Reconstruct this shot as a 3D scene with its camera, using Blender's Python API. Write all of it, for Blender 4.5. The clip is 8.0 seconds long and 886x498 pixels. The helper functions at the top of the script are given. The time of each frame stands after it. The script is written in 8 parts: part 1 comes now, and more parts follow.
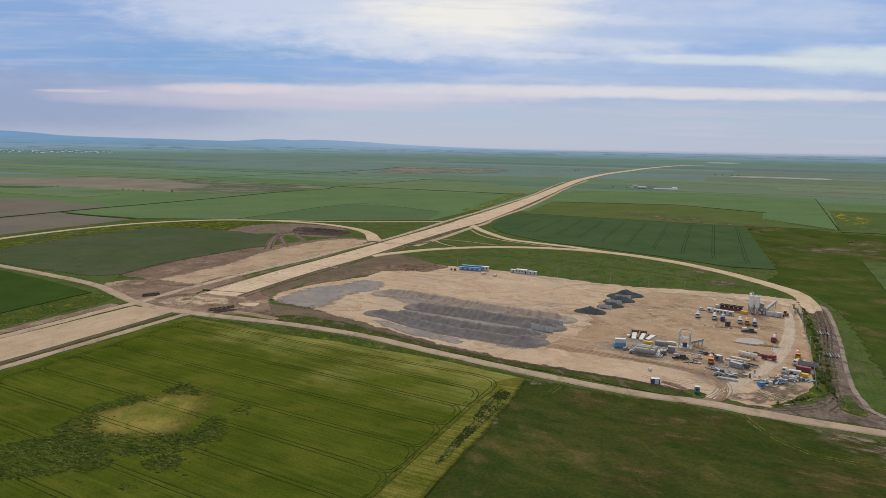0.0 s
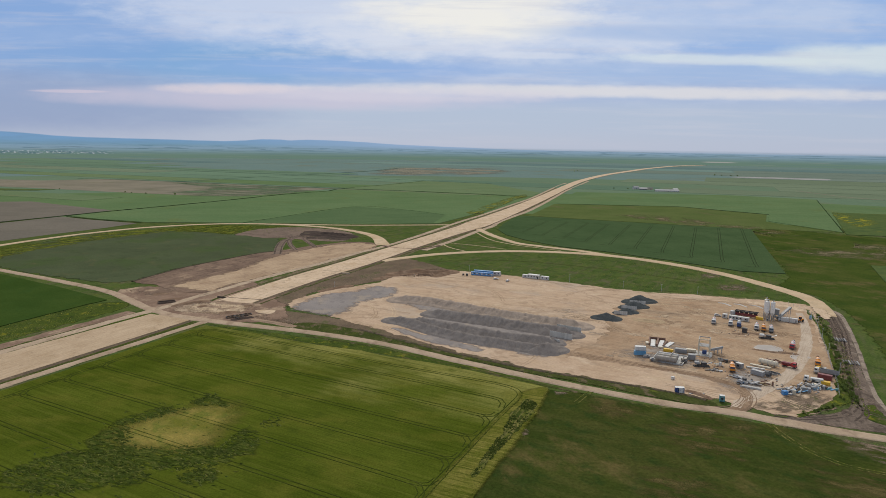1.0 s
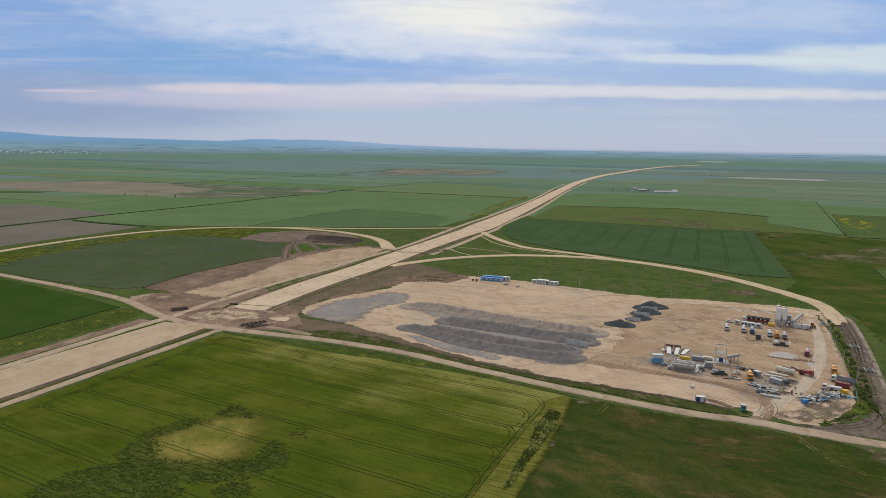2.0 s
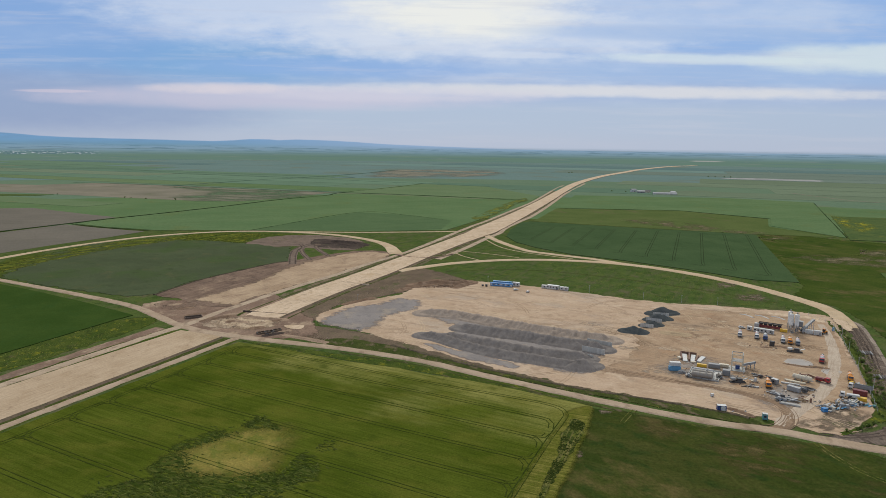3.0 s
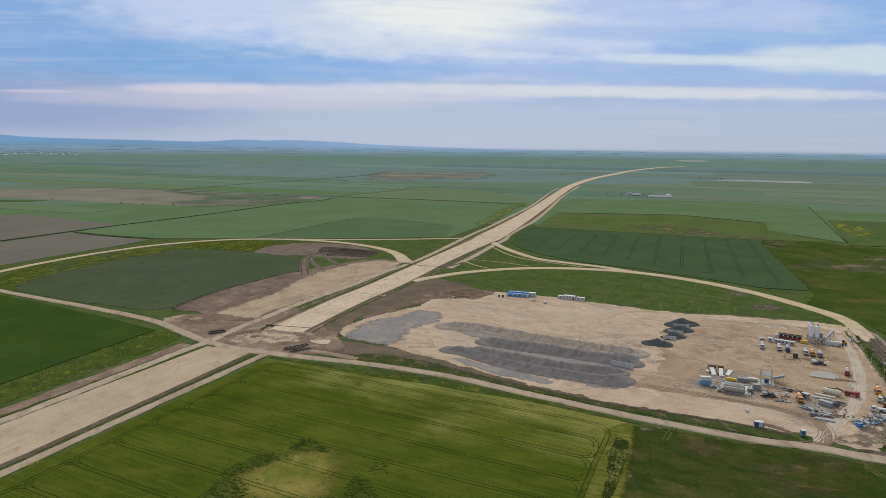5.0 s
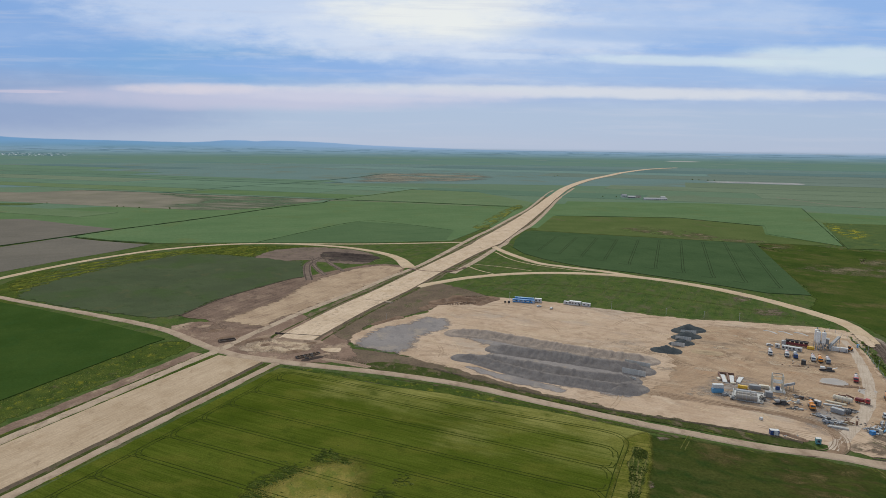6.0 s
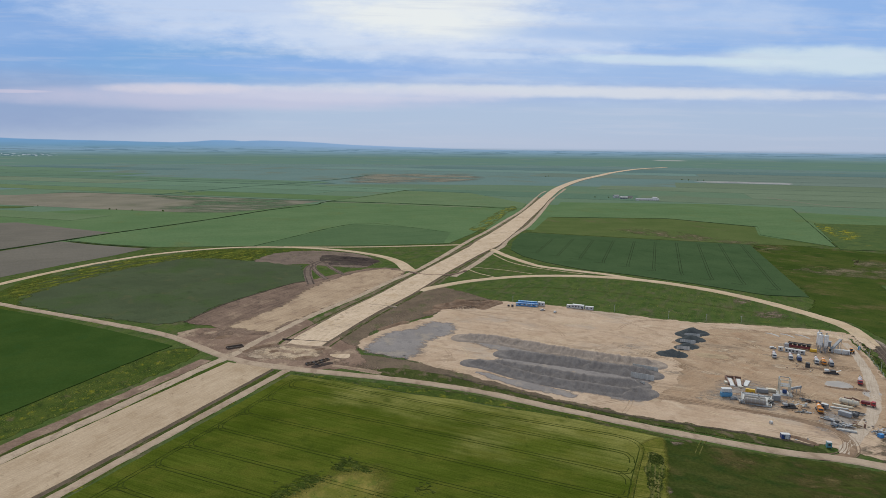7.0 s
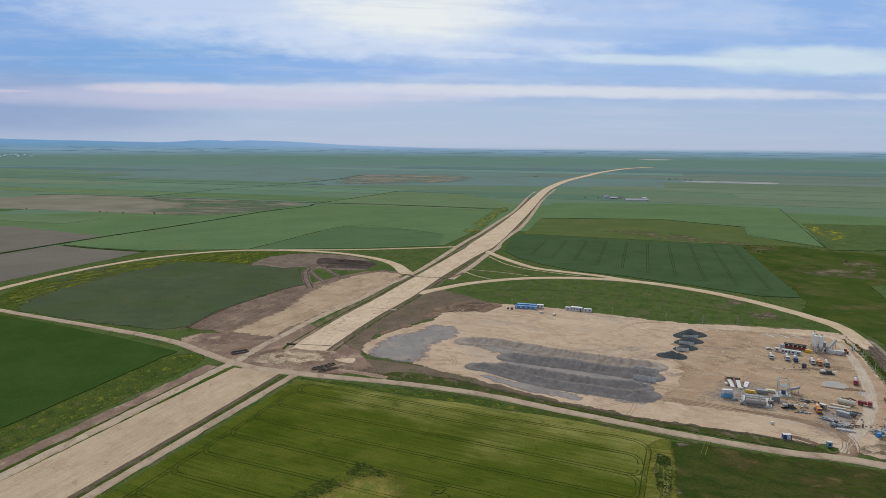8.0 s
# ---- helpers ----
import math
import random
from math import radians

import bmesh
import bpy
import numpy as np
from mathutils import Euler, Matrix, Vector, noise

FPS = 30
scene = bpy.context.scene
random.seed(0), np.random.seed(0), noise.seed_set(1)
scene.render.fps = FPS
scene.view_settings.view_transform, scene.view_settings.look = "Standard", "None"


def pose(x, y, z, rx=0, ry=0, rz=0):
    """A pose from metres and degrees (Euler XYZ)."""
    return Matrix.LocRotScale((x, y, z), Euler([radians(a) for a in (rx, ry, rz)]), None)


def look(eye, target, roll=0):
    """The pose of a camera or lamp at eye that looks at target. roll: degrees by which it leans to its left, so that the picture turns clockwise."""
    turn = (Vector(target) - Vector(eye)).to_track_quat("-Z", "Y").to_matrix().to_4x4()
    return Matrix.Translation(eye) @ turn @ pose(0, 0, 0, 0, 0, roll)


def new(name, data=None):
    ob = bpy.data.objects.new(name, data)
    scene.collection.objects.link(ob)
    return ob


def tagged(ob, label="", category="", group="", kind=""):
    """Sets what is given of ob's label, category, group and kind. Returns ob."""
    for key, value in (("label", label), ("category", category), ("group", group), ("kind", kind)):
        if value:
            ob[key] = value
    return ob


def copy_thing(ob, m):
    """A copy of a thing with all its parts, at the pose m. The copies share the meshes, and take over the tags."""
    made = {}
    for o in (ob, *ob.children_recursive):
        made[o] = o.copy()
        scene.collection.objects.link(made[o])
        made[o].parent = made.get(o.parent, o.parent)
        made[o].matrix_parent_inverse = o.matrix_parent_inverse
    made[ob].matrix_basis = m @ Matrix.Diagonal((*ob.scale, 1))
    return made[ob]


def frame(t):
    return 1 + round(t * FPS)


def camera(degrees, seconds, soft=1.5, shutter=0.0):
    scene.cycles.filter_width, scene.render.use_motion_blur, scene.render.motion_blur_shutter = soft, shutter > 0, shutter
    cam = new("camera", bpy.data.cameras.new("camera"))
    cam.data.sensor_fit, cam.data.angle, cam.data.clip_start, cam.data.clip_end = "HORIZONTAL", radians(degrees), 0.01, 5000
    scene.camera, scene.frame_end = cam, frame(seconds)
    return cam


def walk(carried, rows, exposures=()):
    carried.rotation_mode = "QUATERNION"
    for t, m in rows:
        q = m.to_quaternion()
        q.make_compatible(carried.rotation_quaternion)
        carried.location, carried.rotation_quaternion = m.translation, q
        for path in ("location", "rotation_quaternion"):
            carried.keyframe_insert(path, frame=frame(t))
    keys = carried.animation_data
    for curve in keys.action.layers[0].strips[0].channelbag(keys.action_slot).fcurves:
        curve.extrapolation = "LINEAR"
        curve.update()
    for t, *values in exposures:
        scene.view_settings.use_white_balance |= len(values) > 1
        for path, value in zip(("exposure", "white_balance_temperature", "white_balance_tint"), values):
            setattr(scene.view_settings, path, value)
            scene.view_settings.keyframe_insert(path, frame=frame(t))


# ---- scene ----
from mathutils.geometry import tessellate_polygon as tessellate

cam = camera(67.7, 8.0, soft=0.6)
PATH = [
    (0, (-1.993, 0.513, 105.173), (-1.979, 2.489, 104.864), 0.9),
    (0.5, (-7.989, 0.568, 107.246), (-7.973, 2.544, 106.938), 0.9),
    (1, (-14.691, 0.474, 109.666), (-14.668, 2.449, 109.357), 0.8),
    (1.5, (-20.942, 0.466, 112.043), (-20.911, 2.442, 111.733), 0.8),
    (3, (-40.265, -0.163, 119.523), (-40.211, 1.812, 119.213), 0.7),
    (3.5, (-46.656, -0.089, 121.862), (-46.592, 1.885, 121.552), 0.7),
    (4, (-52.623, 0.065, 124.199), (-52.551, 2.039, 123.889), 0.6),
    (4.5, (-58.893, 0.007, 126.389), (-58.813, 1.981, 126.079), 0.6),
    (6, (-78.067, -0.028, 133.707), (-77.95, 1.945, 133.4), 0.6),
    (6.5, (-84.293, -0.129, 135.705), (-84.163, 1.843, 135.398), 0.6),
    (7, (-91.093, -0.899, 138.102), (-90.942, 1.072, 137.794), 0.5),
    (7.5, (-96.887, -2.643, 140.535), (-96.717, -0.675, 140.227), 0.4),
    (8, (-102.457, -4.626, 142.39), (-102.268, -2.659, 142.081), 0.4),
]
walk(cam, [(t, look(eye, target, roll)) for t, eye, target, roll in PATH],
     [(0.0, 0.0, 6500, 10), (1.5, 0.0, 6400, 9), (4.0, 0.0, 6250, 7), (8.0, 0.0, 6000, 7)])

# ---- world, sun, exposure ----
world = bpy.data.worlds.new("sky")
scene.world = world
world.use_nodes = True
wt = world.node_tree
wt.nodes.clear()


def wnode(kind):
    return wt.nodes.new(kind)


def wmath(op, a, b=0.0, c=0.0, clamp=False):
    n = wt.nodes.new("ShaderNodeMath")
    n.operation, n.use_clamp = op, clamp
    for i, v in enumerate((a, b, c)):
        if isinstance(v, (int, float)):
            n.inputs[i].default_value = v
        else:
            wt.links.new(v, n.inputs[i])
    return n.outputs[0]


def wmix(f, a, b):
    n = wt.nodes.new("ShaderNodeMix")
    n.data_type = "RGBA"
    for i, v in ((0, f), (6, a), (7, b)):
        if isinstance(v, (int, float)):
            n.inputs[i].default_value = v
        elif isinstance(v, tuple):
            n.inputs[i].default_value = (*v, 1)
        else:
            wt.links.new(v, n.inputs[i])
    return n.outputs[2]


def wstep(v, lo, hi):
    n = wt.nodes.new("ShaderNodeMapRange")
    n.interpolation_type = "SMOOTHSTEP"
    wt.links.new(v, n.inputs[0])
    n.inputs[1].default_value, n.inputs[2].default_value = lo, hi
    return n.outputs[0]


SUN_AZ, SUN_EL = 5.0, 42.0
tc = wnode("ShaderNodeTexCoord")
sep = wnode("ShaderNodeSeparateXYZ")
wt.links.new(tc.outputs["Generated"], sep.inputs[0])
az = wmath("MULTIPLY", wmath("ARCTAN2", sep.outputs[0], sep.outputs[1]), 57.2958)
el = wmath("MULTIPLY", wmath("ARCSINE", sep.outputs[2]), 57.2958)


front = wmath("MAXIMUM", sep.outputs[1], 0.06)
gx = wmath("MULTIPLY", wmath("DIVIDE", sep.outputs[0], front), 57.2958)
ge = wmath("MULTIPLY", wmath("DIVIDE", sep.outputs[2], front), 57.2958)


def wnoise(sx, sy, detail=5.0, rough=0.55, off=0.0, flat=False):
    """Noise over the sky; sx, sy: cell size in degrees across and up."""
    c = wnode("ShaderNodeCombineXYZ")
    wt.links.new(wmath("DIVIDE", gx if flat else az, sx), c.inputs[0])
    wt.links.new(wmath("DIVIDE", ge if flat else el, sy), c.inputs[1])
    c.inputs[2].default_value = off
    n = wnode("ShaderNodeTexNoise")
    n.inputs["Scale"].default_value, n.inputs["Detail"].default_value, n.inputs["Roughness"].default_value = 1.0, detail, rough
    wt.links.new(c.outputs[0], n.inputs[0])
    return n.outputs[0]


sky = wnode("ShaderNodeTexSky")
sky.sky_type, sky.sun_disc, sky.sun_elevation, sky.sun_rotation = "NISHITA", False, radians(SUN_EL), radians(SUN_AZ)
sky.air_density, sky.dust_density, sky.ozone_density = 1.0, 0.6, 2.0
grade = wnode("ShaderNodeVectorMath")
grade.operation = "SCALE"
wt.links.new(sky.outputs[0], grade.inputs[0])
grade.inputs[3].default_value = 0.075
wob = wmath("SUBTRACT", wnoise(7.5, 2.5, 6, 0.6, 0.0, True), 0.5)
wob2 = wmath("SUBTRACT", wnoise(2.6, 0.85, 6, 0.6, 7.0, True), 0.5)


def blob(a0, e0, wa, we, soft=0.6, shake=1.5, flat=True):
    """A bank of cloud about a0 across and e0 up, in degrees, with uneven edges."""
    dx = wmath("DIVIDE", wmath("SUBTRACT", gx if flat else az, a0), wa)
    dy = wmath("DIVIDE", wmath("SUBTRACT", ge if flat else el, e0), we)
    d = wmath("ADD", wmath("MULTIPLY", dx, dx), wmath("MULTIPLY", dy, dy))
    d = wmath("ADD", d, wmath("MULTIPLY", wob, shake))
    d = wmath("ADD", d, wmath("MULTIPLY", wob2, shake * 0.6))
    return wstep(wmath("SUBTRACT", 1.0, d), -soft, soft)


def bank(c, f, colour, *where):
    return wmix(wmath("MULTIPLY", blob(*where), f), c, colour)


BLUE_HIGH, BLUE_LOW, HAZE = (0.30, 0.45, 0.75), (0.37, 0.46, 0.68), (0.42, 0.50, 0.66)
c = wmix(wstep(ge, 9.0, 4.5), BLUE_HIGH, BLUE_LOW)
c = wmix(wmath("MULTIPLY", wstep(wnoise(9, 2.6, 6, 0.6, 3.0, True), 0.42, 0.70), 0.5), c, (0.57, 0.64, 0.79))
c = bank(c, 0.90, (0.190, 0.375, 0.67), -19, 6.7, 17, 1.7, 1.0, 1.6)
c = bank(c, 0.75, (0.22, 0.37, 0.68), -33, 9.5, 11, 4.0, 0.9)
c = bank(c, 0.70, (0.27, 0.42, 0.74), -6, 6.4, 12, 0.8, 0.9)
c = bank(c, 0.80, (0.64, 0.69, 0.82), -7, 11.6, 18, 3.7, 0.8, 2.6)
c = bank(c, 0.75, (0.70, 0.73, 0.82), 4, 9.3, 15, 2.2, 1.0, 2.8)
c = bank(c, 0.90, (0.92, 0.88, 0.80), 3.4, 10.9, 8.5, 1.9, 1.0, 2.4)
c = bank(c, 0.45, (0.60, 0.66, 0.80), 24, 11.2, 12, 1.9, 0.9, 2.2)
c = bank(c, 0.60, (0.34, 0.47, 0.73), 22, 9.6, 13, 0.6, 0.9, 2.0)
c = bank(c, 0.80, (0.34, 0.47, 0.73), 27, 6.3, 20, 0.8, 0.9, 1.8)
c = bank(c, 0.75, (0.69, 0.755, 0.79), 25, 7.5, 10, 0.40, 0.9, 2.0)
c = bank(c, 0.85, (0.69, 0.755, 0.775), 38.5, 7.7, 10.5, 1.2, 0.8, 1.6)
c = bank(c, 0.50, (0.70, 0.73, 0.82), 8, 7.6, 5, 0.28, 0.7, 1.4)
c = wmix(wmath("MULTIPLY", wstep(wnoise(7, 1.3, 5, 0.55, 21.0, True), 0.5, 0.75), 0.22), c, (0.72, 0.74, 0.84))
c = wmix(wstep(ge, 4.6, 2.8), c, HAZE)
c = wmix(wmath("MULTIPLY", wstep(wnoise(14, 0.7, 5, 0.6, 51.0, True), 0.48, 0.72), 0.35), c, (0.55, 0.57, 0.69))
c = bank(c, 0.90, (0.265, 0.345, 0.56), -36, 2.9, 20, 2.8, 1.0, 1.2)
c = bank(c, 0.70, (0.60, 0.55, 0.68), -14, 3.75, 17, 0.85, 1.0, 1.6)
c = bank(c, 0.75, (0.76, 0.66, 0.70), -17.5, 4.5, 5.5, 0.45, 0.9, 2.2)
c = bank(c, 0.55, (0.68, 0.58, 0.68), -31, 4.1, 3, 0.13, 0.6, 0.9)
c = bank(c, 0.88, (0.72, 0.70, 0.735), 17, 4.72, 25, 0.48, 1.0, 2.4)
c = bank(c, 0.55, (0.66, 0.62, 0.72), -3, 4.25, 13, 0.55, 1.0, 2.4)
c = wmix(wmath("MULTIPLY", wstep(ge, 1.8, 0.2), 0.5), c, (0.46, 0.51, 0.645))
# the bright cover overhead, about the veiled sun
over = wmix(wstep(wnoise(30, 14, 4, 0.5, 11.0), 0.35, 0.7), (0.52, 0.54, 0.60), (0.72, 0.70, 0.68))
over = wmix(blob(SUN_AZ, SUN_EL, 34, 22, 0.9, 0.5, False), over, (1.4, 1.3, 1.15))
c = wmix(wstep(el, 13.0, 22.0), c, over)
nish = wmix(0.9, grade.outputs[0], c)
# far hills and the plain beyond the ground's edge, in haze
hill = wnode("ShaderNodeValToRGB")
wt.links.new(wmath("DIVIDE", wmath("ADD", az, 60.0), 80.0), hill.inputs[0])
PROFILE = ((-45, .30), (-38, .66), (-33.2, .592), (-31.5, .514), (-29.7, .35), (-27.9, .263), (-24, .209), (-20, .152), (-17.7, .11), (-15.9, .197), (-14.6, .312), (-13.2, .313), (-12.3, .245),
           (-10.9, .33), (-8.6, .297), (-6.2, .194), (-3.8, .041), (0.3, -.087), (5.9, -.238), (10.6, -.32), (20, -.35))
for i, (a, h) in enumerate(PROFILE):
    e = hill.color_ramp.elements[0] if i == 0 else hill.color_ramp.elements[-1] if i == len(PROFILE) - 1 else hill.color_ramp.elements.new((a + 60) / 80)
    e.position, e.color = (a + 60) / 80, (h / 2 + 0.5, h / 2 + 0.5, h / 2 + 0.5, 1)
top = wmath("SUBTRACT", wmath("MULTIPLY", hill.outputs[0], 2.0), 1.0)
top = wmath("ADD", top, wmath("MULTIPLY", wmath("SUBTRACT", wnoise(1.6, 60, 5), 0.5), 0.07))
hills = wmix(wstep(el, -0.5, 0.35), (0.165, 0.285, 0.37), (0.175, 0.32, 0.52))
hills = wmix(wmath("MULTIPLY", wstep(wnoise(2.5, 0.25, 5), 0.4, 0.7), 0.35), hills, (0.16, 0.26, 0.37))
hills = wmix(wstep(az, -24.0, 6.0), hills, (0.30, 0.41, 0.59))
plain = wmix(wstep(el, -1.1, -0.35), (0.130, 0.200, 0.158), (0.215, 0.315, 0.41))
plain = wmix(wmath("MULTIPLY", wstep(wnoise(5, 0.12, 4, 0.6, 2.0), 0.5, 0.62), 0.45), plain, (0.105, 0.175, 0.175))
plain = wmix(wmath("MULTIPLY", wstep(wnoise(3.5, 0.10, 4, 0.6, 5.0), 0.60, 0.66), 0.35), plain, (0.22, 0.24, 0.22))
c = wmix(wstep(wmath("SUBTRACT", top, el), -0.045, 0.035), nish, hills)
# a far town: pale specks among dark trees
town = wmath("MULTIPLY", wstep(az, -25.4, -27.0), wmath("MULTIPLY", wstep(el, -1.02, -0.94), wstep(el, -0.70, -0.80)))
plain = wmix(wmath("MULTIPLY", wmath("MULTIPLY", town, wstep(wnoise(0.9, 0.11, 3, 0.5, 37.0), 0.40, 0.56)), 0.75), plain, (0.085, 0.15, 0.175))
plain = wmix(wmath("MULTIPLY", wmath("MULTIPLY", town, wstep(wnoise(0.20, 0.075, 2, 0.5, 31.0), 0.54, 0.64)), 0.75), plain, (0.50, 0.53, 0.57))
road_end = wmath("MULTIPLY", wmath("MULTIPLY", wstep(az, 21.6, 22.4), wstep(az, 24.6, 23.6)), wmath("MULTIPLY", wstep(el, -1.07, -1.03), wstep(el, -0.95, -0.99)))
plain = wmix(wmath("MULTIPLY", road_end, 0.7), plain, (0.40, 0.38, 0.36))
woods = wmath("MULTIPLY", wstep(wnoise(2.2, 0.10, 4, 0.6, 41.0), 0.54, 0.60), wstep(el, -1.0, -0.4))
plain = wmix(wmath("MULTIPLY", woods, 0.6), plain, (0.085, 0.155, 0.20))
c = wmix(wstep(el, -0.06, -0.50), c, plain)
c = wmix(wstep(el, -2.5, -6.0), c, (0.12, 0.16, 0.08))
bg = wnode("ShaderNodeBackground")
wt.links.new(c, bg.inputs[0])
bg.inputs[1].default_value = 1.0
wout = wnode("ShaderNodeOutputWorld")
wt.links.new(bg.outputs[0], wout.inputs[0])

sun = new("sun", bpy.data.lights.new("sun", "SUN"))
sun.data.energy, sun.data.angle, sun.data.color = 1.8, radians(14), (1.0, 0.95, 0.87)
sun.matrix_world = look((0, 0, 0), (-math.sin(radians(SUN_AZ)) * math.cos(radians(SUN_EL)), -math.cos(radians(SUN_AZ)) * math.cos(radians(SUN_EL)), -math.sin(radians(SUN_EL))))
scene.view_settings.exposure = 0.0


# ---- materials ----
def tree_of(name):
    m = bpy.data.materials.new(name)
    m.use_nodes = True
    nt = m.node_tree
    bs = nt.nodes["Principled BSDF"]
    return m, nt, bs


def tex_noise(nt, vec, scale, detail=4.0, rough=0.6):
    n = nt.nodes.new("ShaderNodeTexNoise")
    n.inputs["Scale"].default_value, n.inputs["Detail"].default_value, n.inputs["Roughness"].default_value = scale, detail, rough
    nt.links.new(vec, n.inputs["Vector"])
    return n.outputs[0]


def tex_map(nt, angle=0.0, sx=1.0, sy=1.0, sz=1.0, src=None):
    if src is None:
        src = nt.nodes.new("ShaderNodeTexCoord").outputs["Object"]
    a = nt.nodes.new("ShaderNodeMapping")
    a.vector_type = "TEXTURE"
    a.inputs["Rotation"].default_value = (0, 0, radians(angle))
    a.inputs["Scale"].default_value = (sx, sy, sz)
    nt.links.new(src, a.inputs[0])
    return a.outputs[0]


def tex_step(nt, v, lo, hi, smooth=True):
    n = nt.nodes.new("ShaderNodeMapRange")
    n.interpolation_type = "SMOOTHSTEP" if smooth else "LINEAR"
    nt.links.new(v, n.inputs[0])
    n.inputs[1].default_value, n.inputs[2].default_value = lo, hi
    return n.outputs[0]


def tex_math(nt, op, a, b):
    n = nt.nodes.new("ShaderNodeMath")
    n.operation = op
    for i, v in enumerate((a, b)):
        if isinstance(v, (int, float)):
            n.inputs[i].default_value = v
        else:
            nt.links.new(v, n.inputs[i])
    return n.outputs[0]


def tex_mix(nt, f, a, b, blend="MIX"):
    n = nt.nodes.new("ShaderNodeMix")
    n.data_type, n.blend_type = "RGBA", blend
    for i, v in ((0, f), (6, a), (7, b)):
        if isinstance(v, (int, float)):
            n.inputs[i].default_value = v
        elif isinstance(v, tuple):
            n.inputs[i].default_value = (*v, 1)
        else:
            nt.links.new(v, n.inputs[i])
    return n.outputs[2]


def land(name, base, second, big=30.0, small=1.6, stains=(), streak=None, rough=0.95, bump=0.4, fine=0.35, fade=False, parcel=0.0, soft=(0.35, 0.65), ragged=5.5, grain=7.7, holes=None):
    """Earth or crop. big, small: metres of the two scales of variation. stains: (colour, metres, from, to, strength).
    streak: (degrees, metres long, metres wide, strength, colour). fade: ragged edge where the mesh's 'edge' falls to 0.
    holes: (degrees, metres long, metres wide, from, to): the cover is broken up by what lies under it."""
    m, nt, bs = tree_of(name)
    obj = tex_map(nt)
    n1 = tex_noise(nt, obj, 1.0 / big, 6, 0.62)
    col = tex_mix(nt, tex_step(nt, n1, 0.32, 0.68), base, second)
    for k, (sc, metres, lo, hi, strength) in enumerate(stains):
        v = tex_map(nt, 17 * k + 5, 1, 1.6)
        n = tex_noise(nt, v, 1.0 / metres, 7, 0.65)
        col = tex_mix(nt, tex_math(nt, "MULTIPLY", tex_step(nt, n, lo, hi), strength), col, sc)
    if streak:
        for st in ([streak] if not isinstance(streak, list) else streak):
            ang, ln, wd, strength, sc = st
            n = tex_noise(nt, tex_map(nt, ang, ln, wd), 1.0, 4, 0.6)
            col = tex_mix(nt, tex_math(nt, "MULTIPLY", tex_step(nt, n, 0.44, 0.70), strength), col, sc)
    n2 = tex_noise(nt, obj, 1.0 / small, 5, 0.7)
    g = tex_mix(nt, tex_step(nt, n2, 0.25, 0.75, False), (1 - fine,) * 3, (1 + fine,) * 3)
    col = tex_mix(nt, 1.0, col, g, "MULTIPLY")
    if parcel:
        oi = nt.nodes.new("ShaderNodeObjectInfo")
        p = tex_mix(nt, oi.outputs["Random"], (1 - parcel, 1 - parcel * 0.8, 1 - parcel), (1 + parcel,) * 3)
        col = tex_mix(nt, 1.0, col, p, "MULTIPLY")
    nt.links.new(col, bs.inputs["Base Color"])
    bs.inputs["Roughness"].default_value = rough
    bs.inputs["Specular IOR Level"].default_value = 0.0
    b = nt.nodes.new("ShaderNodeBump")
    b.inputs["Strength"].default_value, b.inputs["Distance"].default_value = bump, small * 0.35
    nt.links.new(n2, b.inputs["Height"])
    nt.links.new(b.outputs[0], bs.inputs["Normal"])
    if fade:
        at = nt.nodes.new("ShaderNodeAttribute")
        at.attribute_name = "edge"
        n3 = tex_noise(nt, obj, 1.0 / grain, 6, 0.62)
        ed = at.outputs["Fac"]
        swing = tex_math(nt, "MULTIPLY", tex_math(nt, "MULTIPLY", ed, tex_math(nt, "SUBTRACT", 1.0, ed)), ragged)
        f = tex_step(nt, tex_math(nt, "ADD", ed, tex_math(nt, "MULTIPLY", tex_math(nt, "SUBTRACT", n3, 0.5), swing)), soft[0], soft[1])
        if holes:
            ang, ln, wd, lo, hi = holes
            f = tex_math(nt, "MULTIPLY", f, tex_step(nt, tex_noise(nt, tex_map(nt, ang, ln, wd), 1.0, 6, 0.62), lo, hi))
        mx, tr = nt.nodes.new("ShaderNodeMixShader"), nt.nodes.new("ShaderNodeBsdfTransparent")
        nt.links.new(f, mx.inputs[0])
        nt.links.new(tr.outputs[0], mx.inputs[1])
        nt.links.new(bs.outputs[0], mx.inputs[2])
        nt.links.new(mx.outputs[0], nt.nodes["Material Output"].inputs[0])
    return m


LANDS = {}


def land_pair(name, **kw):
    """The plain material and the one with a ragged edge."""
    edge = land(name + "_edge", fade=True, **kw)
    LANDS[name] = (edge if kw.get("holes") else land(name, **kw), edge)
    return LANDS[name]


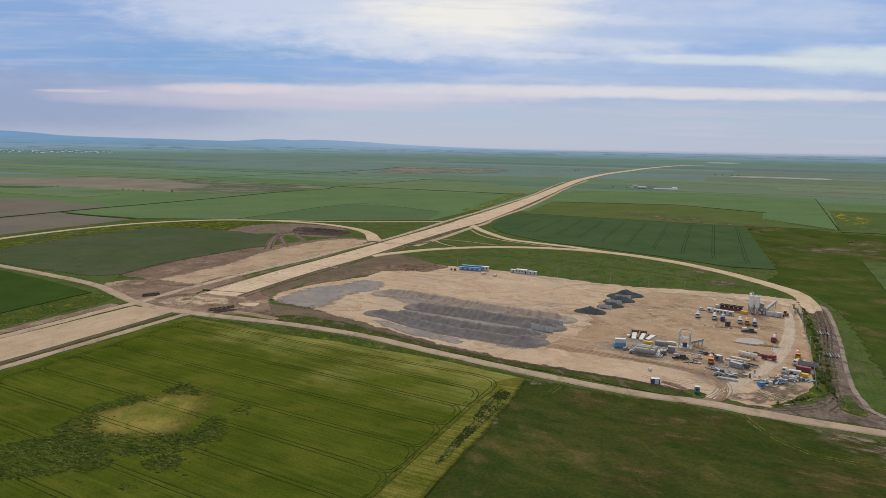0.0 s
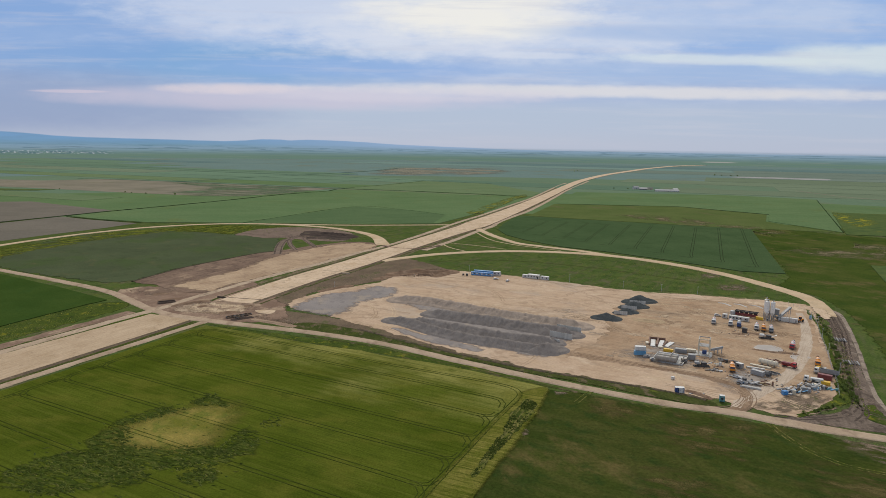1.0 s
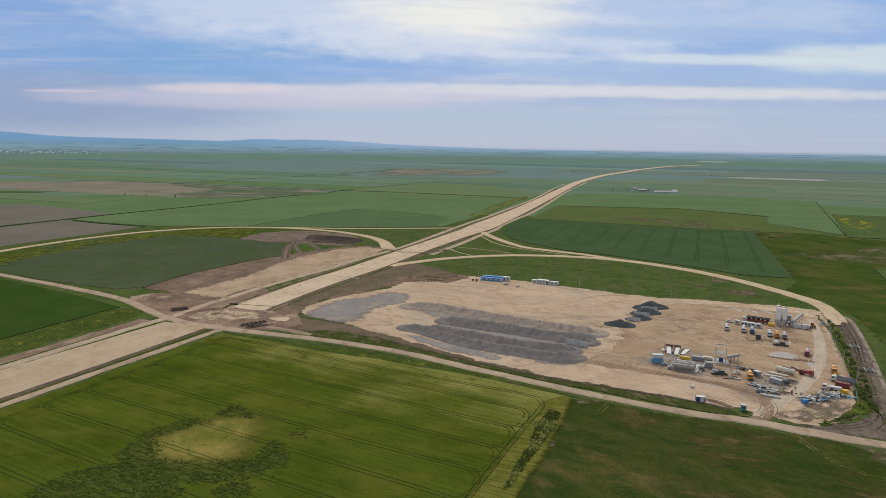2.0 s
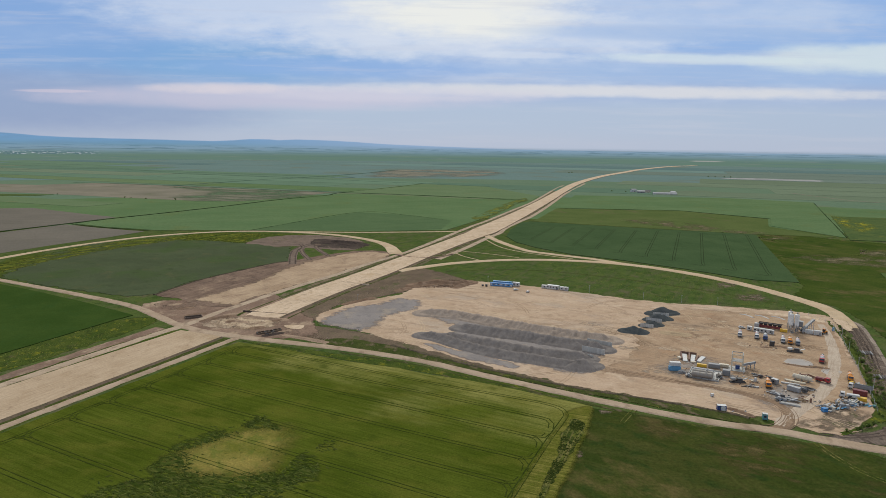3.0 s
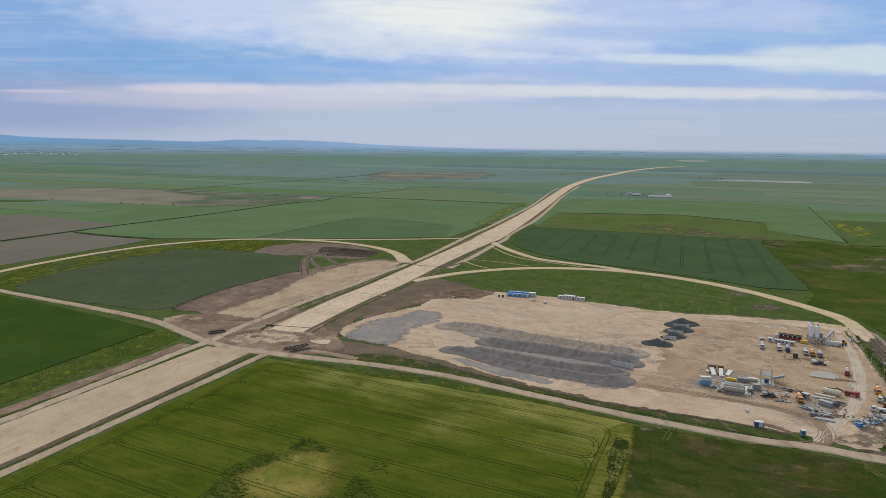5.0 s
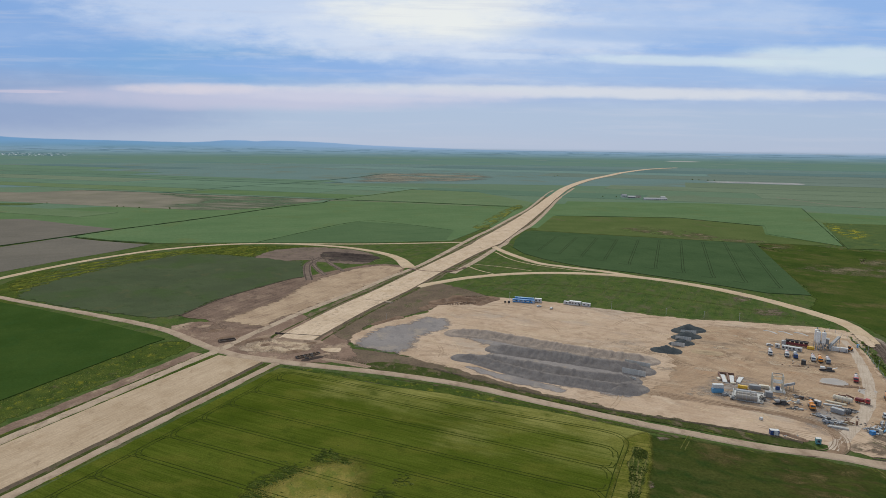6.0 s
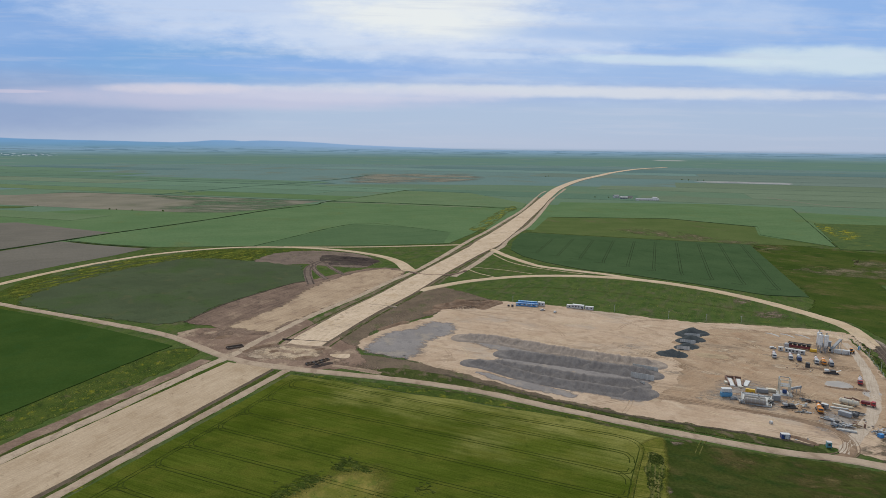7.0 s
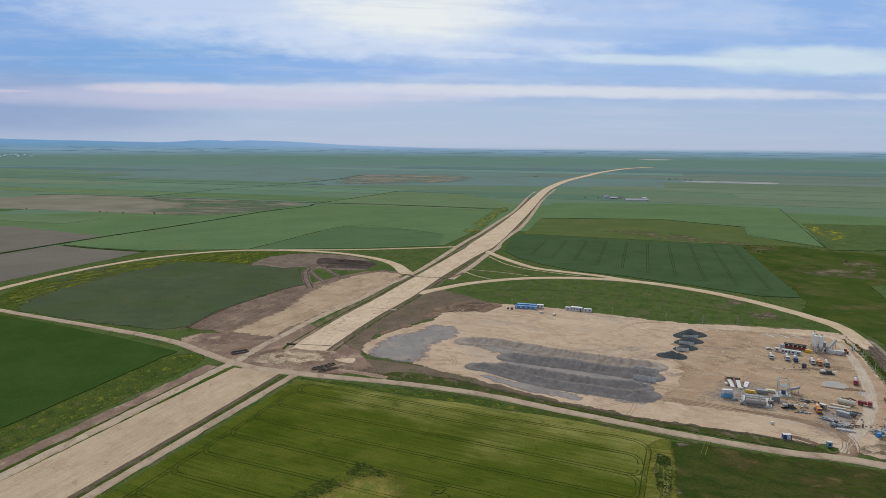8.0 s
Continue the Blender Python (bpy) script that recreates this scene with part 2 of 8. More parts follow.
GRASS, GRASS2 = (0.060, 0.094, 0.025), (0.088, 0.116, 0.032)
DRY, SOIL, TAN = (0.155, 0.110, 0.048), (0.115, 0.085, 0.062), (0.42, 0.325, 0.225)
land_pair("meadow", base=(0.027, 0.043, 0.009), second=(0.048, 0.062, 0.013), big=38, small=1.4, fine=0.35,
          stains=[((0.064, 0.068, 0.018), 60, 0.44, 0.64, 0.7), (DRY, 22, 0.52, 0.72, 0.6), ((0.024, 0.046, 0.011), 8, 0.48, 0.66, 0.7)], streak=(-30, 24, 7, 0.35, (0.095, 0.090, 0.028)))
land_pair("grass", base=GRASS, second=GRASS2, big=26, small=1.3, streak=[(62, 34, 6, 0.55, (0.105, 0.098, 0.056)), (62, 16, 3, 0.40, (0.040, 0.066, 0.018))], stains=[((0.125, 0.108, 0.066), 17, 0.55, 0.67, 0.75), ((0.036, 0.064, 0.016), 9, 0.50, 0.64, 0.7), ((0.11, 0.12, 0.03), 12, 0.52, 0.7, 0.6), (DRY, 18, 0.6, 0.75, 0.6)])
land_pair("weeds", base=(0.046, 0.071, 0.015), second=(0.078, 0.098, 0.021), big=14, small=1.0, fine=0.5, bump=0.8,
          stains=[((0.19, 0.185, 0.022), 5, 0.54, 0.66, 0.7), ((0.030, 0.045, 0.014), 6, 0.52, 0.66, 0.7), ((0.14, 0.10, 0.065), 10, 0.58, 0.68, 0.6)])
land_pair("tan_earth", base=(0.45, 0.330, 0.228), second=(0.515, 0.392, 0.284), big=45, small=1.2, fine=0.16, bump=0.3,
          stains=[((0.35, 0.245, 0.162), 26, 0.50, 0.68, 0.7), ((0.30, 0.215, 0.148), 10, 0.54, 0.66, 0.6), ((0.38, 0.32, 0.26), 34, 0.52, 0.66, 0.6), ((0.27, 0.19, 0.13), 7, 0.58, 0.70, 0.6), ((0.58, 0.47, 0.345), 14, 0.56, 0.7, 0.6)],
          streak=[(-32, 40, 3.2, 0.30, (0.55, 0.42, 0.285)), (-26, 26, 1.4, 0.28, (0.32, 0.215, 0.14)), (20, 14, 5, 0.30, (0.37, 0.255, 0.165))])
land_pair("cream_earth", base=(0.53, 0.410, 0.290), second=(0.605, 0.474, 0.342), big=30, small=1.2, fine=0.12, bump=0.25,
          stains=[((0.42, 0.30, 0.18), 11, 0.52, 0.66, 0.6), ((0.30, 0.21, 0.13), 5, 0.62, 0.70, 0.6)], streak=[(65, 30, 1.4, 0.4, (0.42, 0.31, 0.20)), (65, 9, 2.2, 0.45, (0.36, 0.26, 0.165))])
land_pair("near_earth", base=(0.40, 0.300, 0.200), second=(0.465, 0.356, 0.245), big=26, small=1.1, fine=0.16, bump=0.3,
          stains=[((0.33, 0.235, 0.145), 11, 0.50, 0.66, 0.6), ((0.24, 0.17, 0.11), 4, 0.60, 0.68, 0.6)], streak=[(65, 40, 1.2, 0.5, (0.32, 0.235, 0.15)), (65, 14, 0.6, 0.5, (0.54, 0.43, 0.30))])
land_pair("levelled_earth", soft=(0.2, 0.8), ragged=6, grain=9, base=(0.32, 0.228, 0.150), second=(0.435, 0.322, 0.215), big=22, small=1.2, fine=0.2, bump=0.4,
          stains=[((0.24, 0.165, 0.115), 12, 0.52, 0.66, 0.7), ((0.16, 0.115, 0.085), 4, 0.60, 0.70, 0.6)], streak=[(63, 40, 2.0, 0.5, (0.25, 0.175, 0.12)), (63, 24, 1.0, 0.4, (0.52, 0.41, 0.29))])
land_pair("broken_earth", soft=(0.2, 0.9), ragged=6, grain=4, base=(0.40, 0.30, 0.20), second=(0.52, 0.41, 0.29), big=9, small=1.0, fine=0.3, bump=0.8, stains=[((0.16, 0.115, 0.085), 5, 0.52, 0.62, 0.8), ((0.27, 0.19, 0.13), 9, 0.5, 0.62, 0.6)])
land_pair("track", base=(0.46, 0.345, 0.22), second=(0.54, 0.42, 0.285), big=18, small=0.9, fine=0.15, bump=0.25, stains=[((0.32, 0.26, 0.19), 7, 0.5, 0.7, 0.55)])
land_pair("grey_track", base=(0.34, 0.255, 0.18), second=(0.42, 0.325, 0.235), big=16, small=0.9, fine=0.15, bump=0.25, stains=[((0.24, 0.175, 0.12), 6, 0.5, 0.66, 0.65)])
land_pair("haul", base=(0.37, 0.285, 0.205), second=(0.44, 0.345, 0.25), big=16, small=0.9, fine=0.2, bump=0.3, stains=[((0.19, 0.138, 0.10), 6, 0.5, 0.66, 0.65)])
land_pair("pad_gravel", soft=(0.1, 1.0), ragged=5, grain=4, holes=(-30, 9, 4, 0.36, 0.60), base=(0.27, 0.235, 0.205), second=(0.33, 0.285, 0.245), big=10, small=0.9, fine=0.22, bump=0.3, stains=[((0.22, 0.205, 0.195), 6, 0.5, 0.66, 0.6)])
land_pair("topsoil", base=(0.126, 0.096, 0.068), second=(0.172, 0.130, 0.090), big=18, small=1.4, fine=0.3, bump=0.8,
          stains=[((0.08, 0.098, 0.035), 13, 0.52, 0.68, 0.65), ((0.105, 0.08, 0.062), 5, 0.52, 0.7, 0.6)])
land_pair("dark_soil", base=(0.060, 0.048, 0.042), second=(0.092, 0.072, 0.060), big=18, small=1.8, fine=0.35, bump=0.9,
          stains=[((0.20, 0.15, 0.11), 12, 0.55, 0.7, 0.7), ((0.06, 0.075, 0.03), 14, 0.56, 0.7, 0.5)])
land_pair("reddish_soil", base=(0.185, 0.125, 0.092), second=(0.265, 0.185, 0.135), big=24, small=1.5, fine=0.25, bump=0.7,
          stains=[((0.42, 0.32, 0.22), 16, 0.50, 0.66, 0.7), ((0.14, 0.10, 0.08), 8, 0.55, 0.7, 0.6)], streak=(65, 30, 3, 0.4, (0.17, 0.12, 0.095)))
land_pair("grey_gravel", soft=(0.2, 0.8), ragged=6, grain=4.5, base=(0.222, 0.200, 0.188), second=(0.265, 0.238, 0.222), big=20, small=0.8, fine=0.18, bump=0.3,
          stains=[((0.34, 0.285, 0.225), 12, 0.50, 0.66, 0.65), ((0.17, 0.158, 0.152), 7, 0.52, 0.66, 0.6)])


def wheat_land():
    """Wheat in rows, greener inside, riper and paler towards the road along its far edge."""
    m, nt, bs = tree_of("wheat")
    obj = tex_map(nt)
    col = tex_mix(nt, tex_step(nt, tex_noise(nt, obj, 1 / 42, 4, 0.5), 0.30, 0.70), (0.056, 0.078, 0.008), (0.088, 0.110, 0.014))
    sep_n = nt.nodes.new("ShaderNodeSeparateXYZ")
    nt.links.new(obj, sep_n.inputs[0])
    x, y = sep_n.outputs[0], sep_n.outputs[1]
    d = tex_math(nt, "SUBTRACT", 274.0, tex_math(nt, "ADD", tex_math(nt, "MULTIPLY", x, 0.46), tex_math(nt, "MULTIPLY", y, 0.888)))
    ripe = tex_math(nt, "ADD", tex_math(nt, "MULTIPLY", d, -0.0095), tex_math(nt, "MULTIPLY", x, 0.0022))
    ripe = tex_math(nt, "ADD", ripe, tex_math(nt, "MULTIPLY", tex_noise(nt, tex_map(nt, -30, 1.7, 1.0), 1 / 26, 5, 0.55), 1.5))
    ripe = tex_math(nt, "ADD", ripe, tex_math(nt, "MULTIPLY", tex_noise(nt, tex_map(nt, -30, 22, 2.4), 1.0, 4, 0.6), 0.55))
    col = tex_mix(nt, tex_math(nt, "MULTIPLY", tex_step(nt, ripe, 0.40, 1.12), 0.9), col, (0.245, 0.232, 0.068))
    for ln, wd, k, sc, lo in ((55, 0.8, 0.50, (0.036, 0.050, 0.005), 0.46), (16, 0.6, 0.60, (0.034, 0.048, 0.006), 0.50), (40, 2.6, 0.35, (0.125, 0.138, 0.024), 0.50), (7, 1.4, 0.45, (0.045, 0.060, 0.007), 0.54)):
        n = tex_noise(nt, tex_map(nt, -30, ln, wd), 1.0, 4, 0.6)
        col = tex_mix(nt, tex_math(nt, "MULTIPLY", tex_step(nt, n, lo, lo + 0.24), k), col, sc)
    n = tex_noise(nt, tex_map(nt, -10, 1.5, 1.0), 1 / 15, 6, 0.6)
    col = tex_mix(nt, tex_math(nt, "MULTIPLY", tex_step(nt, n, 0.46, 0.68), 0.55), col, (0.112, 0.116, 0.018))
    n = tex_noise(nt, tex_map(nt, 12, 1, 1.3), 1 / 9, 6, 0.6)
    col = tex_mix(nt, tex_math(nt, "MULTIPLY", tex_step(nt, n, 0.54, 0.74), 0.6), col, (0.042, 0.060, 0.008))
    n2 = tex_noise(nt, obj, 1 / 0.8, 5, 0.7)
    col = tex_mix(nt, 1.0, col, tex_mix(nt, tex_step(nt, n2, 0.25, 0.75, False), (0.72,) * 3, (1.28,) * 3), "MULTIPLY")
    nt.links.new(col, bs.inputs["Base Color"])
    bs.inputs["Roughness"].default_value, bs.inputs["Specular IOR Level"].default_value = 0.95, 0.0
    b = nt.nodes.new("ShaderNodeBump")
    b.inputs["Strength"].default_value, b.inputs["Distance"].default_value = 0.7, 0.3
    nt.links.new(n2, b.inputs["Height"])
    nt.links.new(b.outputs[0], bs.inputs["Normal"])
    return m


LANDS["wheat"] = (wheat_land(),)
land_pair("golden_wheat", soft=(0.0, 1.0), ragged=2.5, grain=5, base=(0.098, 0.106, 0.016), second=(0.168, 0.154, 0.036), big=10, small=0.9, fine=0.36, bump=0.8,
          streak=[(-25, 18, 0.8, 0.8, (0.050, 0.066, 0.008)), (55, 26, 4.0, 0.6, (0.080, 0.098, 0.012)), (-25, 30, 1.6, 0.5, (0.24, 0.215, 0.055)), (-25, 6, 1.2, 0.4, (0.06, 0.078, 0.010))])
land_pair("flat_wheat", soft=(0.0, 1.0), ragged=2.2, grain=5, base=(0.125, 0.130, 0.022), second=(0.255, 0.205, 0.055), big=16, small=0.9, fine=0.3, bump=0.9, stains=[((0.10, 0.13, 0.022), 6, 0.5, 0.66, 0.7)],
          streak=(-40, 6, 0.8, 0.4, (0.13, 0.14, 0.04)))
land_pair("dark_verge", base=(0.044, 0.058, 0.017), second=(0.070, 0.080, 0.025), big=9, small=1.0, fine=0.45, bump=0.8, stains=[((0.15, 0.112, 0.075), 7, 0.52, 0.64, 0.75), ((0.12, 0.135, 0.024), 5, 0.58, 0.68, 0.6)])
land_pair("flower_verge", soft=(0.1, 0.9), ragged=6, grain=12, holes=(65, 26, 9, 0.40, 0.58), base=(0.095, 0.125, 0.038), second=(0.15, 0.16, 0.042), big=14, small=2, fine=0.35, stains=[((0.28, 0.27, 0.04), 9, 0.52, 0.64, 0.7)])
land_pair("roadside", base=(0.135, 0.108, 0.070), second=(0.19, 0.150, 0.100), big=12, small=1.2, fine=0.3, bump=0.6, stains=[((0.075, 0.098, 0.030), 14, 0.46, 0.60, 0.85), ((0.10, 0.078, 0.055), 5, 0.54, 0.66, 0.6)])
land_pair("margin", base=(0.082, 0.098, 0.018), second=(0.130, 0.132, 0.032), big=8, small=1.0, fine=0.40, bump=0.9, stains=[((0.036, 0.054, 0.012), 3, 0.46, 0.56, 0.9)], streak=[(67, 22, 1.3, 0.7, (0.24, 0.20, 0.080)), (67, 7, 1.0, 0.6, (0.040, 0.058, 0.012))])

land_pair("crop_west", base=(0.034, 0.063, 0.013), second=(0.046, 0.077, 0.017), big=40, small=1.0, fine=0.2, stains=[((0.034, 0.070, 0.018), 14, 0.5, 0.7, 0.5)],
          streak=(25, 30, 1.2, 0.3, (0.035, 0.072, 0.018)))
# blue raised a little to paint in distance haze
land_pair("crop_loop", base=(0.064, 0.080, 0.043), second=(0.077, 0.096, 0.050), big=50, small=1.3, fine=0.22, stains=[((0.060, 0.090, 0.032), 60, 0.48, 0.64, 0.7), ((0.100, 0.100, 0.050), 22, 0.55, 0.70, 0.6), ((0.052, 0.066, 0.034), 14, 0.54, 0.68, 0.6)],
          streak=(25, 40, 2, 0.25, (0.062, 0.074, 0.036)))
land_pair("crop_dark", base=(0.053, 0.087, 0.037), second=(0.064, 0.100, 0.043), big=60, small=1.6, fine=0.18, stains=[((0.038, 0.066, 0.027), 30, 0.5, 0.7, 0.5)])
# crop_mid, its dark and light kin: some haze blue mixed into the greens
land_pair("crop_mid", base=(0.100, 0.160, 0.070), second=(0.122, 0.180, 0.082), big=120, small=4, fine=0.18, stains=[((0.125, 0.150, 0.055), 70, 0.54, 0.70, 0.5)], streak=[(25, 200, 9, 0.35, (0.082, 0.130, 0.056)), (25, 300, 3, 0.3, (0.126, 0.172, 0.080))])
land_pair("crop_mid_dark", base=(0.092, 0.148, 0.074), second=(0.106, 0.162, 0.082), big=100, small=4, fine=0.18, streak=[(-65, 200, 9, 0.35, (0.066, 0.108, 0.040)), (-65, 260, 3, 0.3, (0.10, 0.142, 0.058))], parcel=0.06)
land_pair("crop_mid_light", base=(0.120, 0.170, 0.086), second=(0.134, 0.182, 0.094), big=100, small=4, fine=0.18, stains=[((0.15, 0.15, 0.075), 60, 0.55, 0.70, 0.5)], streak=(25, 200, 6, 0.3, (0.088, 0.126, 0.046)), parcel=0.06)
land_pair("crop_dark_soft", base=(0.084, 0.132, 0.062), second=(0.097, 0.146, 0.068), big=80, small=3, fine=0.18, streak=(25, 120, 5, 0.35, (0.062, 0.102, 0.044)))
land_pair("dry_grass", soft=(0.1, 0.9), ragged=6, grain=14, holes=(-25, 30, 30, 0.40, 0.66), base=(0.150, 0.128, 0.075), second=(0.205, 0.165, 0.105), big=14, small=1.6, fine=0.3, stains=[((0.075, 0.10, 0.03), 9, 0.46, 0.62, 0.8)])
land_pair("ditch_green", base=(0.020, 0.036, 0.016), second=(0.034, 0.052, 0.022), big=20, small=2, fine=0.3)
# ditches far out: the dark green is paled and blued to paint haze
land_pair("hazy_ditch", base=(0.052, 0.092, 0.066), second=(0.066, 0.108, 0.076), big=60, small=5, fine=0.2)
land_pair("crop_band", base=(0.082, 0.112, 0.036), second=(0.102, 0.128, 0.044), big=60, small=2.5, fine=0.2, stains=[((0.13, 0.115, 0.06), 60, 0.56, 0.70, 0.65)])
# bare soil colour with a touch of haze blue mixed in
land_pair("fallow", base=(0.182, 0.168, 0.128), second=(0.228, 0.204, 0.154), big=90, small=3, fine=0.14, stains=[((0.12, 0.13, 0.075), 80, 0.5, 0.7, 0.5)], streak=(25, 200, 8, 0.2, (0.16, 0.135, 0.095)))
land_pair("rape", base=(0.072, 0.108, 0.038), second=(0.092, 0.122, 0.042), big=30, small=3, fine=0.25, stains=[((0.20, 0.19, 0.04), 18, 0.60, 0.72, 0.6), ((0.055, 0.085, 0.035), 14, 0.5, 0.6, 0.6)])
land_pair("rape_bloom", soft=(0.1, 0.9), ragged=6, grain=20, holes=(10, 16, 9, 0.48, 0.64), base=(0.23, 0.225, 0.03), second=(0.31, 0.29, 0.04), big=20, small=3, fine=0.25)
# brown soil greyed with haze blue, as the other fallow
land_pair("brown_fallow", base=(0.146, 0.132, 0.108), second=(0.170, 0.152, 0.124), big=90, small=3, fine=0.16, streak=(25, 200, 8, 0.25, (0.12, 0.104, 0.076)))
land_pair("east_meadow", base=(0.042, 0.066, 0.013), second=(0.062, 0.083, 0.018), big=40, small=1.6, fine=0.3, stains=[((0.085, 0.092, 0.026), 70, 0.46, 0.66, 0.6), ((0.032, 0.054, 0.012), 45, 0.50, 0.66, 0.6), ((0.14, 0.105, 0.05), 30, 0.52, 0.68, 0.7), ((0.034, 0.060, 0.014), 12, 0.5, 0.66, 0.6)])
land_pair("churned", base=(0.135, 0.106, 0.086), second=(0.190, 0.150, 0.120), big=10, small=1.4, fine=0.35, bump=0.9, stains=[((0.085, 0.066, 0.054), 6, 0.5, 0.62, 0.8), ((0.30, 0.25, 0.20), 9, 0.56, 0.7, 0.6)], streak=(65, 14, 1.2, 0.5, (0.10, 0.08, 0.065)))
land_pair("worn_grey", base=(0.24, 0.195, 0.155), second=(0.31, 0.255, 0.205), big=8, small=1.0, fine=0.25, bump=0.4, stains=[((0.12, 0.095, 0.078), 5, 0.5, 0.64, 0.8)])
land_pair("rut_soil", base=(0.070, 0.055, 0.045), second=(0.105, 0.082, 0.067), big=6, small=0.8, fine=0.35, bump=0.8, stains=[((0.19, 0.15, 0.12), 4, 0.52, 0.64, 0.8)])
land_pair("topsoil_soft", soft=(0.1, 0.9), holes=(20, 6, 4, 0.38, 0.60), base=(0.150, 0.115, 0.085), second=(0.20, 0.155, 0.112), big=8, small=1.2, fine=0.3, bump=0.6, stains=[((0.075, 0.095, 0.03), 6, 0.5, 0.64, 0.7)])
# distance haze is mixed into these greens: paler, bluer base colours
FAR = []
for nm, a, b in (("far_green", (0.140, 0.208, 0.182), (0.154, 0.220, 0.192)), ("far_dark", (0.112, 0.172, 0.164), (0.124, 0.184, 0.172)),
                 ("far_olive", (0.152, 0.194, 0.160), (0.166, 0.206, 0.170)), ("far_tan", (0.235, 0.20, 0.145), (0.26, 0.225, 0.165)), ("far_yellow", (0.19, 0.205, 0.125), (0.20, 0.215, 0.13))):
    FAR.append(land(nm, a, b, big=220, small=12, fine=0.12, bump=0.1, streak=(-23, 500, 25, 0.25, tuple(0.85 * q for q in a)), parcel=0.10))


# ---- land ----
def finish(name, bm, mats, parent=None, label="", smooth=False):
    me = bpy.data.meshes.new(name)
    bm.normal_update()
    bm.to_mesh(me)
    bm.free()
    for m in (mats if isinstance(mats, (tuple, list)) else (mats,)):
        me.materials.append(m)
    if smooth:
        me.polygons.foreach_set("use_smooth", [True] * len(me.polygons))
    ob = new(name, me)
    if parent is not None:
        ob.parent = parent
    if label:
        ob["label"] = label
    return ob


def part(name, bm, material, parent, label="", smooth=False):
    return finish(name, bm, material, parent, label, smooth)


def spline(pts, step=4.0, closed=False):
    """Catmull-Rom through pts, at about even steps."""
    P = [Vector((p[0], p[1], 0)) for p in pts]
    n = len(P)
    out = []
    for i in range(n if closed else n - 1):
        p1, p2 = P[i], P[(i + 1) % n]
        p0 = P[i - 1] if (closed or i > 0) else p1 * 2 - p2
        p3 = P[(i + 2) % n] if (closed or i + 2 < n) else p2 * 2 - p1
        k = max(1, int((p2 - p1).length / step))
        for j in range(k):
            t = j / k
            out.append(0.5 * ((2 * p1) + (p2 - p0) * t + (2 * p0 - 5 * p1 + 4 * p2 - p3) * t * t + (3 * p1 - p0 - 3 * p2 + p3) * t ** 3))
    if not closed:
        out.append(P[-1])
    return out


def straight(pts, step=4.0):
    """The closed outline through pts with straight sides, at about even steps."""
    out = []
    for i, p in enumerate(pts):
        a, b = Vector((p[0], p[1], 0)), Vector((*pts[(i + 1) % len(pts)][:2], 0))
        k = max(1, int((b - a).length / step))
        out += [a.lerp(b, j / k) for j in range(k)]
    return out


def fbm(p, s, seed=0.0):
    return noise.fractal(Vector((p[0] / s + seed, p[1] / s - seed, seed)), 0.6, 2.1, 4)


def ribbon(name, pts, width, height, material, label, slope=1.5, step=4.0, wob=0.35, category="road", crown=0.08, kind="structure", sides=None):
    """A road on a low bank: crowned top, sloping sides, slightly uneven edges. width: a number, or one for each point."""
    line = spline(pts, step)
    runs = np.cumsum([0.0] + [math.dist(a[:2], b[:2]) for a, b in zip(pts, pts[1:])])
    marks = runs / runs[-1]
    bm = bmesh.new()
    rows = []
    n = len(line)
    for i, p in enumerate(line):
        d = (line[min(i + 1, n - 1)] - line[max(i - 1, 0)]).normalized()
        s = Vector((d.y, -d.x, 0))
        w = width if isinstance(width, (int, float)) else np.interp(i / (n - 1), marks, width)
        a, b = w / 2 + wob * fbm(p, 9, 3.0), w / 2 + wob * fbm(p, 9, 8.0)
        row = []
        for off, z in ((-a - slope * height - 0.4, -0.05), (-a, height), (-a * 0.45, height + crown), (0, height + crown * 0.8), (b * 0.45, height + crown), (b, height), (b + slope * height + 0.4, -0.05)):
            q = p + s * off
            row.append(bm.verts.new((q.x, q.y, z)))
        rows.append(row)
    for r, q in zip(rows, rows[1:]):
        for j in range(6):
            bm.faces.new((r[j], q[j], q[j + 1], r[j + 1])).material_index = int(sides is not None and j in (0, 5))
    for e, o in ((rows[0], 1), (rows[-1], -1)):
        bm.faces.new(e[::o])
    return tagged(finish(name, bm, (material,) if sides is None else (material, sides)), label, category, kind=kind)


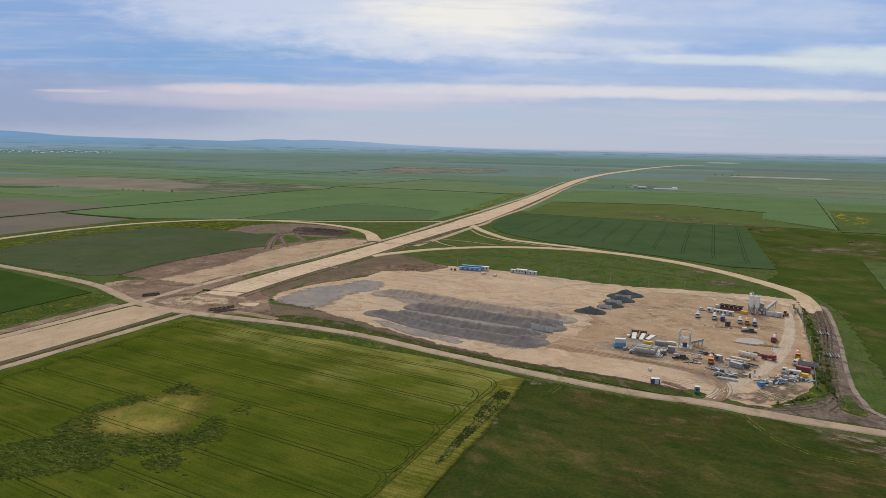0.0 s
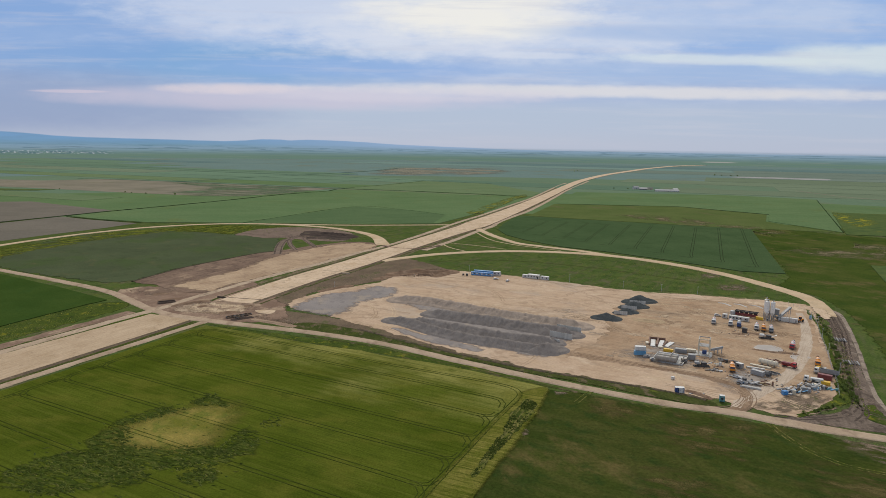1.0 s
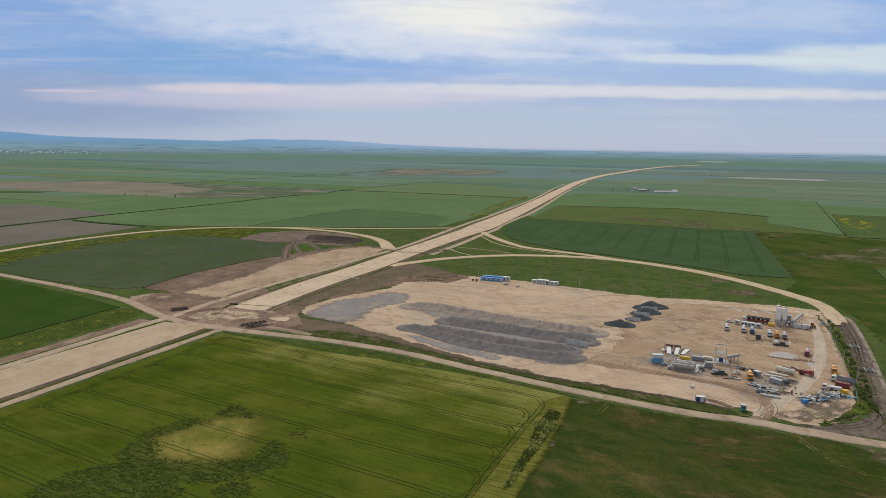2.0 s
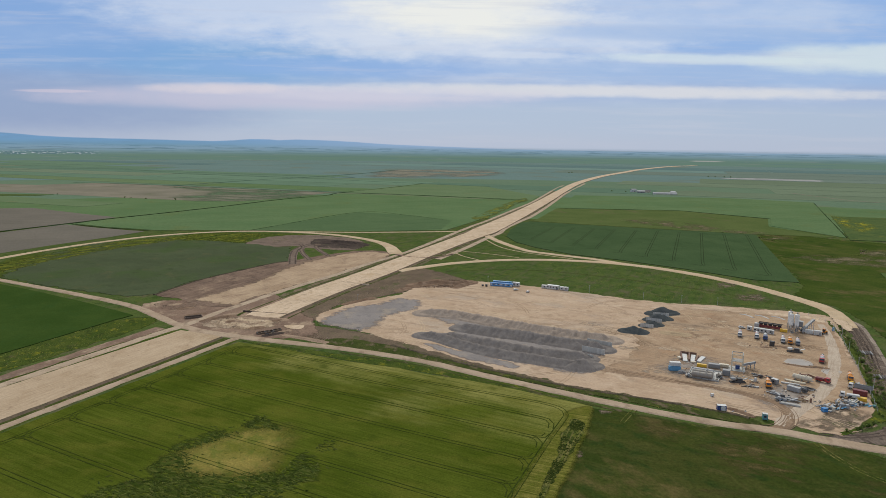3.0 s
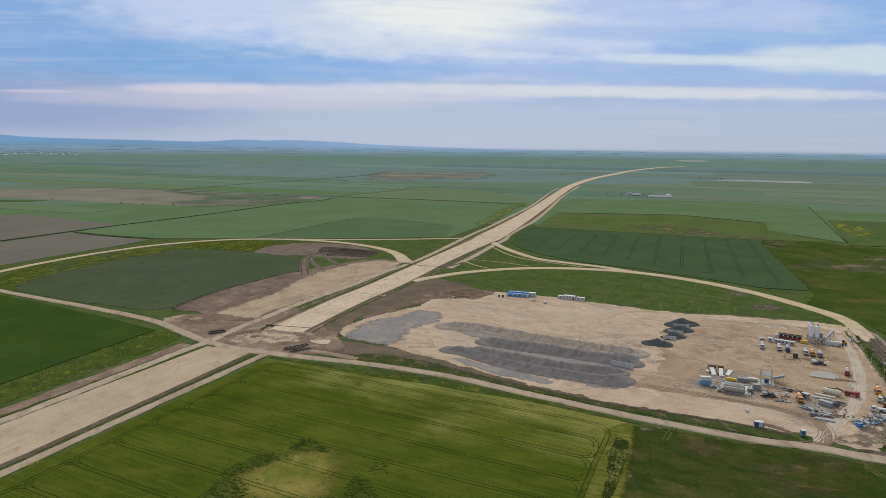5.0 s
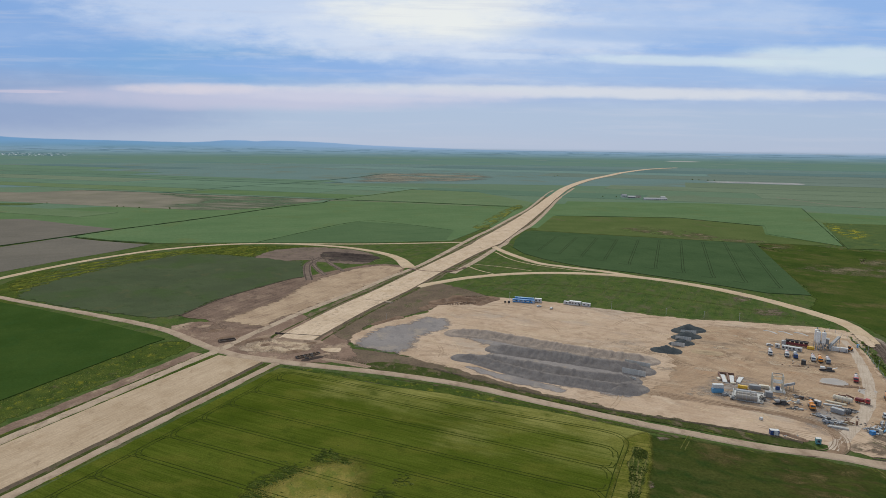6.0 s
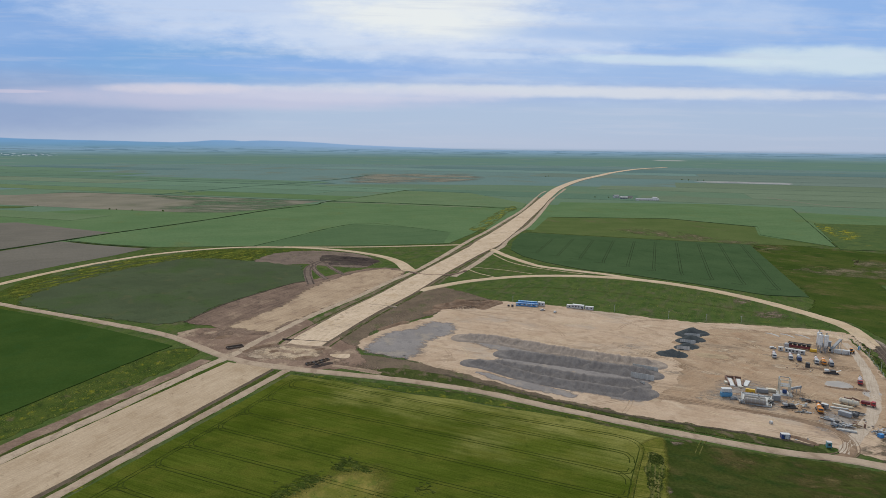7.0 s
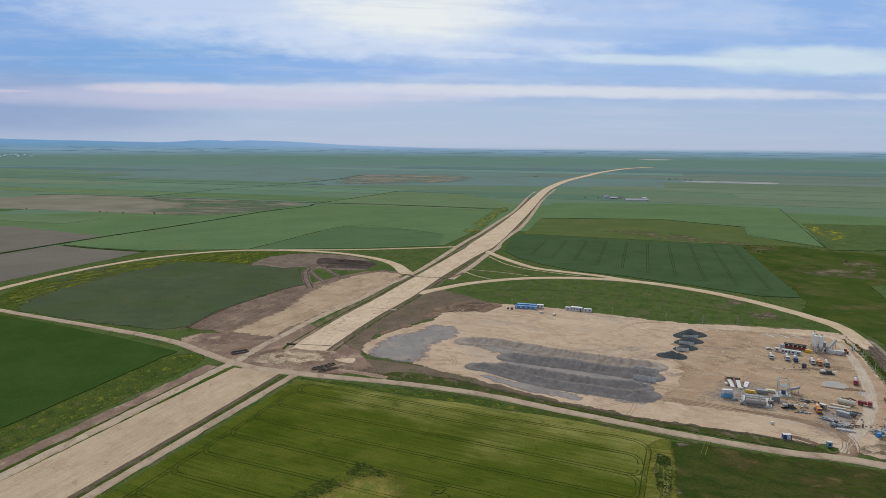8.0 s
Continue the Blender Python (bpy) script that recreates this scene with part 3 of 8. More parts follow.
def patch(name, pts, mats, z, label, category="ground", smooth=True, wob=1.5, fade=5.0, step=2.5, rounding=True, kind="structure", spread=False):
    """A stretch of ground with an uneven outline, whose outer rim thins out into what lies under it."""
    line = spline(pts, step, True) if rounding else straight(pts, step)
    area = sum(a.x * b.y - b.x * a.y for a, b in zip(line, line[1:] + line[:1]))
    if area < 0:
        line.reverse()
    n = len(line)
    mid = sum(line, Vector()) / n
    outer, inner = [], []
    for i, p in enumerate(line):
        d = (line[(i + 2) % n] - line[i - 2]).normalized()
        s = Vector((d.y, -d.x, 0))
        k = wob * (fbm(p, 14, 1.0) + 0.5 * fbm(p, 4, 5.0))
        outer.append(p + s * (k + fade * 0.4))
        inner.append(p.lerp(mid, 0.5) if spread else p + s * (k - fade * 0.6))
    bm = bmesh.new()
    lay = bm.verts.layers.float.new("edge")
    vo, vi = [bm.verts.new((p.x, p.y, z - 0.03)) for p in outer], [bm.verts.new((p.x, p.y, z)) for p in inner]
    for v in vi:
        v[lay] = 1.0
    for i in range(n):
        j = (i + 1) % n
        bm.faces.new((vo[i], vo[j], vi[j], vi[i])).material_index = 1
    from_pts = [Vector((p.x, p.y, 0)) for p in inner]
    for tri in tessellate([from_pts]):
        try:
            f = bm.faces.new([vi[k] for k in tri])
            if f.calc_area() > 0:
                f.normal_update()
                if f.normal.z < 0:
                    f.normal_flip()
        except ValueError:
            pass
    return tagged(finish(name, bm, mats), label, category, kind=kind)


def field(name, pts, material, h, label, wob=0.5, step=6.0, category="field", group=""):
    """A standing crop: a slab of its own height with upright, slightly uneven sides."""
    line = straight(pts, step)
    if sum(a.x * b.y - b.x * a.y for a, b in zip(line, line[1:] + line[:1])) < 0:
        line.reverse()
    line = [p + Vector((wob * fbm(p, 12, 2.0), wob * fbm(p, 12, 6.0), 0)) for p in line]
    bm = bmesh.new()
    lo, hi = [bm.verts.new((p.x, p.y, -0.05)) for p in line], [bm.verts.new((p.x, p.y, h)) for p in line]
    n = len(line)
    for i in range(n):
        j = (i + 1) % n
        bm.faces.new((lo[i], lo[j], hi[j], hi[i]))
    for tri in tessellate([line]):
        try:
            f = bm.faces.new([hi[k] for k in tri])
            f.normal_update()
            if f.normal.z < 0:
                f.normal_flip()
        except ValueError:
            pass
    return tagged(finish(name, bm, material), label, category, group, "structure")


def inside(p, poly):
    odd = False
    for (ax, ay), (bx, by) in zip(poly, poly[1:] + poly[:1]):
        if (ay > p[1]) != (by > p[1]) and p[0] < (bx - ax) * (p[1] - ay) / (by - ay) + ax:
            odd = not odd
    return odd


def near_line(p, pts, d):
    for a, b in zip(pts, pts[1:]):
        a, b, q = Vector(a[:2]), Vector(b[:2]), Vector(p[:2])
        t = max(0, min(1, (q - a).dot(b - a) / (b - a).length_squared))
        if (a + (b - a) * t - q).length < d:
            return True
    return False


# the ground: one sheet to the horizon, finer near the camera
bm = bmesh.new()
rings = [0, 150, 300, 450, 600, 800, 1100, 1600, 2400, 3500, 4950]
prev = None
for r in rings:
    if r == 0:
        prev = [bm.verts.new((0, 0, 0))]
        continue
    cur = [bm.verts.new((r * math.cos(a * math.tau / 96), r * math.sin(a * math.tau / 96), 0)) for a in range(96)]
    for i in range(96):
        j = (i + 1) % 96
        bm.faces.new((prev[0], cur[i], cur[j]) if len(prev) == 1 else (prev[i], cur[i], cur[j], prev[j]))
    prev = cur
tagged(finish("ground", bm, LANDS["grass"][0]), "flat green farmland with grass and weeds", "ground", kind="structure")

MW_NEAR = [(-316, 114), (-244.6, 268), (-213, 336.5), (-181, 406)]
MW = [(-153, 447), (-149, 462), (-118, 542), (-90, 603), (-49.5, 704), (-6, 809), (20, 870), (33, 898), (50, 946), (86, 1046), (144.5, 1216), (238, 1501), (330, 1791), (475, 2221), (688, 2736), (930, 3220), (1160, 3672), (1531, 4273), (1850, 4620)]
MW_WIDE = [25, 27, 27.5, 29, 27.5, 29.5, 34, 38, 38, 35, 31, 28, 27, 28, 30, 34, 36, 40, 44]
HAUL = [(-338, 124), (-266, 278), (-229, 361), (-211, 402), (-201, 423), (-194, 438), (-188.5, 458), (-179, 480), (-170, 503), (-148.5, 552), (-121, 606), (-97, 662), (-64.5, 728), (-32, 813), (22, 964), (66, 1077), (123, 1237), (199, 1452), (340, 1917), (388, 2055)]
SERVICE = [(-27, 690), (8, 771), (41, 857), (63, 908), (77, 961), (109, 1046), (143, 1132), (189, 1272), (252, 1475), (327, 1718), (486, 2182)]
SIDE_R = [(-293, 103), (-222, 258), (-190, 327), (-157, 398)]
LOOP = [(-500, 570), (-476, 671), (-455, 736), (-427, 795), (-382, 855), (-310, 898), (-238, 902), (-165, 877), (-114, 834), (-86, 787), (-72, 722)]
BEYOND = [(-240, 905), (-180, 902), (-123, 903), (-50, 912), (10, 922)]
LANE_W = [(-560, 660), (-429, 582), (-365, 545), (-309, 513), (-257, 480), (-225, 450), (-205, 430), (-184, 414)]
SOUTH = [(-190, 416), (-162, 404), (-129, 392), (-86, 377), (-44, 357), (-6, 331), (33, 305), (57, 290), (86, 274), (112, 264), (126, 256), (148, 245), (169, 236), (220, 213), (330, 165)]
RAMP = [(-66, 622), (-49, 638), (-9, 668), (48, 689), (107, 689), (163, 670), (208, 630), (241, 577), (258, 527), (266, 484), (258, 450), (250, 428)]
RAMP_B = [(42, 880), (48, 850), (59, 806), (78.5, 753), (104, 728), (140, 700), (166, 671)]
YARD = [(-114, 442), (-105, 480), (-63, 521), (-43, 553), (-5, 577), (58, 554), (133, 506), (190, 488), (248, 466), (246, 437), (209, 362), (181, 305), (168, 282), (150, 265), (134, 260.5), (119, 269), (107, 279), (60, 304.5), (34, 318), (-6, 346), (-40, 377), (-80, 411)]
WHEAT = [(-153, 388), (-125.6, 376.5), (-96.4, 360), (-80, 352), (-54, 342), (-38, 332), (-17, 323.5), (5.5, 310.5), (21, 300.5), (38, 289), (-5, 186), (-45, 92), (-209, -300), (-474, -300), (-221, 245)]
WEST = [(-430, 570), (-365, 533), (-300, 492), (-243, 452), (-250, 438), (-284, 352), (-380, 130), (-620, 300)]
LOOPFIELD = [(-412, 578), (-442, 669), (-434, 776), (-371, 832), (-287, 806), (-196, 762), (-178, 672), (-193, 660), (-218, 616), (-239, 574), (-254, 519), (-272, 508), (-345, 540)]
DARKCROP = [(68, 872), (82, 940), (112, 1036), (128, 1050), (222, 1003), (425, 911), (300, 580), (264, 590), (218, 644), (172, 690), (124, 728), (92, 776), (74, 820)]
BAND = [(134, 1056), (216, 1284), (450, 1258), (553, 1124), (497, 1014), (528, 890), (452, 914), (425, 916)]
UPPER = [(222, 1290), (300, 1545), (332, 1640), (700, 1592), (845, 1485), (540, 888), (503, 1018), (560, 1128), (451, 1264)]
MIDFIELD = [(-550, 970), (-517, 1048), (-475, 1135), (-415, 1262), (-343, 1436), (-268, 1553), (-247, 1640), (-105, 1600), (104, 1505), (172, 1450), (112, 1255), (40, 1051), (-10, 935), (-120, 915), (-300, 912), (-409, 905), (-492, 936)]
BROWN_A = [(-604, 885), (-559, 990), (-533, 1060), (-605, 1105), (-745, 1198), (-788, 1184), (-920, 1120), (-850, 900)]
BROWN_B = [(-597, 865), (-559, 962), (-497, 927), (-419, 893), (-437, 840), (-470, 770), (-500, 690), (-640, 750)]
FALLOW = [(-1300, 1640), (-1250, 1860), (-1094, 1830), (-996, 1933), (-870, 1899), (-651, 1807), (-372, 1692), (-269, 1664), (-355, 1468), (-429, 1376), (-523, 1381), (-684, 1435), (-866, 1509), (-1028, 1570)]
TANFAR = [(-261, 2642), (-171, 3255), (276, 3297), (211, 2641), (-185, 2476)]
RAPE = [(698, 1178), (900, 1120), (840, 900), (581, 851), (530, 863)]
RAPE_B = [(408, 627), (520, 600), (450, 430), (343, 497)]

# low layers first
patch("meadow", [(36, 291), (112, 257), (165, 228), (330, 150), (360, -300), (-212, -300), (-47, 92), (-7, 186)], LANDS["meadow"], 0.06, "dark green rough meadow with dry patches", "meadow", rounding=False, fade=1.5)
patch("meadow", [(305, 590), (428, 905), (528, 862), (640, 700), (560, 360), (260, 240), (200, 250), (210, 300), (246, 380), (275, 470), (268, 530)], LANDS["east_meadow"], 0.05, "green meadow with dry brown patches beside the earth road", "meadow", fade=8)
patch("verge", [(-330, 190), (-282, 290), (-222, 425), (-240, 446), (-262, 415), (-290, 345), (-370, 160)], LANDS["weeds"], 0.05, "weedy verge with yellow flowers beside the haul road", "verge", fade=6)
patch("verge", [(-430, 600), (-460, 720), (-425, 480), (-350, 868), (-280, 886), (-200, 880), (-150, 850), (-230, 800), (-330, 800), (-400, 740), (-405, 640)], LANDS["weeds"], 0.05, "weedy yellow-green strip inside the curved road", "verge", fade=9)
land_pair("flower_weeds", soft=(0.1, 0.9), ragged=6, grain=9, holes=(62, 40, 8, 0.36, 0.56), base=(0.070, 0.092, 0.018), second=(0.12, 0.13, 0.024), big=12, small=1.6, fine=0.4, bump=0.8, stains=[((0.24, 0.225, 0.030), 7, 0.54, 0.66, 0.75), ((0.034, 0.048, 0.014), 9, 0.54, 0.66, 0.7)])
patch("flower_strip", [(-454, 650), (-446, 700), (-432, 752), (-409, 798), (-381, 827), (-352, 850), (-334, 872), (-298, 880), (-258, 873), (-262, 836), (-267, 800), (-309, 815), (-342, 806), (-371, 778), (-396, 722), (-414, 665), (-428, 605)], LANDS["flower_weeds"], 0.24, "tall weeds with yellow flowers inside the curved road", "verge", fade=8, wob=4)
patch("verge", [(36, 1090), (58, 1084), (98, 1200), (155, 1385), (184, 1450), (190, 1530), (140, 1415), (84, 1245)], LANDS["flower_verge"], 0.58, "weedy verge with yellow flowers beside the motorway bed", "verge", fade=4, wob=1.2, step=8)
patch("verge", [(-60, 640), (0, 680), (90, 702), (170, 680), (190, 660), (230, 600), (256, 520), (250, 480), (190, 496), (130, 514), (58, 560), (-5, 584)], LANDS["grass"], 0.04, "green grass strip between the earth road and the yard", "grass", fade=5)
patch("soil_wedge", [(-134, 442), (-120, 492), (-90, 556), (-60, 622), (-44, 640), (-8, 592), (-4, 574), (-40, 556), (-62, 525), (-104, 484), (-112, 446)], LANDS["topsoil"], 0.10, "dark brown stripped topsoil beside the motorway bed", "soil", fade=5)
patch("soil_strip", [(-122, 428), (-82, 414), (-40, 383), (-6, 350), (34, 320), (60, 306), (56, 301), (30, 311), (-8, 338), (-46, 366), (-90, 392), (-124, 404)], LANDS["topsoil"], 0.09, "brown soil and grass strip between the road and the yard", "soil", fade=4)
patch("weed_strip", [(-92, 399), (-60, 384), (-20, 351.5), (30, 317), (60, 302.5), (96, 284), (109, 274), (104, 270), (90, 277), (58, 296), (28, 313), (-10, 338), (-60, 368), (-100, 388)], LANDS["dark_verge"], 0.245, "dark weedy strip beside the road", "verge", fade=1.2, wob=0.4)
land_pair("spoil", base=(0.085, 0.070, 0.048), second=(0.135, 0.105, 0.074), big=4, small=0.7, fine=0.45, bump=0.9, stains=[((0.05, 0.065, 0.02), 3, 0.5, 0.62, 0.8)])
ribbon("spoil_bank", [(-60, 385), (-20, 352.5), (30, 318), (60, 303.5), (96, 285), (106, 277.5)], 1.5, 0.5, LANDS["spoil"][0], "low crumbly dark soil bank along the yard", slope=0.9, wob=0.8, category="bank")
patch("verge", [(-150, 392), (-92, 369), (-46, 350), (-10, 329), (24, 306), (40, 292), (20, 302), (5, 312), (-18, 325), (-55, 344), (-96, 362), (-126, 378)], LANDS["weeds"], 0.12, "dark green grass verge between wheat and road", "verge", fade=2, wob=0.8)
land_pair("stripped_earth", base=(0.135, 0.094, 0.072), second=(0.215, 0.150, 0.112), big=26, small=1.5, fine=0.28, bump=0.8,
          stains=[((0.33, 0.24, 0.165), 20, 0.54, 0.68, 0.7), ((0.095, 0.070, 0.057), 9, 0.52, 0.66, 0.7), ((0.45, 0.36, 0.26), 6, 0.64, 0.72, 0.7)], streak=[(63, 40, 3, 0.5, (0.11, 0.078, 0.062)), (63, 26, 1.4, 0.45, (0.31, 0.225, 0.16))])
patch("excavated_ground", [(-253, 517), (-238, 572), (-217.6, 613), (-193, 657), (-178, 671), (-166, 690), (-137, 724.6), (-115, 742), (-85.5, 739), (-80, 700), (-110, 628), (-150, 552), (-172, 505), (-182, 480), (-206, 482), (-232, 503)], LANDS["stripped_earth"], 0.23, "reddish brown stripped earth beside the haul road", "soil", fade=2.5, wob=1.5)
patch("bare_strip", [(-214, 500), (-205, 526), (-194, 551), (-183, 585), (-176, 625), (-163, 660), (-140, 704), (-104, 738), (-80, 712), (-112, 626), (-151, 548), (-172, 509), (-184, 484)], LANDS["levelled_earth"], 0.27, "pale levelled earth strip beside the haul road", "soil", fade=9, wob=3)
land_pair("dark_rim", base=(0.060, 0.052, 0.036), second=(0.085, 0.072, 0.050), big=6, small=0.8, fine=0.4, bump=0.8)
ribbon("earth_bank", [(-254, 515), (-246, 546), (-238, 573), (-218, 614), (-193, 658), (-180, 671)], 1.4, 0.5, LANDS["dark_rim"][0], "dark cut bank between the crop and stripped earth", slope=0.8, wob=0.8, category="bank")
land_pair("stripped_brown", base=(0.155, 0.118, 0.094), second=(0.205, 0.155, 0.122), big=18, small=1.8, fine=0.3, bump=0.8, stains=[((0.10, 0.08, 0.064), 12, 0.52, 0.68, 0.7), ((0.26, 0.20, 0.15), 9, 0.58, 0.70, 0.6)])
patch("soil_heap_ground", [(-254, 767), (-253, 823), (-232, 860), (-191, 872), (-142, 850), (-112, 800), (-124, 748), (-165, 756), (-198, 772), (-228, 760)], LANDS["stripped_brown"], 0.11, "brown stripped soil inside the curved road", "soil", fade=6, wob=3)
patch("dark_soil_patch", [(-181, 800), (-178, 830), (-153, 828), (-128, 808), (-114, 780), (-120, 757), (-143, 763), (-167, 770)], LANDS["dark_soil"], 0.25, "dark churned topsoil inside the curved road", "soil", fade=5, wob=3)
patch("junction_earth", [(-250, 486), (-222, 500), (-196, 496), (-166, 520), (-148, 500), (-128, 462), (-116, 440), (-112, 405), (-150, 396), (-178, 408), (-200, 425), (-236, 458)], LANDS["reddish_soil"], 0.12, "churned bare earth round the road junction", "soil", fade=6, wob=2)
patch("bare_ground", [(241, 584), (231, 560), (214, 552), (222, 574)], LANDS["topsoil_soft"], 0.075, "grey-brown bare ground beside the slip road", "soil", fade=4, wob=2, spread=True)
patch("bare_ground", [(214, 526), (238, 534), (240, 512), (212, 506)], LANDS["topsoil_soft"], 0.075, "grey-brown bare ground beside the yard", "soil", fade=4, wob=2, spread=True)
patch("churned_ground", [(247, 447), (262, 462), (264, 451), (262, 438), (250, 408), (227, 363), (216, 342), (201, 314), (189, 290), (183, 275.5), (178, 260), (184, 244), (215, 224), (200, 226), (160, 245), (128, 257), (140, 262), (151, 264), (165, 271), (173, 282), (186, 305), (194, 322), (203, 341), (214, 363), (227, 387), (243, 421)], LANDS["churned"], 0.08, "dark churned earth beside the yard fence", "soil", fade=5, wob=1.5)
patch("grass_wedge", [(173.7, 274), (178, 274), (176, 265.6), (173.5, 252), (168, 252.5), (165, 257.5), (167.5, 264)], LANDS["weeds"], 0.13, "green weedy wedge between dirt tracks", "grass", fade=3, wob=1)
patch("weed_strip", [(246, 447), (243, 437), (231.5, 407), (219, 374), (209, 357), (196.5, 331), (182, 304.5), (175, 284), (168, 275), (158, 270.7), (147, 264), (137, 260.5), (146, 266.6), (157, 274), (169, 288), (177, 300), (186, 317), (203, 351), (219, 386), (231, 414), (240, 440)], LANDS["weeds"], 0.21, "dense green weeds along the yard fence", "verge", fade=3.5, wob=1.4)
land_pair("thin_bare", soft=(0.1, 0.9), ragged=6, grain=5, holes=(-28, 12, 4, 0.42, 0.60), base=(0.20, 0.150, 0.110), second=(0.27, 0.205, 0.150), big=8, small=1.0, fine=0.28, bump=0.5, stains=[((0.10, 0.085, 0.05), 5, 0.5, 0.64, 0.7)])
patch("bare_ground", [(137, 245), (146, 240), (162, 228), (230, 190), (224, 174), (158, 208), (144, 220), (138, 232)], LANDS["thin_bare"], 0.10, "bare pale reddish earth beside the road", "soil", fade=8, wob=3, spread=True)
land_pair("thin_dry", soft=(0.0, 1.0), ragged=6, grain=9, holes=(-25, 14, 5, 0.40, 0.68), base=(0.095, 0.080, 0.030), second=(0.125, 0.100, 0.042), big=12, small=1.2, fine=0.3, stains=[((0.045, 0.060, 0.014), 6, 0.48, 0.64, 0.8)])
for pts in ([(80, 254), (99, 262), (112, 252), (108, 232), (92, 222), (76, 228), (72, 240)], [(54, 270), (65, 272), (72, 264), (60, 258)], [(120, 220), (150, 204), (140, 180), (112, 196)], [(60, 214), (76, 206), (70, 190), (52, 198)]):
    patch("dry_ground", pts, LANDS["thin_dry"], 0.105, "thin dry brownish grass in the meadow", "grass", fade=14, wob=6, spread=True)
for pts in ([(19.1, 243), (21.4, 246.5), (23.4, 244.7), (22.4, 240.5), (19.8, 239)], [(40, 286.8), (46, 285), (44.5, 281.5), (39.6, 282.4)]):
    patch("bare_ground", pts, LANDS["topsoil_soft"], 0.11, "small bare brown spot in the meadow", "soil", fade=1.5, wob=0.8, spread=True)
patch("dry_verge", [(126, 251), (138, 245), (154, 235), (230, 192), (236, 198), (167, 234), (147, 244), (133, 251)], LANDS["dry_grass"], 0.11, "yellowish dry grass along the road's edge", "verge", fade=4, wob=1.5)

field("wheat_field", WHEAT, LANDS["wheat"][0], 0.7, "green and gold wheat field crossed by tramlines")
field("crop_field", WEST, LANDS["crop_west"][0], 0.5, "dark green young crop field beside the farm lane")
patch("crop_field", LOOPFIELD, LANDS["crop_loop"], 0.22, "grey-green sparse crop field inside the curved road", "field", wob=4, fade=8, rounding=False)
field("crop_field", DARKCROP, LANDS["crop_dark"][0], 0.6, "dark green crop field crossed by tramlines")
field("crop_field", BAND, LANDS["crop_band"][0], 0.3, "bright green crop strip with dry brown patches")
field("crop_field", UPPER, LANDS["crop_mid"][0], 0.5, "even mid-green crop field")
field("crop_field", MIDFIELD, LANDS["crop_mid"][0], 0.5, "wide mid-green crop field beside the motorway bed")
field("crop_field", [(-281, 918), (-160, 1172), (-74, 1132), (2, 1053), (-18, 940), (-120, 920)], LANDS["crop_dark_soft"][0], 0.56, "darker green strip of crop beside a farm lane")
field("fallow_field", BROWN_A, LANDS["brown_fallow"][0], 0.15, "grey-brown bare fallow field")
field("fallow_field", BROWN_B, LANDS["brown_fallow"][0], 0.15, "grey-brown bare fallow field beside the curved road")
field("fallow_field", FALLOW, LANDS["fallow"][0], 0.15, "pale brown bare fallow field among green crops")
field("rape_field", RAPE, LANDS["rape"][0], 0.7, "patchy yellow flowering rape field")
patch("rape_bloom", [(706, 1186), (698, 1118), (690, 1050), (640, 975), (606, 962), (640, 1060), (672, 1130)], LANDS["rape_bloom"], 0.78, "bright yellow flowering corner of the rape field", "rape", fade=14, wob=5, step=8)
field("rape_field", RAPE_B, LANDS["rape"][0], 0.7, "yellow-brown flowering strip of field")

land_pair("thin_green", soft=(0.0, 1.0), ragged=5, grain=60, holes=(-20, 130, 40, 0.36, 0.66), base=(0.098, 0.150, 0.084), second=(0.118, 0.166, 0.094), big=60, small=5, fine=0.16)
patch("weedy_fallow", [(-720, 1800), (-560, 1760), (-372, 1690), (-272, 1660), (-352, 1472), (-430, 1380), (-520, 1385), (-600, 1480), (-560, 1600)], LANDS["thin_green"], 0.2, "thin green weeds over the fallow field", "weeds", fade=50, wob=10, step=15)
land_pair("faint_fallow", base=(0.205, 0.198, 0.150), second=(0.235, 0.215, 0.165), big=120, small=10, fine=0.15, soft=(0.1, 0.9), ragged=5, grain=150, holes=(-23, 240, 130, 0.36, 0.62))
patch("fallow_land", TANFAR, LANDS["faint_fallow"], 0.45, "brownish fallow land on the far plain", "field", fade=120, wob=20, step=60)
field("crop_field", [(-60, 2060), (-250, 1660), (-100, 1616), (110, 1525), (200, 1480), (236, 1600), (140, 1955)], LANDS["crop_mid_light"][0], 0.45, "light green crop field beyond a track", step=60)
field("yellow_strip", [(-1000, 1506), (-872, 1500), (-890, 1462), (-1030, 1440)], LANDS["rape"][0], 0.5, "thin yellow flowering strip between fields", step=60)
patch("dry_ground", [(330, 1110), (409, 1012), (431, 960), (458, 928), (466, 867), (464, 836), (434, 832), (420, 890), (396, 921), (330, 1000), (270, 1090)], LANDS["dry_grass"], 0.36, "dry brown weedy ground between crops", "soil", fade=12, wob=10, spread=True)
patch("dry_ground", [(345, 706), (373, 690), (402, 667), (440, 660), (481, 700), (530, 770), (510, 790), (442, 728), (393, 732)], LANDS["dry_grass"], 0.09, "dry brown ground in the meadow", "soil", fade=10, wob=10, spread=True)
patch("dry_ground", [(470, 640), (520, 680), (560, 740), (600, 730), (560, 650), (510, 600)], LANDS["dry_grass"], 0.09, "dry brown ground at the meadow's edge", "soil", fade=10, wob=12, spread=True)

# the far parcels, with distance haze mixed into their colours
FAR_BASE = land("hazy_plain", (0.132, 0.196, 0.178), (0.146, 0.208, 0.188), big=300, small=14, fine=0.12, bump=0.1, stains=[((0.15, 0.15, 0.09), 260, 0.5, 0.7, 0.5)])
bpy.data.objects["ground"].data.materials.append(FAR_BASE)
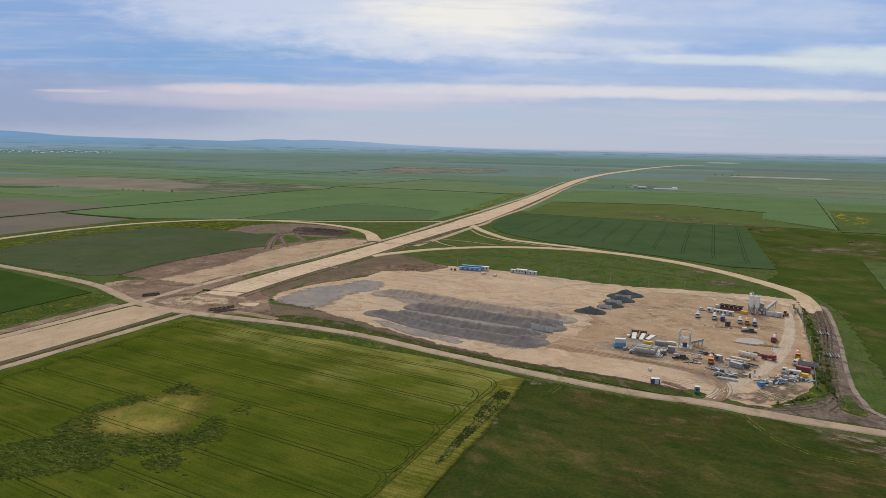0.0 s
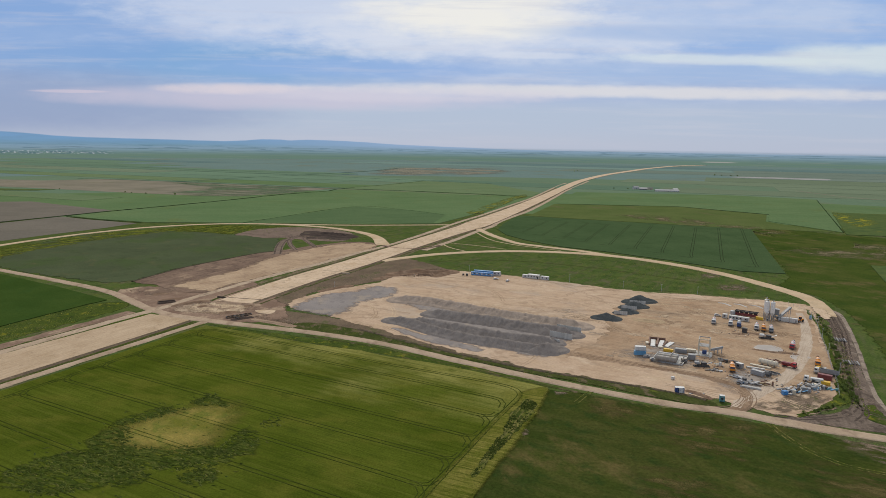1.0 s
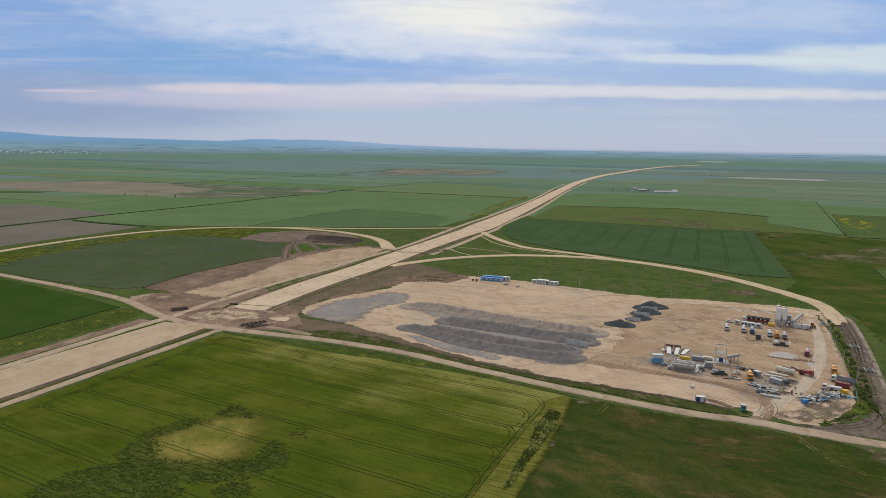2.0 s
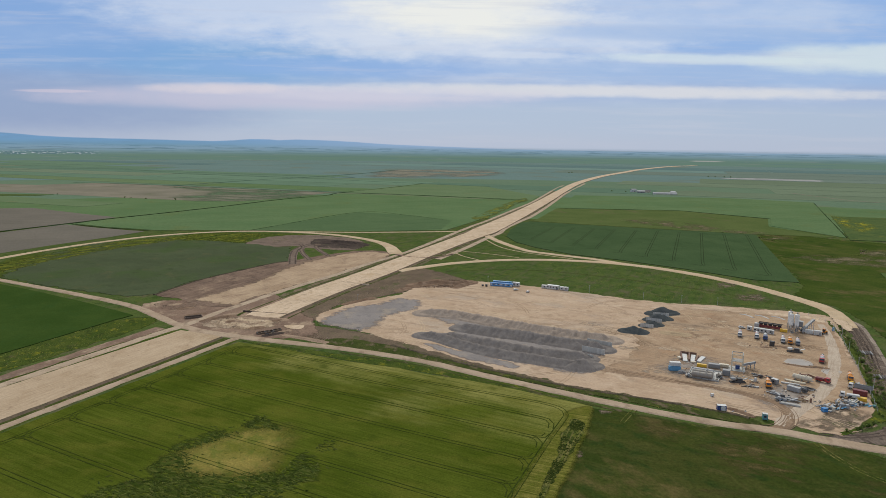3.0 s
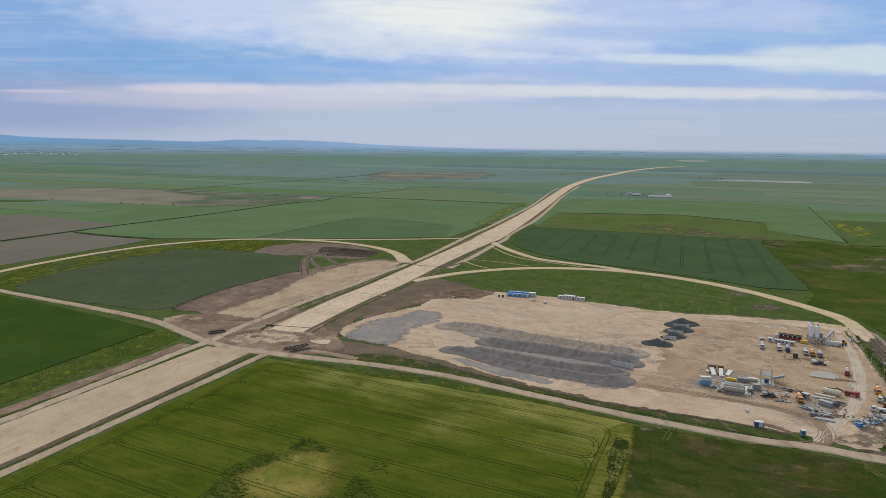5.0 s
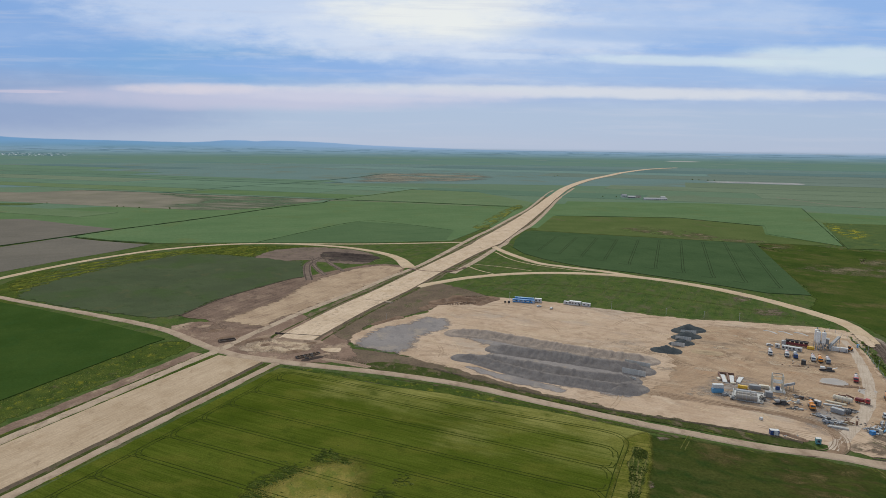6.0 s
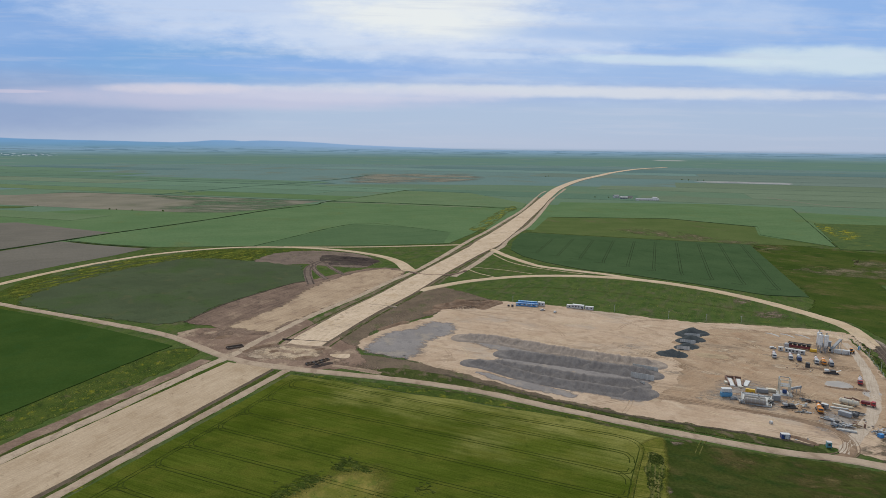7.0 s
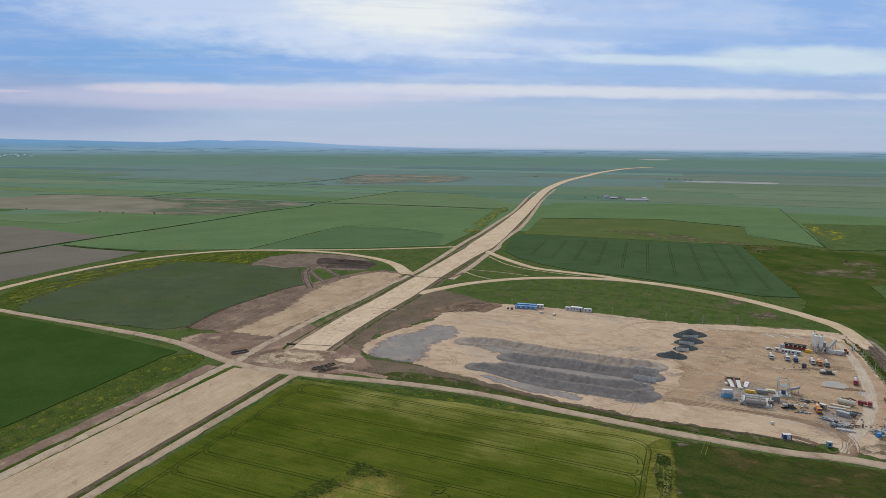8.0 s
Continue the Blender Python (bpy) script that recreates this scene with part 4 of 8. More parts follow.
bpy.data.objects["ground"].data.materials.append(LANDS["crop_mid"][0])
# middle distance: a weaker haze tint in the base colours
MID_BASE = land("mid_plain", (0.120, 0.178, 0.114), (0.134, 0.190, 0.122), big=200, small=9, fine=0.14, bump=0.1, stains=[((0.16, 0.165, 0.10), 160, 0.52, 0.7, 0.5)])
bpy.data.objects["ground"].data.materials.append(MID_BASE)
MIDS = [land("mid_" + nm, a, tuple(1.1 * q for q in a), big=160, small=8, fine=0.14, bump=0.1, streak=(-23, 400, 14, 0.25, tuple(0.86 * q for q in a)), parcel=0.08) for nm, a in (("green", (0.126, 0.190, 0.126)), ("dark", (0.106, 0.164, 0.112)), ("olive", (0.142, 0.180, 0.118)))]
# ground rings step towards the haze-tinted colours with distance
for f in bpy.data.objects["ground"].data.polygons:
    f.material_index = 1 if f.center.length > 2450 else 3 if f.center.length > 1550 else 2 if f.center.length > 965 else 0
rnd = random.Random(5)
U, V = Vector((0.92, -0.39)), Vector((0.39, 0.92))
KEEP = [MIDFIELD, BROWN_A, BROWN_B, FALLOW, RAPE, UPPER, BAND, DARKCROP, RAPE_B, TANFAR]
v = 560.0
while v < 5000:
    th = rnd.uniform(0.06, 0.13) * v + 40
    u = -5200.0 + rnd.uniform(0, 400)
    while u < 5200:
        ln = rnd.uniform(0.25, 0.65) * v + 150
        g = 5.0
        cs = [U * a + V * b for a, b in ((u + g, v + g), (u + ln - g, v + g), (u + ln - g, v + th - g), (u + g, v + th - g))]
        mid = sum(cs, Vector((0, 0))) / 4
        samples = [cs[i].lerp(cs[(i + 1) % 4], k / 4) for i in range(4) for k in range(4)] + [mid]
        u += ln
        if any(s.length > 4940 or s.y < 560 for s in samples):
            continue
        if any(inside(s, q) for s in samples for q in KEEP) or any(inside(c, [tuple(s) for s in cs]) for q in KEEP for c in q):
            continue
        if any(near_line(s, MW, 45) or near_line(s, HAUL, 30) or near_line(s, LOOP, 40) or near_line(s, LANE_W, 40) for s in samples):
            if ln > 200 and v > 900:
                # cut the parcel back on the side away from the road
                cut = None
                for k in range(1, 12):
                    f = 1 - k / 14
                    for side in (0, 1):
                        c2 = [cs[0], cs[0].lerp(cs[1], f), cs[3].lerp(cs[2], f), cs[3]] if side == 0 else [cs[1].lerp(cs[0], f), cs[1], cs[2], cs[2].lerp(cs[3], f)]
                        ss = [c2[i].lerp(c2[(i + 1) % 4], q / 6) for i in range(4) for q in range(6)]
                        if not any(near_line(s, MW, 45) or near_line(s, HAUL, 30) or near_line(s, LOOP, 40) for s in ss):
                            cut = c2
                            break
                    if cut:
                        break
                if not cut:
                    continue
                cs = cut
            else:
                continue
        right = mid.x > mid.y * 0.45
        k = rnd.random()
        if right:
            k = 0.45 + 0.5 * k
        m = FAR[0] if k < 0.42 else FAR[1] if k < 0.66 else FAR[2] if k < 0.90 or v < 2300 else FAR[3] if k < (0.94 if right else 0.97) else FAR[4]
        # nearer parcels take colours with less haze mixed in
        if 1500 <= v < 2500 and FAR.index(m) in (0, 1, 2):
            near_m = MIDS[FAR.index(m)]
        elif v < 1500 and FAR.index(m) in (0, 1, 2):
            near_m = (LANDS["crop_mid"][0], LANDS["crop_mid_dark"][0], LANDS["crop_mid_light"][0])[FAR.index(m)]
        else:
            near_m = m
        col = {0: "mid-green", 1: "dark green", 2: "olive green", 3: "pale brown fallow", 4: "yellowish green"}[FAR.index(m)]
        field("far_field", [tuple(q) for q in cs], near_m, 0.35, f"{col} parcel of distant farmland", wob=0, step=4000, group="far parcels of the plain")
    v += th

for nm, pts, w in (("motorway_margin", MW_NEAR, 60), ("motorway_margin", MW[:13], 50)):
    bm = bmesh.new()
    line = spline(pts, 4)
    prev = None
    for i, p in enumerate(line):
        d = (line[min(i + 1, len(line) - 1)] - line[max(i - 1, 0)]).normalized()
        s = Vector((d.y, -d.x, 0))
        a, b = w / 2 + 3 * fbm(p, 15, 1.0), w / 2 - 2 + 3 * fbm(p, 15, 9.0)
        cur = [bm.verts.new((*(p - s * a).xy, 0.075)), bm.verts.new((*(p + s * b).xy, 0.075))]
        if prev:
            bm.faces.new((prev[0], prev[1], cur[1], cur[0]))
        prev = cur
    tagged(finish(nm, bm, LANDS["weeds" if pts is MW_NEAR else "roadside"][0]), "stripped weedy soil margin along the motorway bed", "soil", kind="structure")
patch("yard", YARD, LANDS["tan_earth"], 0.20, "wide levelled pale earth construction yard with tyre marks", "yard", wob=2.5, fade=5)
land_pair("brown_earth", soft=(0.0, 1.0), ragged=5, grain=16, base=(0.34, 0.236, 0.152), second=(0.42, 0.300, 0.198), big=26, small=1.0, fine=0.2, bump=0.3,
          stains=[((0.25, 0.165, 0.105), 14, 0.52, 0.66, 0.7), ((0.46, 0.355, 0.25), 11, 0.52, 0.66, 0.75), ((0.36, 0.21, 0.115), 18, 0.54, 0.68, 0.5), ((0.19, 0.135, 0.095), 4, 0.58, 0.70, 0.7)],
          streak=[(-30, 24, 1.2, 0.45, (0.25, 0.17, 0.11)), (40, 18, 1.0, 0.35, (0.45, 0.345, 0.24))])
patch("brown_yard", [(150, 300), (188, 380), (222, 452), (244, 442), (211, 364), (183, 307), (166, 292), (142, 278)], LANDS["brown_earth"], 0.204, "brown trodden rim of the construction yard", "yard", wob=2, fade=8)
patch("brown_yard", [(36, 344), (70, 372), (92, 430), (120, 470), (170, 488), (232, 462), (236, 436), (206, 366), (178, 310), (162, 292), (140, 279), (114, 294), (70, 319)], LANDS["brown_earth"], 0.208, "brown trodden part of the construction yard", "yard", wob=4, fade=34)
ribbon("motorway_bed", MW_NEAR, [37, 37, 36, 33], 0.9, LANDS["near_earth"][0], "cream-coloured levelled earth bed of a motorway under construction", slope=1.6, sides=LANDS["topsoil"][0])
ribbon("motorway_bed_far", MW, MW_WIDE, 0.9, LANDS["cream_earth"][0], "cream-coloured earth bed of a motorway running to the horizon", slope=1.6, sides=LANDS["topsoil"][0], step=8)
ribbon("haul_road", HAUL, 5.5, 0.3, LANDS["haul"][0], "grey-brown dirt haul road beside the motorway bed", wob=0.8)
ribbon("service_track", SERVICE, 6, 0.3, LANDS["haul"][0], "brown service track beside the far motorway bed", wob=0.5)
ribbon("side_road", SIDE_R, 4.2, 0.3, LANDS["grey_track"][0], "narrow pale dirt road beside the wheat field", wob=0.5)
ribbon("curved_road", LOOP, [7, 7, 7, 7, 7, 7, 7, 8, 9, 11, 15], 0.4, LANDS["track"][0], "pale curved dirt road sweeping round a field", wob=0.5)
ribbon("farm_track", BEYOND, 5, 0.35, LANDS["track"][0], "straight pale farm track", wob=0.4)
ribbon("farm_track", [(-262, 1630), (-134, 1594), (7, 1527), (110, 1490)], 5, 0.62, LANDS["fallow"][0], "pale thin farm track between far fields", wob=0.6, step=20)
ribbon("farm_track", [(974, 1810), (974, 1694), (977, 1585), (1010, 1500)], 5, 0.62, LANDS["fallow"][0], "pale thin farm track on the far plain", wob=0.6, step=20)
ribbon("farm_lane", LANE_W, 6, 0.3, LANDS["grey_track"][0], "grey-brown dirt farm lane", wob=0.6)
ribbon("south_road", SOUTH, [8, 7, 6, 5.6, 5.5, 5.5, 5.5, 5.5, 5.5, 6, 7, 6, 5.5, 5.5, 5.5], 0.3, LANDS["grey_track"][0], "grey-brown dirt road along the wheat field and yard", wob=0.5)
ribbon("ramp_road", RAMP, [10, 9, 9, 9, 10, 11, 11, 11, 11, 11, 10, 8], 0.4, LANDS["track"][0], "pale earth slip road curving round the yard", wob=0.7)
ribbon("ramp_road_branch", RAMP_B, [10, 8, 8, 8, 8, 8, 8], 0.38, LANDS["track"][0], "pale earth branch of the slip road", wob=0.5)


# ---- crop detail ----
land_pair("tyre_line", base=(0.030, 0.042, 0.008), second=(0.048, 0.062, 0.012), big=9, small=0.8, fine=0.4, bump=0.8, stains=[((0.085, 0.10, 0.02), 4, 0.55, 0.7, 0.6)])
land_pair("dark_tyre_line", base=(0.030, 0.045, 0.022), second=(0.040, 0.055, 0.026), big=9, small=0.8, fine=0.3)


def strip(bm, pts, width, z, step=2.5, shake=0.12):
    line = spline(pts, step)
    prev = None
    n = len(line)
    for i, p in enumerate(line):
        d = (line[min(i + 1, n - 1)] - line[max(i - 1, 0)]).normalized()
        s = Vector((d.y, -d.x, 0)) * (width / 2 * (1 + shake * 3 * fbm(p, 3, 4.0)))
        k = Vector((0, 0, z))
        cur = [bm.verts.new(q) for q in (p - s - Vector((0, 0, 0.1)) + k, p - s * 0.6 + k, p + s * 0.6 + k, p + s - Vector((0, 0, 0.1)) + k)]
        if prev:
            for j in range(3):
                bm.faces.new((prev[j], prev[j + 1], cur[j + 1], cur[j]))
        prev = cur


def offset(pts, d):
    """The line through pts moved d metres to its right."""
    out = []
    for i, p in enumerate(pts):
        a, b = Vector(pts[max(i - 1, 0)][:2]), Vector(pts[min(i + 1, len(pts) - 1)][:2])
        t = (b - a).normalized()
        out.append((p[0] + t.y * d, p[1] - t.x * d))
    return out


def wheel_pair(name, pts, z, label, material, width=0.85, gauge=2.3):
    bm = bmesh.new()
    strip(bm, offset(pts, gauge / 2), width, z)
    strip(bm, offset(pts, -gauge / 2), width, z)
    return tagged(finish(name, bm, material), label, "tramline", "tramlines of the field", "structure")


ribbon("old_track", [(261, 450), (260, 433), (241, 391.5), (220, 350), (205, 322), (193, 299), (185, 282), (180.5, 269), (177.5, 257), (184, 244), (212, 226)], [3, 2.2, 1.6, 1.6, 1.6, 1.6, 1.6, 1.8, 2, 3, 4], 0.14, LANDS["worn_grey"][0], "pale worn track along the churned ground", wob=0.35, crown=0.02, slope=0.6)
for pts in ([(256, 433), (234.5, 387), (209, 341.5), (189, 305), (176.5, 282), (169, 265), (160, 256)], [(250, 428), (228, 380), (207, 341), (191.5, 313), (174.5, 281), (165, 268), (155, 261), (139, 258.5), (128, 262)], [(246, 420), (222, 372), (200, 332), (183, 300), (171, 276), (172, 262), (186, 246)]):
    wheel_pair("rut", pts, 0.135, "dark wheel rut in churned earth", LANDS["rut_soil"][0], width=1.1, gauge=2.2)
TL = LANDS["tyre_line"][0]
for i in range(8):
    w, e = Vector((-152.5 - 8.7 * i, 368.5 - 18.4 * i)), Vector((17.5 - 8.35 * i, 273.5 - 18.6 * i))
    d, up = (e - w).normalized(), Vector((0.405, 0.914))
    bow = Vector((0.49, 0.87)) * (0.9 * math.sin(i * 1.7 + 0.4))
    line = [tuple(w.lerp(e, k) + bow * math.sin(math.pi * k)) for k in (0.10, 0.25, 0.4, 0.5, 0.6, 0.75, 0.9)]
    # the line, turning into the one round the edge at both ends
    wheel_pair("tramline", [tuple(w + up * 8.5), tuple(w + up * 4 + d * 0.6), tuple(w + up * 0.8 + d * 3.0), tuple(w + d * 8)] + line + [tuple(e - d * 9), tuple(e - d * 3.4 - up * 0.8), tuple(e - d * 0.8 - up * 4), tuple(e - up * 9)], 0.77, "dark parallel wheel lines through the wheat", TL, width=0.5, gauge=2.1)
    for c0, a0, b0 in (((w, -up, d), (e, up, -d)) if i else ((w, -up, d),)):
        wheel_pair("tramline_fork", [tuple(c0 + a0 * 6), tuple(c0 + a0 * 2.2 + b0 * 0.7), tuple(c0 + a0 * 0.4 + b0 * 3), tuple(c0 + b0 * 7)], 0.772, "dark wheel lines turning at the wheat's edge", TL, width=0.5, gauge=1.9)
wheel_pair("tramline", [(-262, 134), (-232, 201), (-204, 259), (-187, 296), (-169.5, 334), (-160, 355), (-154.5, 371), (-149, 378.5), (-140, 376.5), (-122.6, 366.7), (-85.3, 346), (-36.6, 319.5), (-8.2, 305.6), (5.3, 299), (17, 292.5), (22.6, 287), (23.6, 280.2), (20.7, 273.3), (10.2, 252.5), (-1.2, 228.6), (-15.5, 198.1), (-22.2, 183.5), (-45, 132), (-62, 94)], 0.774, "dark wheel lines round the edge of the wheat", TL, width=0.5, gauge=2.1)
patch("field_margin", [(37.4, 287.5), (19, 239), (3, 204), (-8, 181), (-45, 96), (-57, 98), (-19, 189), (-8, 213), (3, 237), (14, 261), (22, 273), (25, 284)], LANDS["golden_wheat"], 0.735, "pale ripening strip along the wheat field's edge", "field margin", fade=3, wob=0.6)
patch("weedy_margin", [(26, 275), (30, 271), (25.4, 257.6), (18.5, 243.3), (8.0, 223.4), (2.5, 210), (-2, 206), (1.8, 217), (7.2, 230.3), (13.2, 245.9), (18.6, 260.4)], LANDS["margin"], 0.76, "pale rough weedy margin of the wheat field", "field margin", fade=4, wob=1.2)
patch("flattened_wheat", [(-136, 231), (-136, 241), (-128, 251), (-119, 261), (-108, 268), (-97, 267), (-92, 258), (-94, 246), (-96, 236), (-97, 227), (-106, 222), (-120, 222)], LANDS["flat_wheat"], 0.75, "pale yellow flattened patch in the wheat", "flattened wheat", fade=14, wob=3, spread=True)

# wind-flattened wheat: dark waves of stalks round the pale patch
# broken dark cover: shade between the bent stalks, painted as colour
land_pair("lodged_shade", soft=(0.25, 0.75), ragged=5.5, grain=4, holes=(-22, 4.5, 1.6, 0.41, 0.51), base=(0.030, 0.046, 0.008), second=(0.050, 0.070, 0.012), big=5, small=0.7, fine=0.4, bump=0.8, streak=[(-20, 5, 1.0, 0.8, (0.12, 0.13, 0.032)), (-24, 8, 0.7, 0.6, (0.034, 0.050, 0.008))])
LODGES = [([(-142, 228), (-140, 240), (-134, 244), (-126, 236), (-126, 229), (-113, 226), (-98, 228), (-90, 226), (-84, 218), (-87, 212), (-100, 209), (-112, 209), (-126, 215)], 700),
          ([(-153, 214), (-144, 222), (-132, 221), (-118, 212), (-108, 206), (-112, 199), (-120, 199), (-132, 192), (-150, 196), (-158, 204)], 800),
          ([(-139, 247), (-133, 257), (-124, 263), (-119, 258), (-127, 249), (-132, 244)], 130), ([(-118, 268), (-113, 278), (-103, 271), (-99, 262), (-106, 264), (-112, 264)], 130),
          ([(-94, 222), (-91, 231), (-87.5, 241), (-82, 239), (-79, 232), (-79, 222), (-86, 219)], 190), ([(-99, 205), (-94, 211), (-87, 210), (-85, 203), (-92, 200)], 130), ([(-84, 246), (-80, 254), (-73, 250), (-76, 241)], 45), ([(-101, 189), (-95, 194), (-90, 190), (-95, 186)], 30)]
for k, (poly, n) in enumerate(LODGES[:6]):
    patch("lodged_patch", poly, LANDS["lodged_shade"], 0.741 + 0.001 * k, "dark shade painted into gaps of wind-flattened wheat", "flattened wheat", fade=7, wob=2.5)
rnd = random.Random(11)
bm = bmesh.new()
for poly, n in LODGES:
    x0, x1, y0, y1 = min(p[0] for p in poly) - 4, max(p[0] for p in poly) + 4, min(p[1] for p in poly) - 4, max(p[1] for p in poly) + 4
    made = 0
    while made < n:
        p = (rnd.uniform(x0, x1), rnd.uniform(y0, y1))
        if (not inside(p, poly) and rnd.random() < 0.97) or fbm(p, 7, 4.5) < rnd.uniform(-0.5, 0.2):
            continue
        made += 1
        a = radians(rnd.gauss(-18, 24) + 30 * fbm(p, 16, 9.5))
        ln, wd, h = rnd.uniform(0.7, 2.8), rnd.uniform(0.3, 0.7), rnd.uniform(0.10, 0.32)
        ca, sa = math.cos(a), math.sin(a)
        bend = rnd.uniform(-0.35, 0.35)
        vs = []
        for (x, y, z) in ((-ln / 2, bend, 0), (-ln / 6, wd / 2, 0), (ln / 3, wd / 2.4, 0), (ln / 2, bend, 0), (ln / 4, -wd / 2, 0), (-ln / 4, -wd / 2.5, 0), (-ln / 5, 0.05, h), (ln / 4, -0.04, h * 0.8)):
            vs.append(bm.verts.new((p[0] + x * ca - y * sa, p[1] + x * sa + y * ca, 0.70 + z)))
        for f in ((0, 6, 1), (1, 6, 7), (1, 7, 2), (2, 7, 3), (3, 7, 4), (4, 7, 6), (4, 6, 5), (5, 6, 0)):
            bm.faces.new([vs[k] for k in f])
LODGED, ont, obs = tree_of("lodged_wheat")
gi = ont.nodes.new("ShaderNodeNewGeometry")
oramp = ont.nodes.new("ShaderNodeValToRGB")
ont.links.new(gi.outputs["Random Per Island"], oramp.inputs[0])
for i, (a, col) in enumerate(((0.0, (0.036, 0.055, 0.010)), (0.5, (0.060, 0.080, 0.014)), (0.85, (0.092, 0.108, 0.022)), (1.0, (0.16, 0.16, 0.042)))):
    e = oramp.color_ramp.elements[i] if i < 2 else oramp.color_ramp.elements.new(a)
    e.position, e.color = a, (*col, 1)
ont.links.new(oramp.outputs[0], obs.inputs["Base Color"])
obs.inputs["Roughness"].default_value, obs.inputs["Specular IOR Level"].default_value = 0.9, 0.05
tagged(finish("lodged_wheat", bm, LODGED), "dark ragged tufts of wind-flattened wheat", "wheat", kind="stuff")
for k in range(10):
    a = Vector((96 + 21.3 * k, 843 - 26 * k))
    b = a + Vector((0.38, 0.925)) * (148 + 19.5 * k)
    wheel_pair("tramline", [tuple(a + Vector((-9, 9))), tuple(a + Vector((1, 2))), tuple(a.lerp(b, 0.1)), tuple(a.lerp(b, 0.5)), tuple(b)], 0.62, "dark wheel lines through the green crop", LANDS["dark_tyre_line"][0], width=1.1, gauge=2.6)

# ditches, drains and tracks
for pts, w, h, far in (([(-601, 879), (-559, 976), (-522, 1060), (-480, 1140), (-421, 1266), (-349, 1439), (-272, 1558), (-251, 1647), (-122, 1902), (-49, 2076)], 6, 0.56, 0),
                       ([(-554, 966), (-496, 932), (-415, 899)], 3, 0.54, 0), ([(-251, 1647), (-111, 1608), (104, 1513), (180, 1462)], 5, 0.54, 0),
                       ([(-740, 1842), (-581, 2214), (-493, 2339), (-296, 2787), (-195, 3178)], 12, 0.6, 1), ([(-1012, 2581), (-493, 2339), (-49, 2076), (150, 1962)], 9, 0.6, 1),
                       ([(-1060, 1946), (-900, 1912), (-651, 1815), (-372, 1700), (-258, 1668)], 6, 0.5, 1), ([(222, 1287), (340, 1275), (451, 1261)], 3, 0.54, 0), ([(451, 1261), (505, 1195), (557, 1126)], 3, 0.54, 0), ([(541, 888), (845, 1484)], 1.8, 0.53, 0),
                       ([(-281, 914), (-160, 1172), (-74, 1132), (-2, 1056)], 3, 0.6, 0), ([(-1750, 2700), (-1500, 2960), (-1000, 2700), (-300, 2420)], 10, 0.6, 1)):
    bm = bmesh.new()
    strip(bm, pts, w, h, 8, 0.3)
    tagged(finish("ditch", bm, LANDS["hazy_ditch" if far else "ditch_green"][0]), "dark overgrown ditch between fields", "ditch", kind="structure")
for nm, pts, w, lb in (("drain", offset(MW[:10], 18.5), 1.6, "dark earth drain beside the motorway bed"),
                       ("drain", offset(MW[:10], -19), 2.2, "dark earth drain beside the motorway bed"),
                       ("drain", offset(MW_NEAR, 20.8), 1.8, "dark grassy drain beside the motorway bed"),
                       ("drain", offset(MW_NEAR, -28.5), 1.6, "dark earth drain beside the motorway bed"),
                       ("ditch", offset(SOUTH[3:9], 7), 2.0, "dark grassy roadside ditch")):
    bm = bmesh.new()
    strip(bm, pts, w, 0.17, 4, 0.3)
    tagged(finish(nm, bm, LANDS["dark_verge"][0]), lb, "ditch", kind="structure")
ribbon("bed_joint", [(-170, 464), (-154, 459), (-137, 455)], 1.0, 1.02, LANDS["dark_soil"][0], "dark cross cut in the motorway bed", slope=0.05, step=1.5, category="ditch")
for a, b in (((62, 1030), (112, 1066)), ((302, 1752), (336, 1748)), ((448, 2186), (482, 2184)), ((-112, 566), (-88, 556)), ((146, 1270), (180, 1276))):
    ribbon("bed_joint", [a, ((a[0] + b[0]) / 2, (a[1] + b[1]) / 2 + 0.6), b], 1.6, 1.02, LANDS["haul"][0], "brown cross cut in the motorway bed", slope=0.05, step=3, category="ditch")
ribbon("crossing_track", [(-72, 716), (-58, 701), (-40, 697), (-24, 703), (-10, 722)], 2.6, 1.03, LANDS["reddish_soil"][0], "brown track crossing the motorway bed", slope=0.1, wob=0.6)
bm = bmesh.new()
for pts, w in (([(-8, 740), (2, 711), (17, 688)], 1.8), ([(38.5, 836), (50, 780), (70, 744), (101, 715), (120, 700)], 1.8), ([(2, 746), (34, 727), (62, 704)], 1.2)):
    strip(bm, pts, w, 0.14)
tagged(finish("wedge_tracks", bm, LANDS["track"][0]), "thin pale tracks through the grass wedge", "track", kind="structure")
wheel_pair("grass_wheel_lines", [(-20, 622), (50, 634), (120, 606), (190, 552), (236, 500)], 0.12, "dark wheel lines through the grass strip", LANDS["dark_verge"][0], width=0.9, gauge=2.6)
ribbon("verge_track", offset(MW_NEAR, -34), 8, 0.14, LANDS["reddish_soil"][0], "reddish dirt track beside the haul road", wob=1.2)
land_pair("rut_brown", base=(0.185, 0.130, 0.090), second=(0.24, 0.170, 0.120), big=6, small=0.8, fine=0.3, bump=0.5, stains=[((0.30, 0.215, 0.145), 4, 0.52, 0.64, 0.7)])
land_pair("yard_track", base=(0.435, 0.355, 0.275), second=(0.50, 0.415, 0.325), big=10, small=0.9, fine=0.2, bump=0.3, stains=[((0.34, 0.265, 0.20), 6, 0.54, 0.68, 0.6)], streak=[(55, 18, 0.8, 0.5, (0.29, 0.215, 0.155)), (62, 22, 1.1, 0.4, (0.50, 0.41, 0.32))])
land_pair("worn_tan", base=(0.31, 0.222, 0.148), second=(0.38, 0.280, 0.188), big=12, small=0.9, fine=0.25)
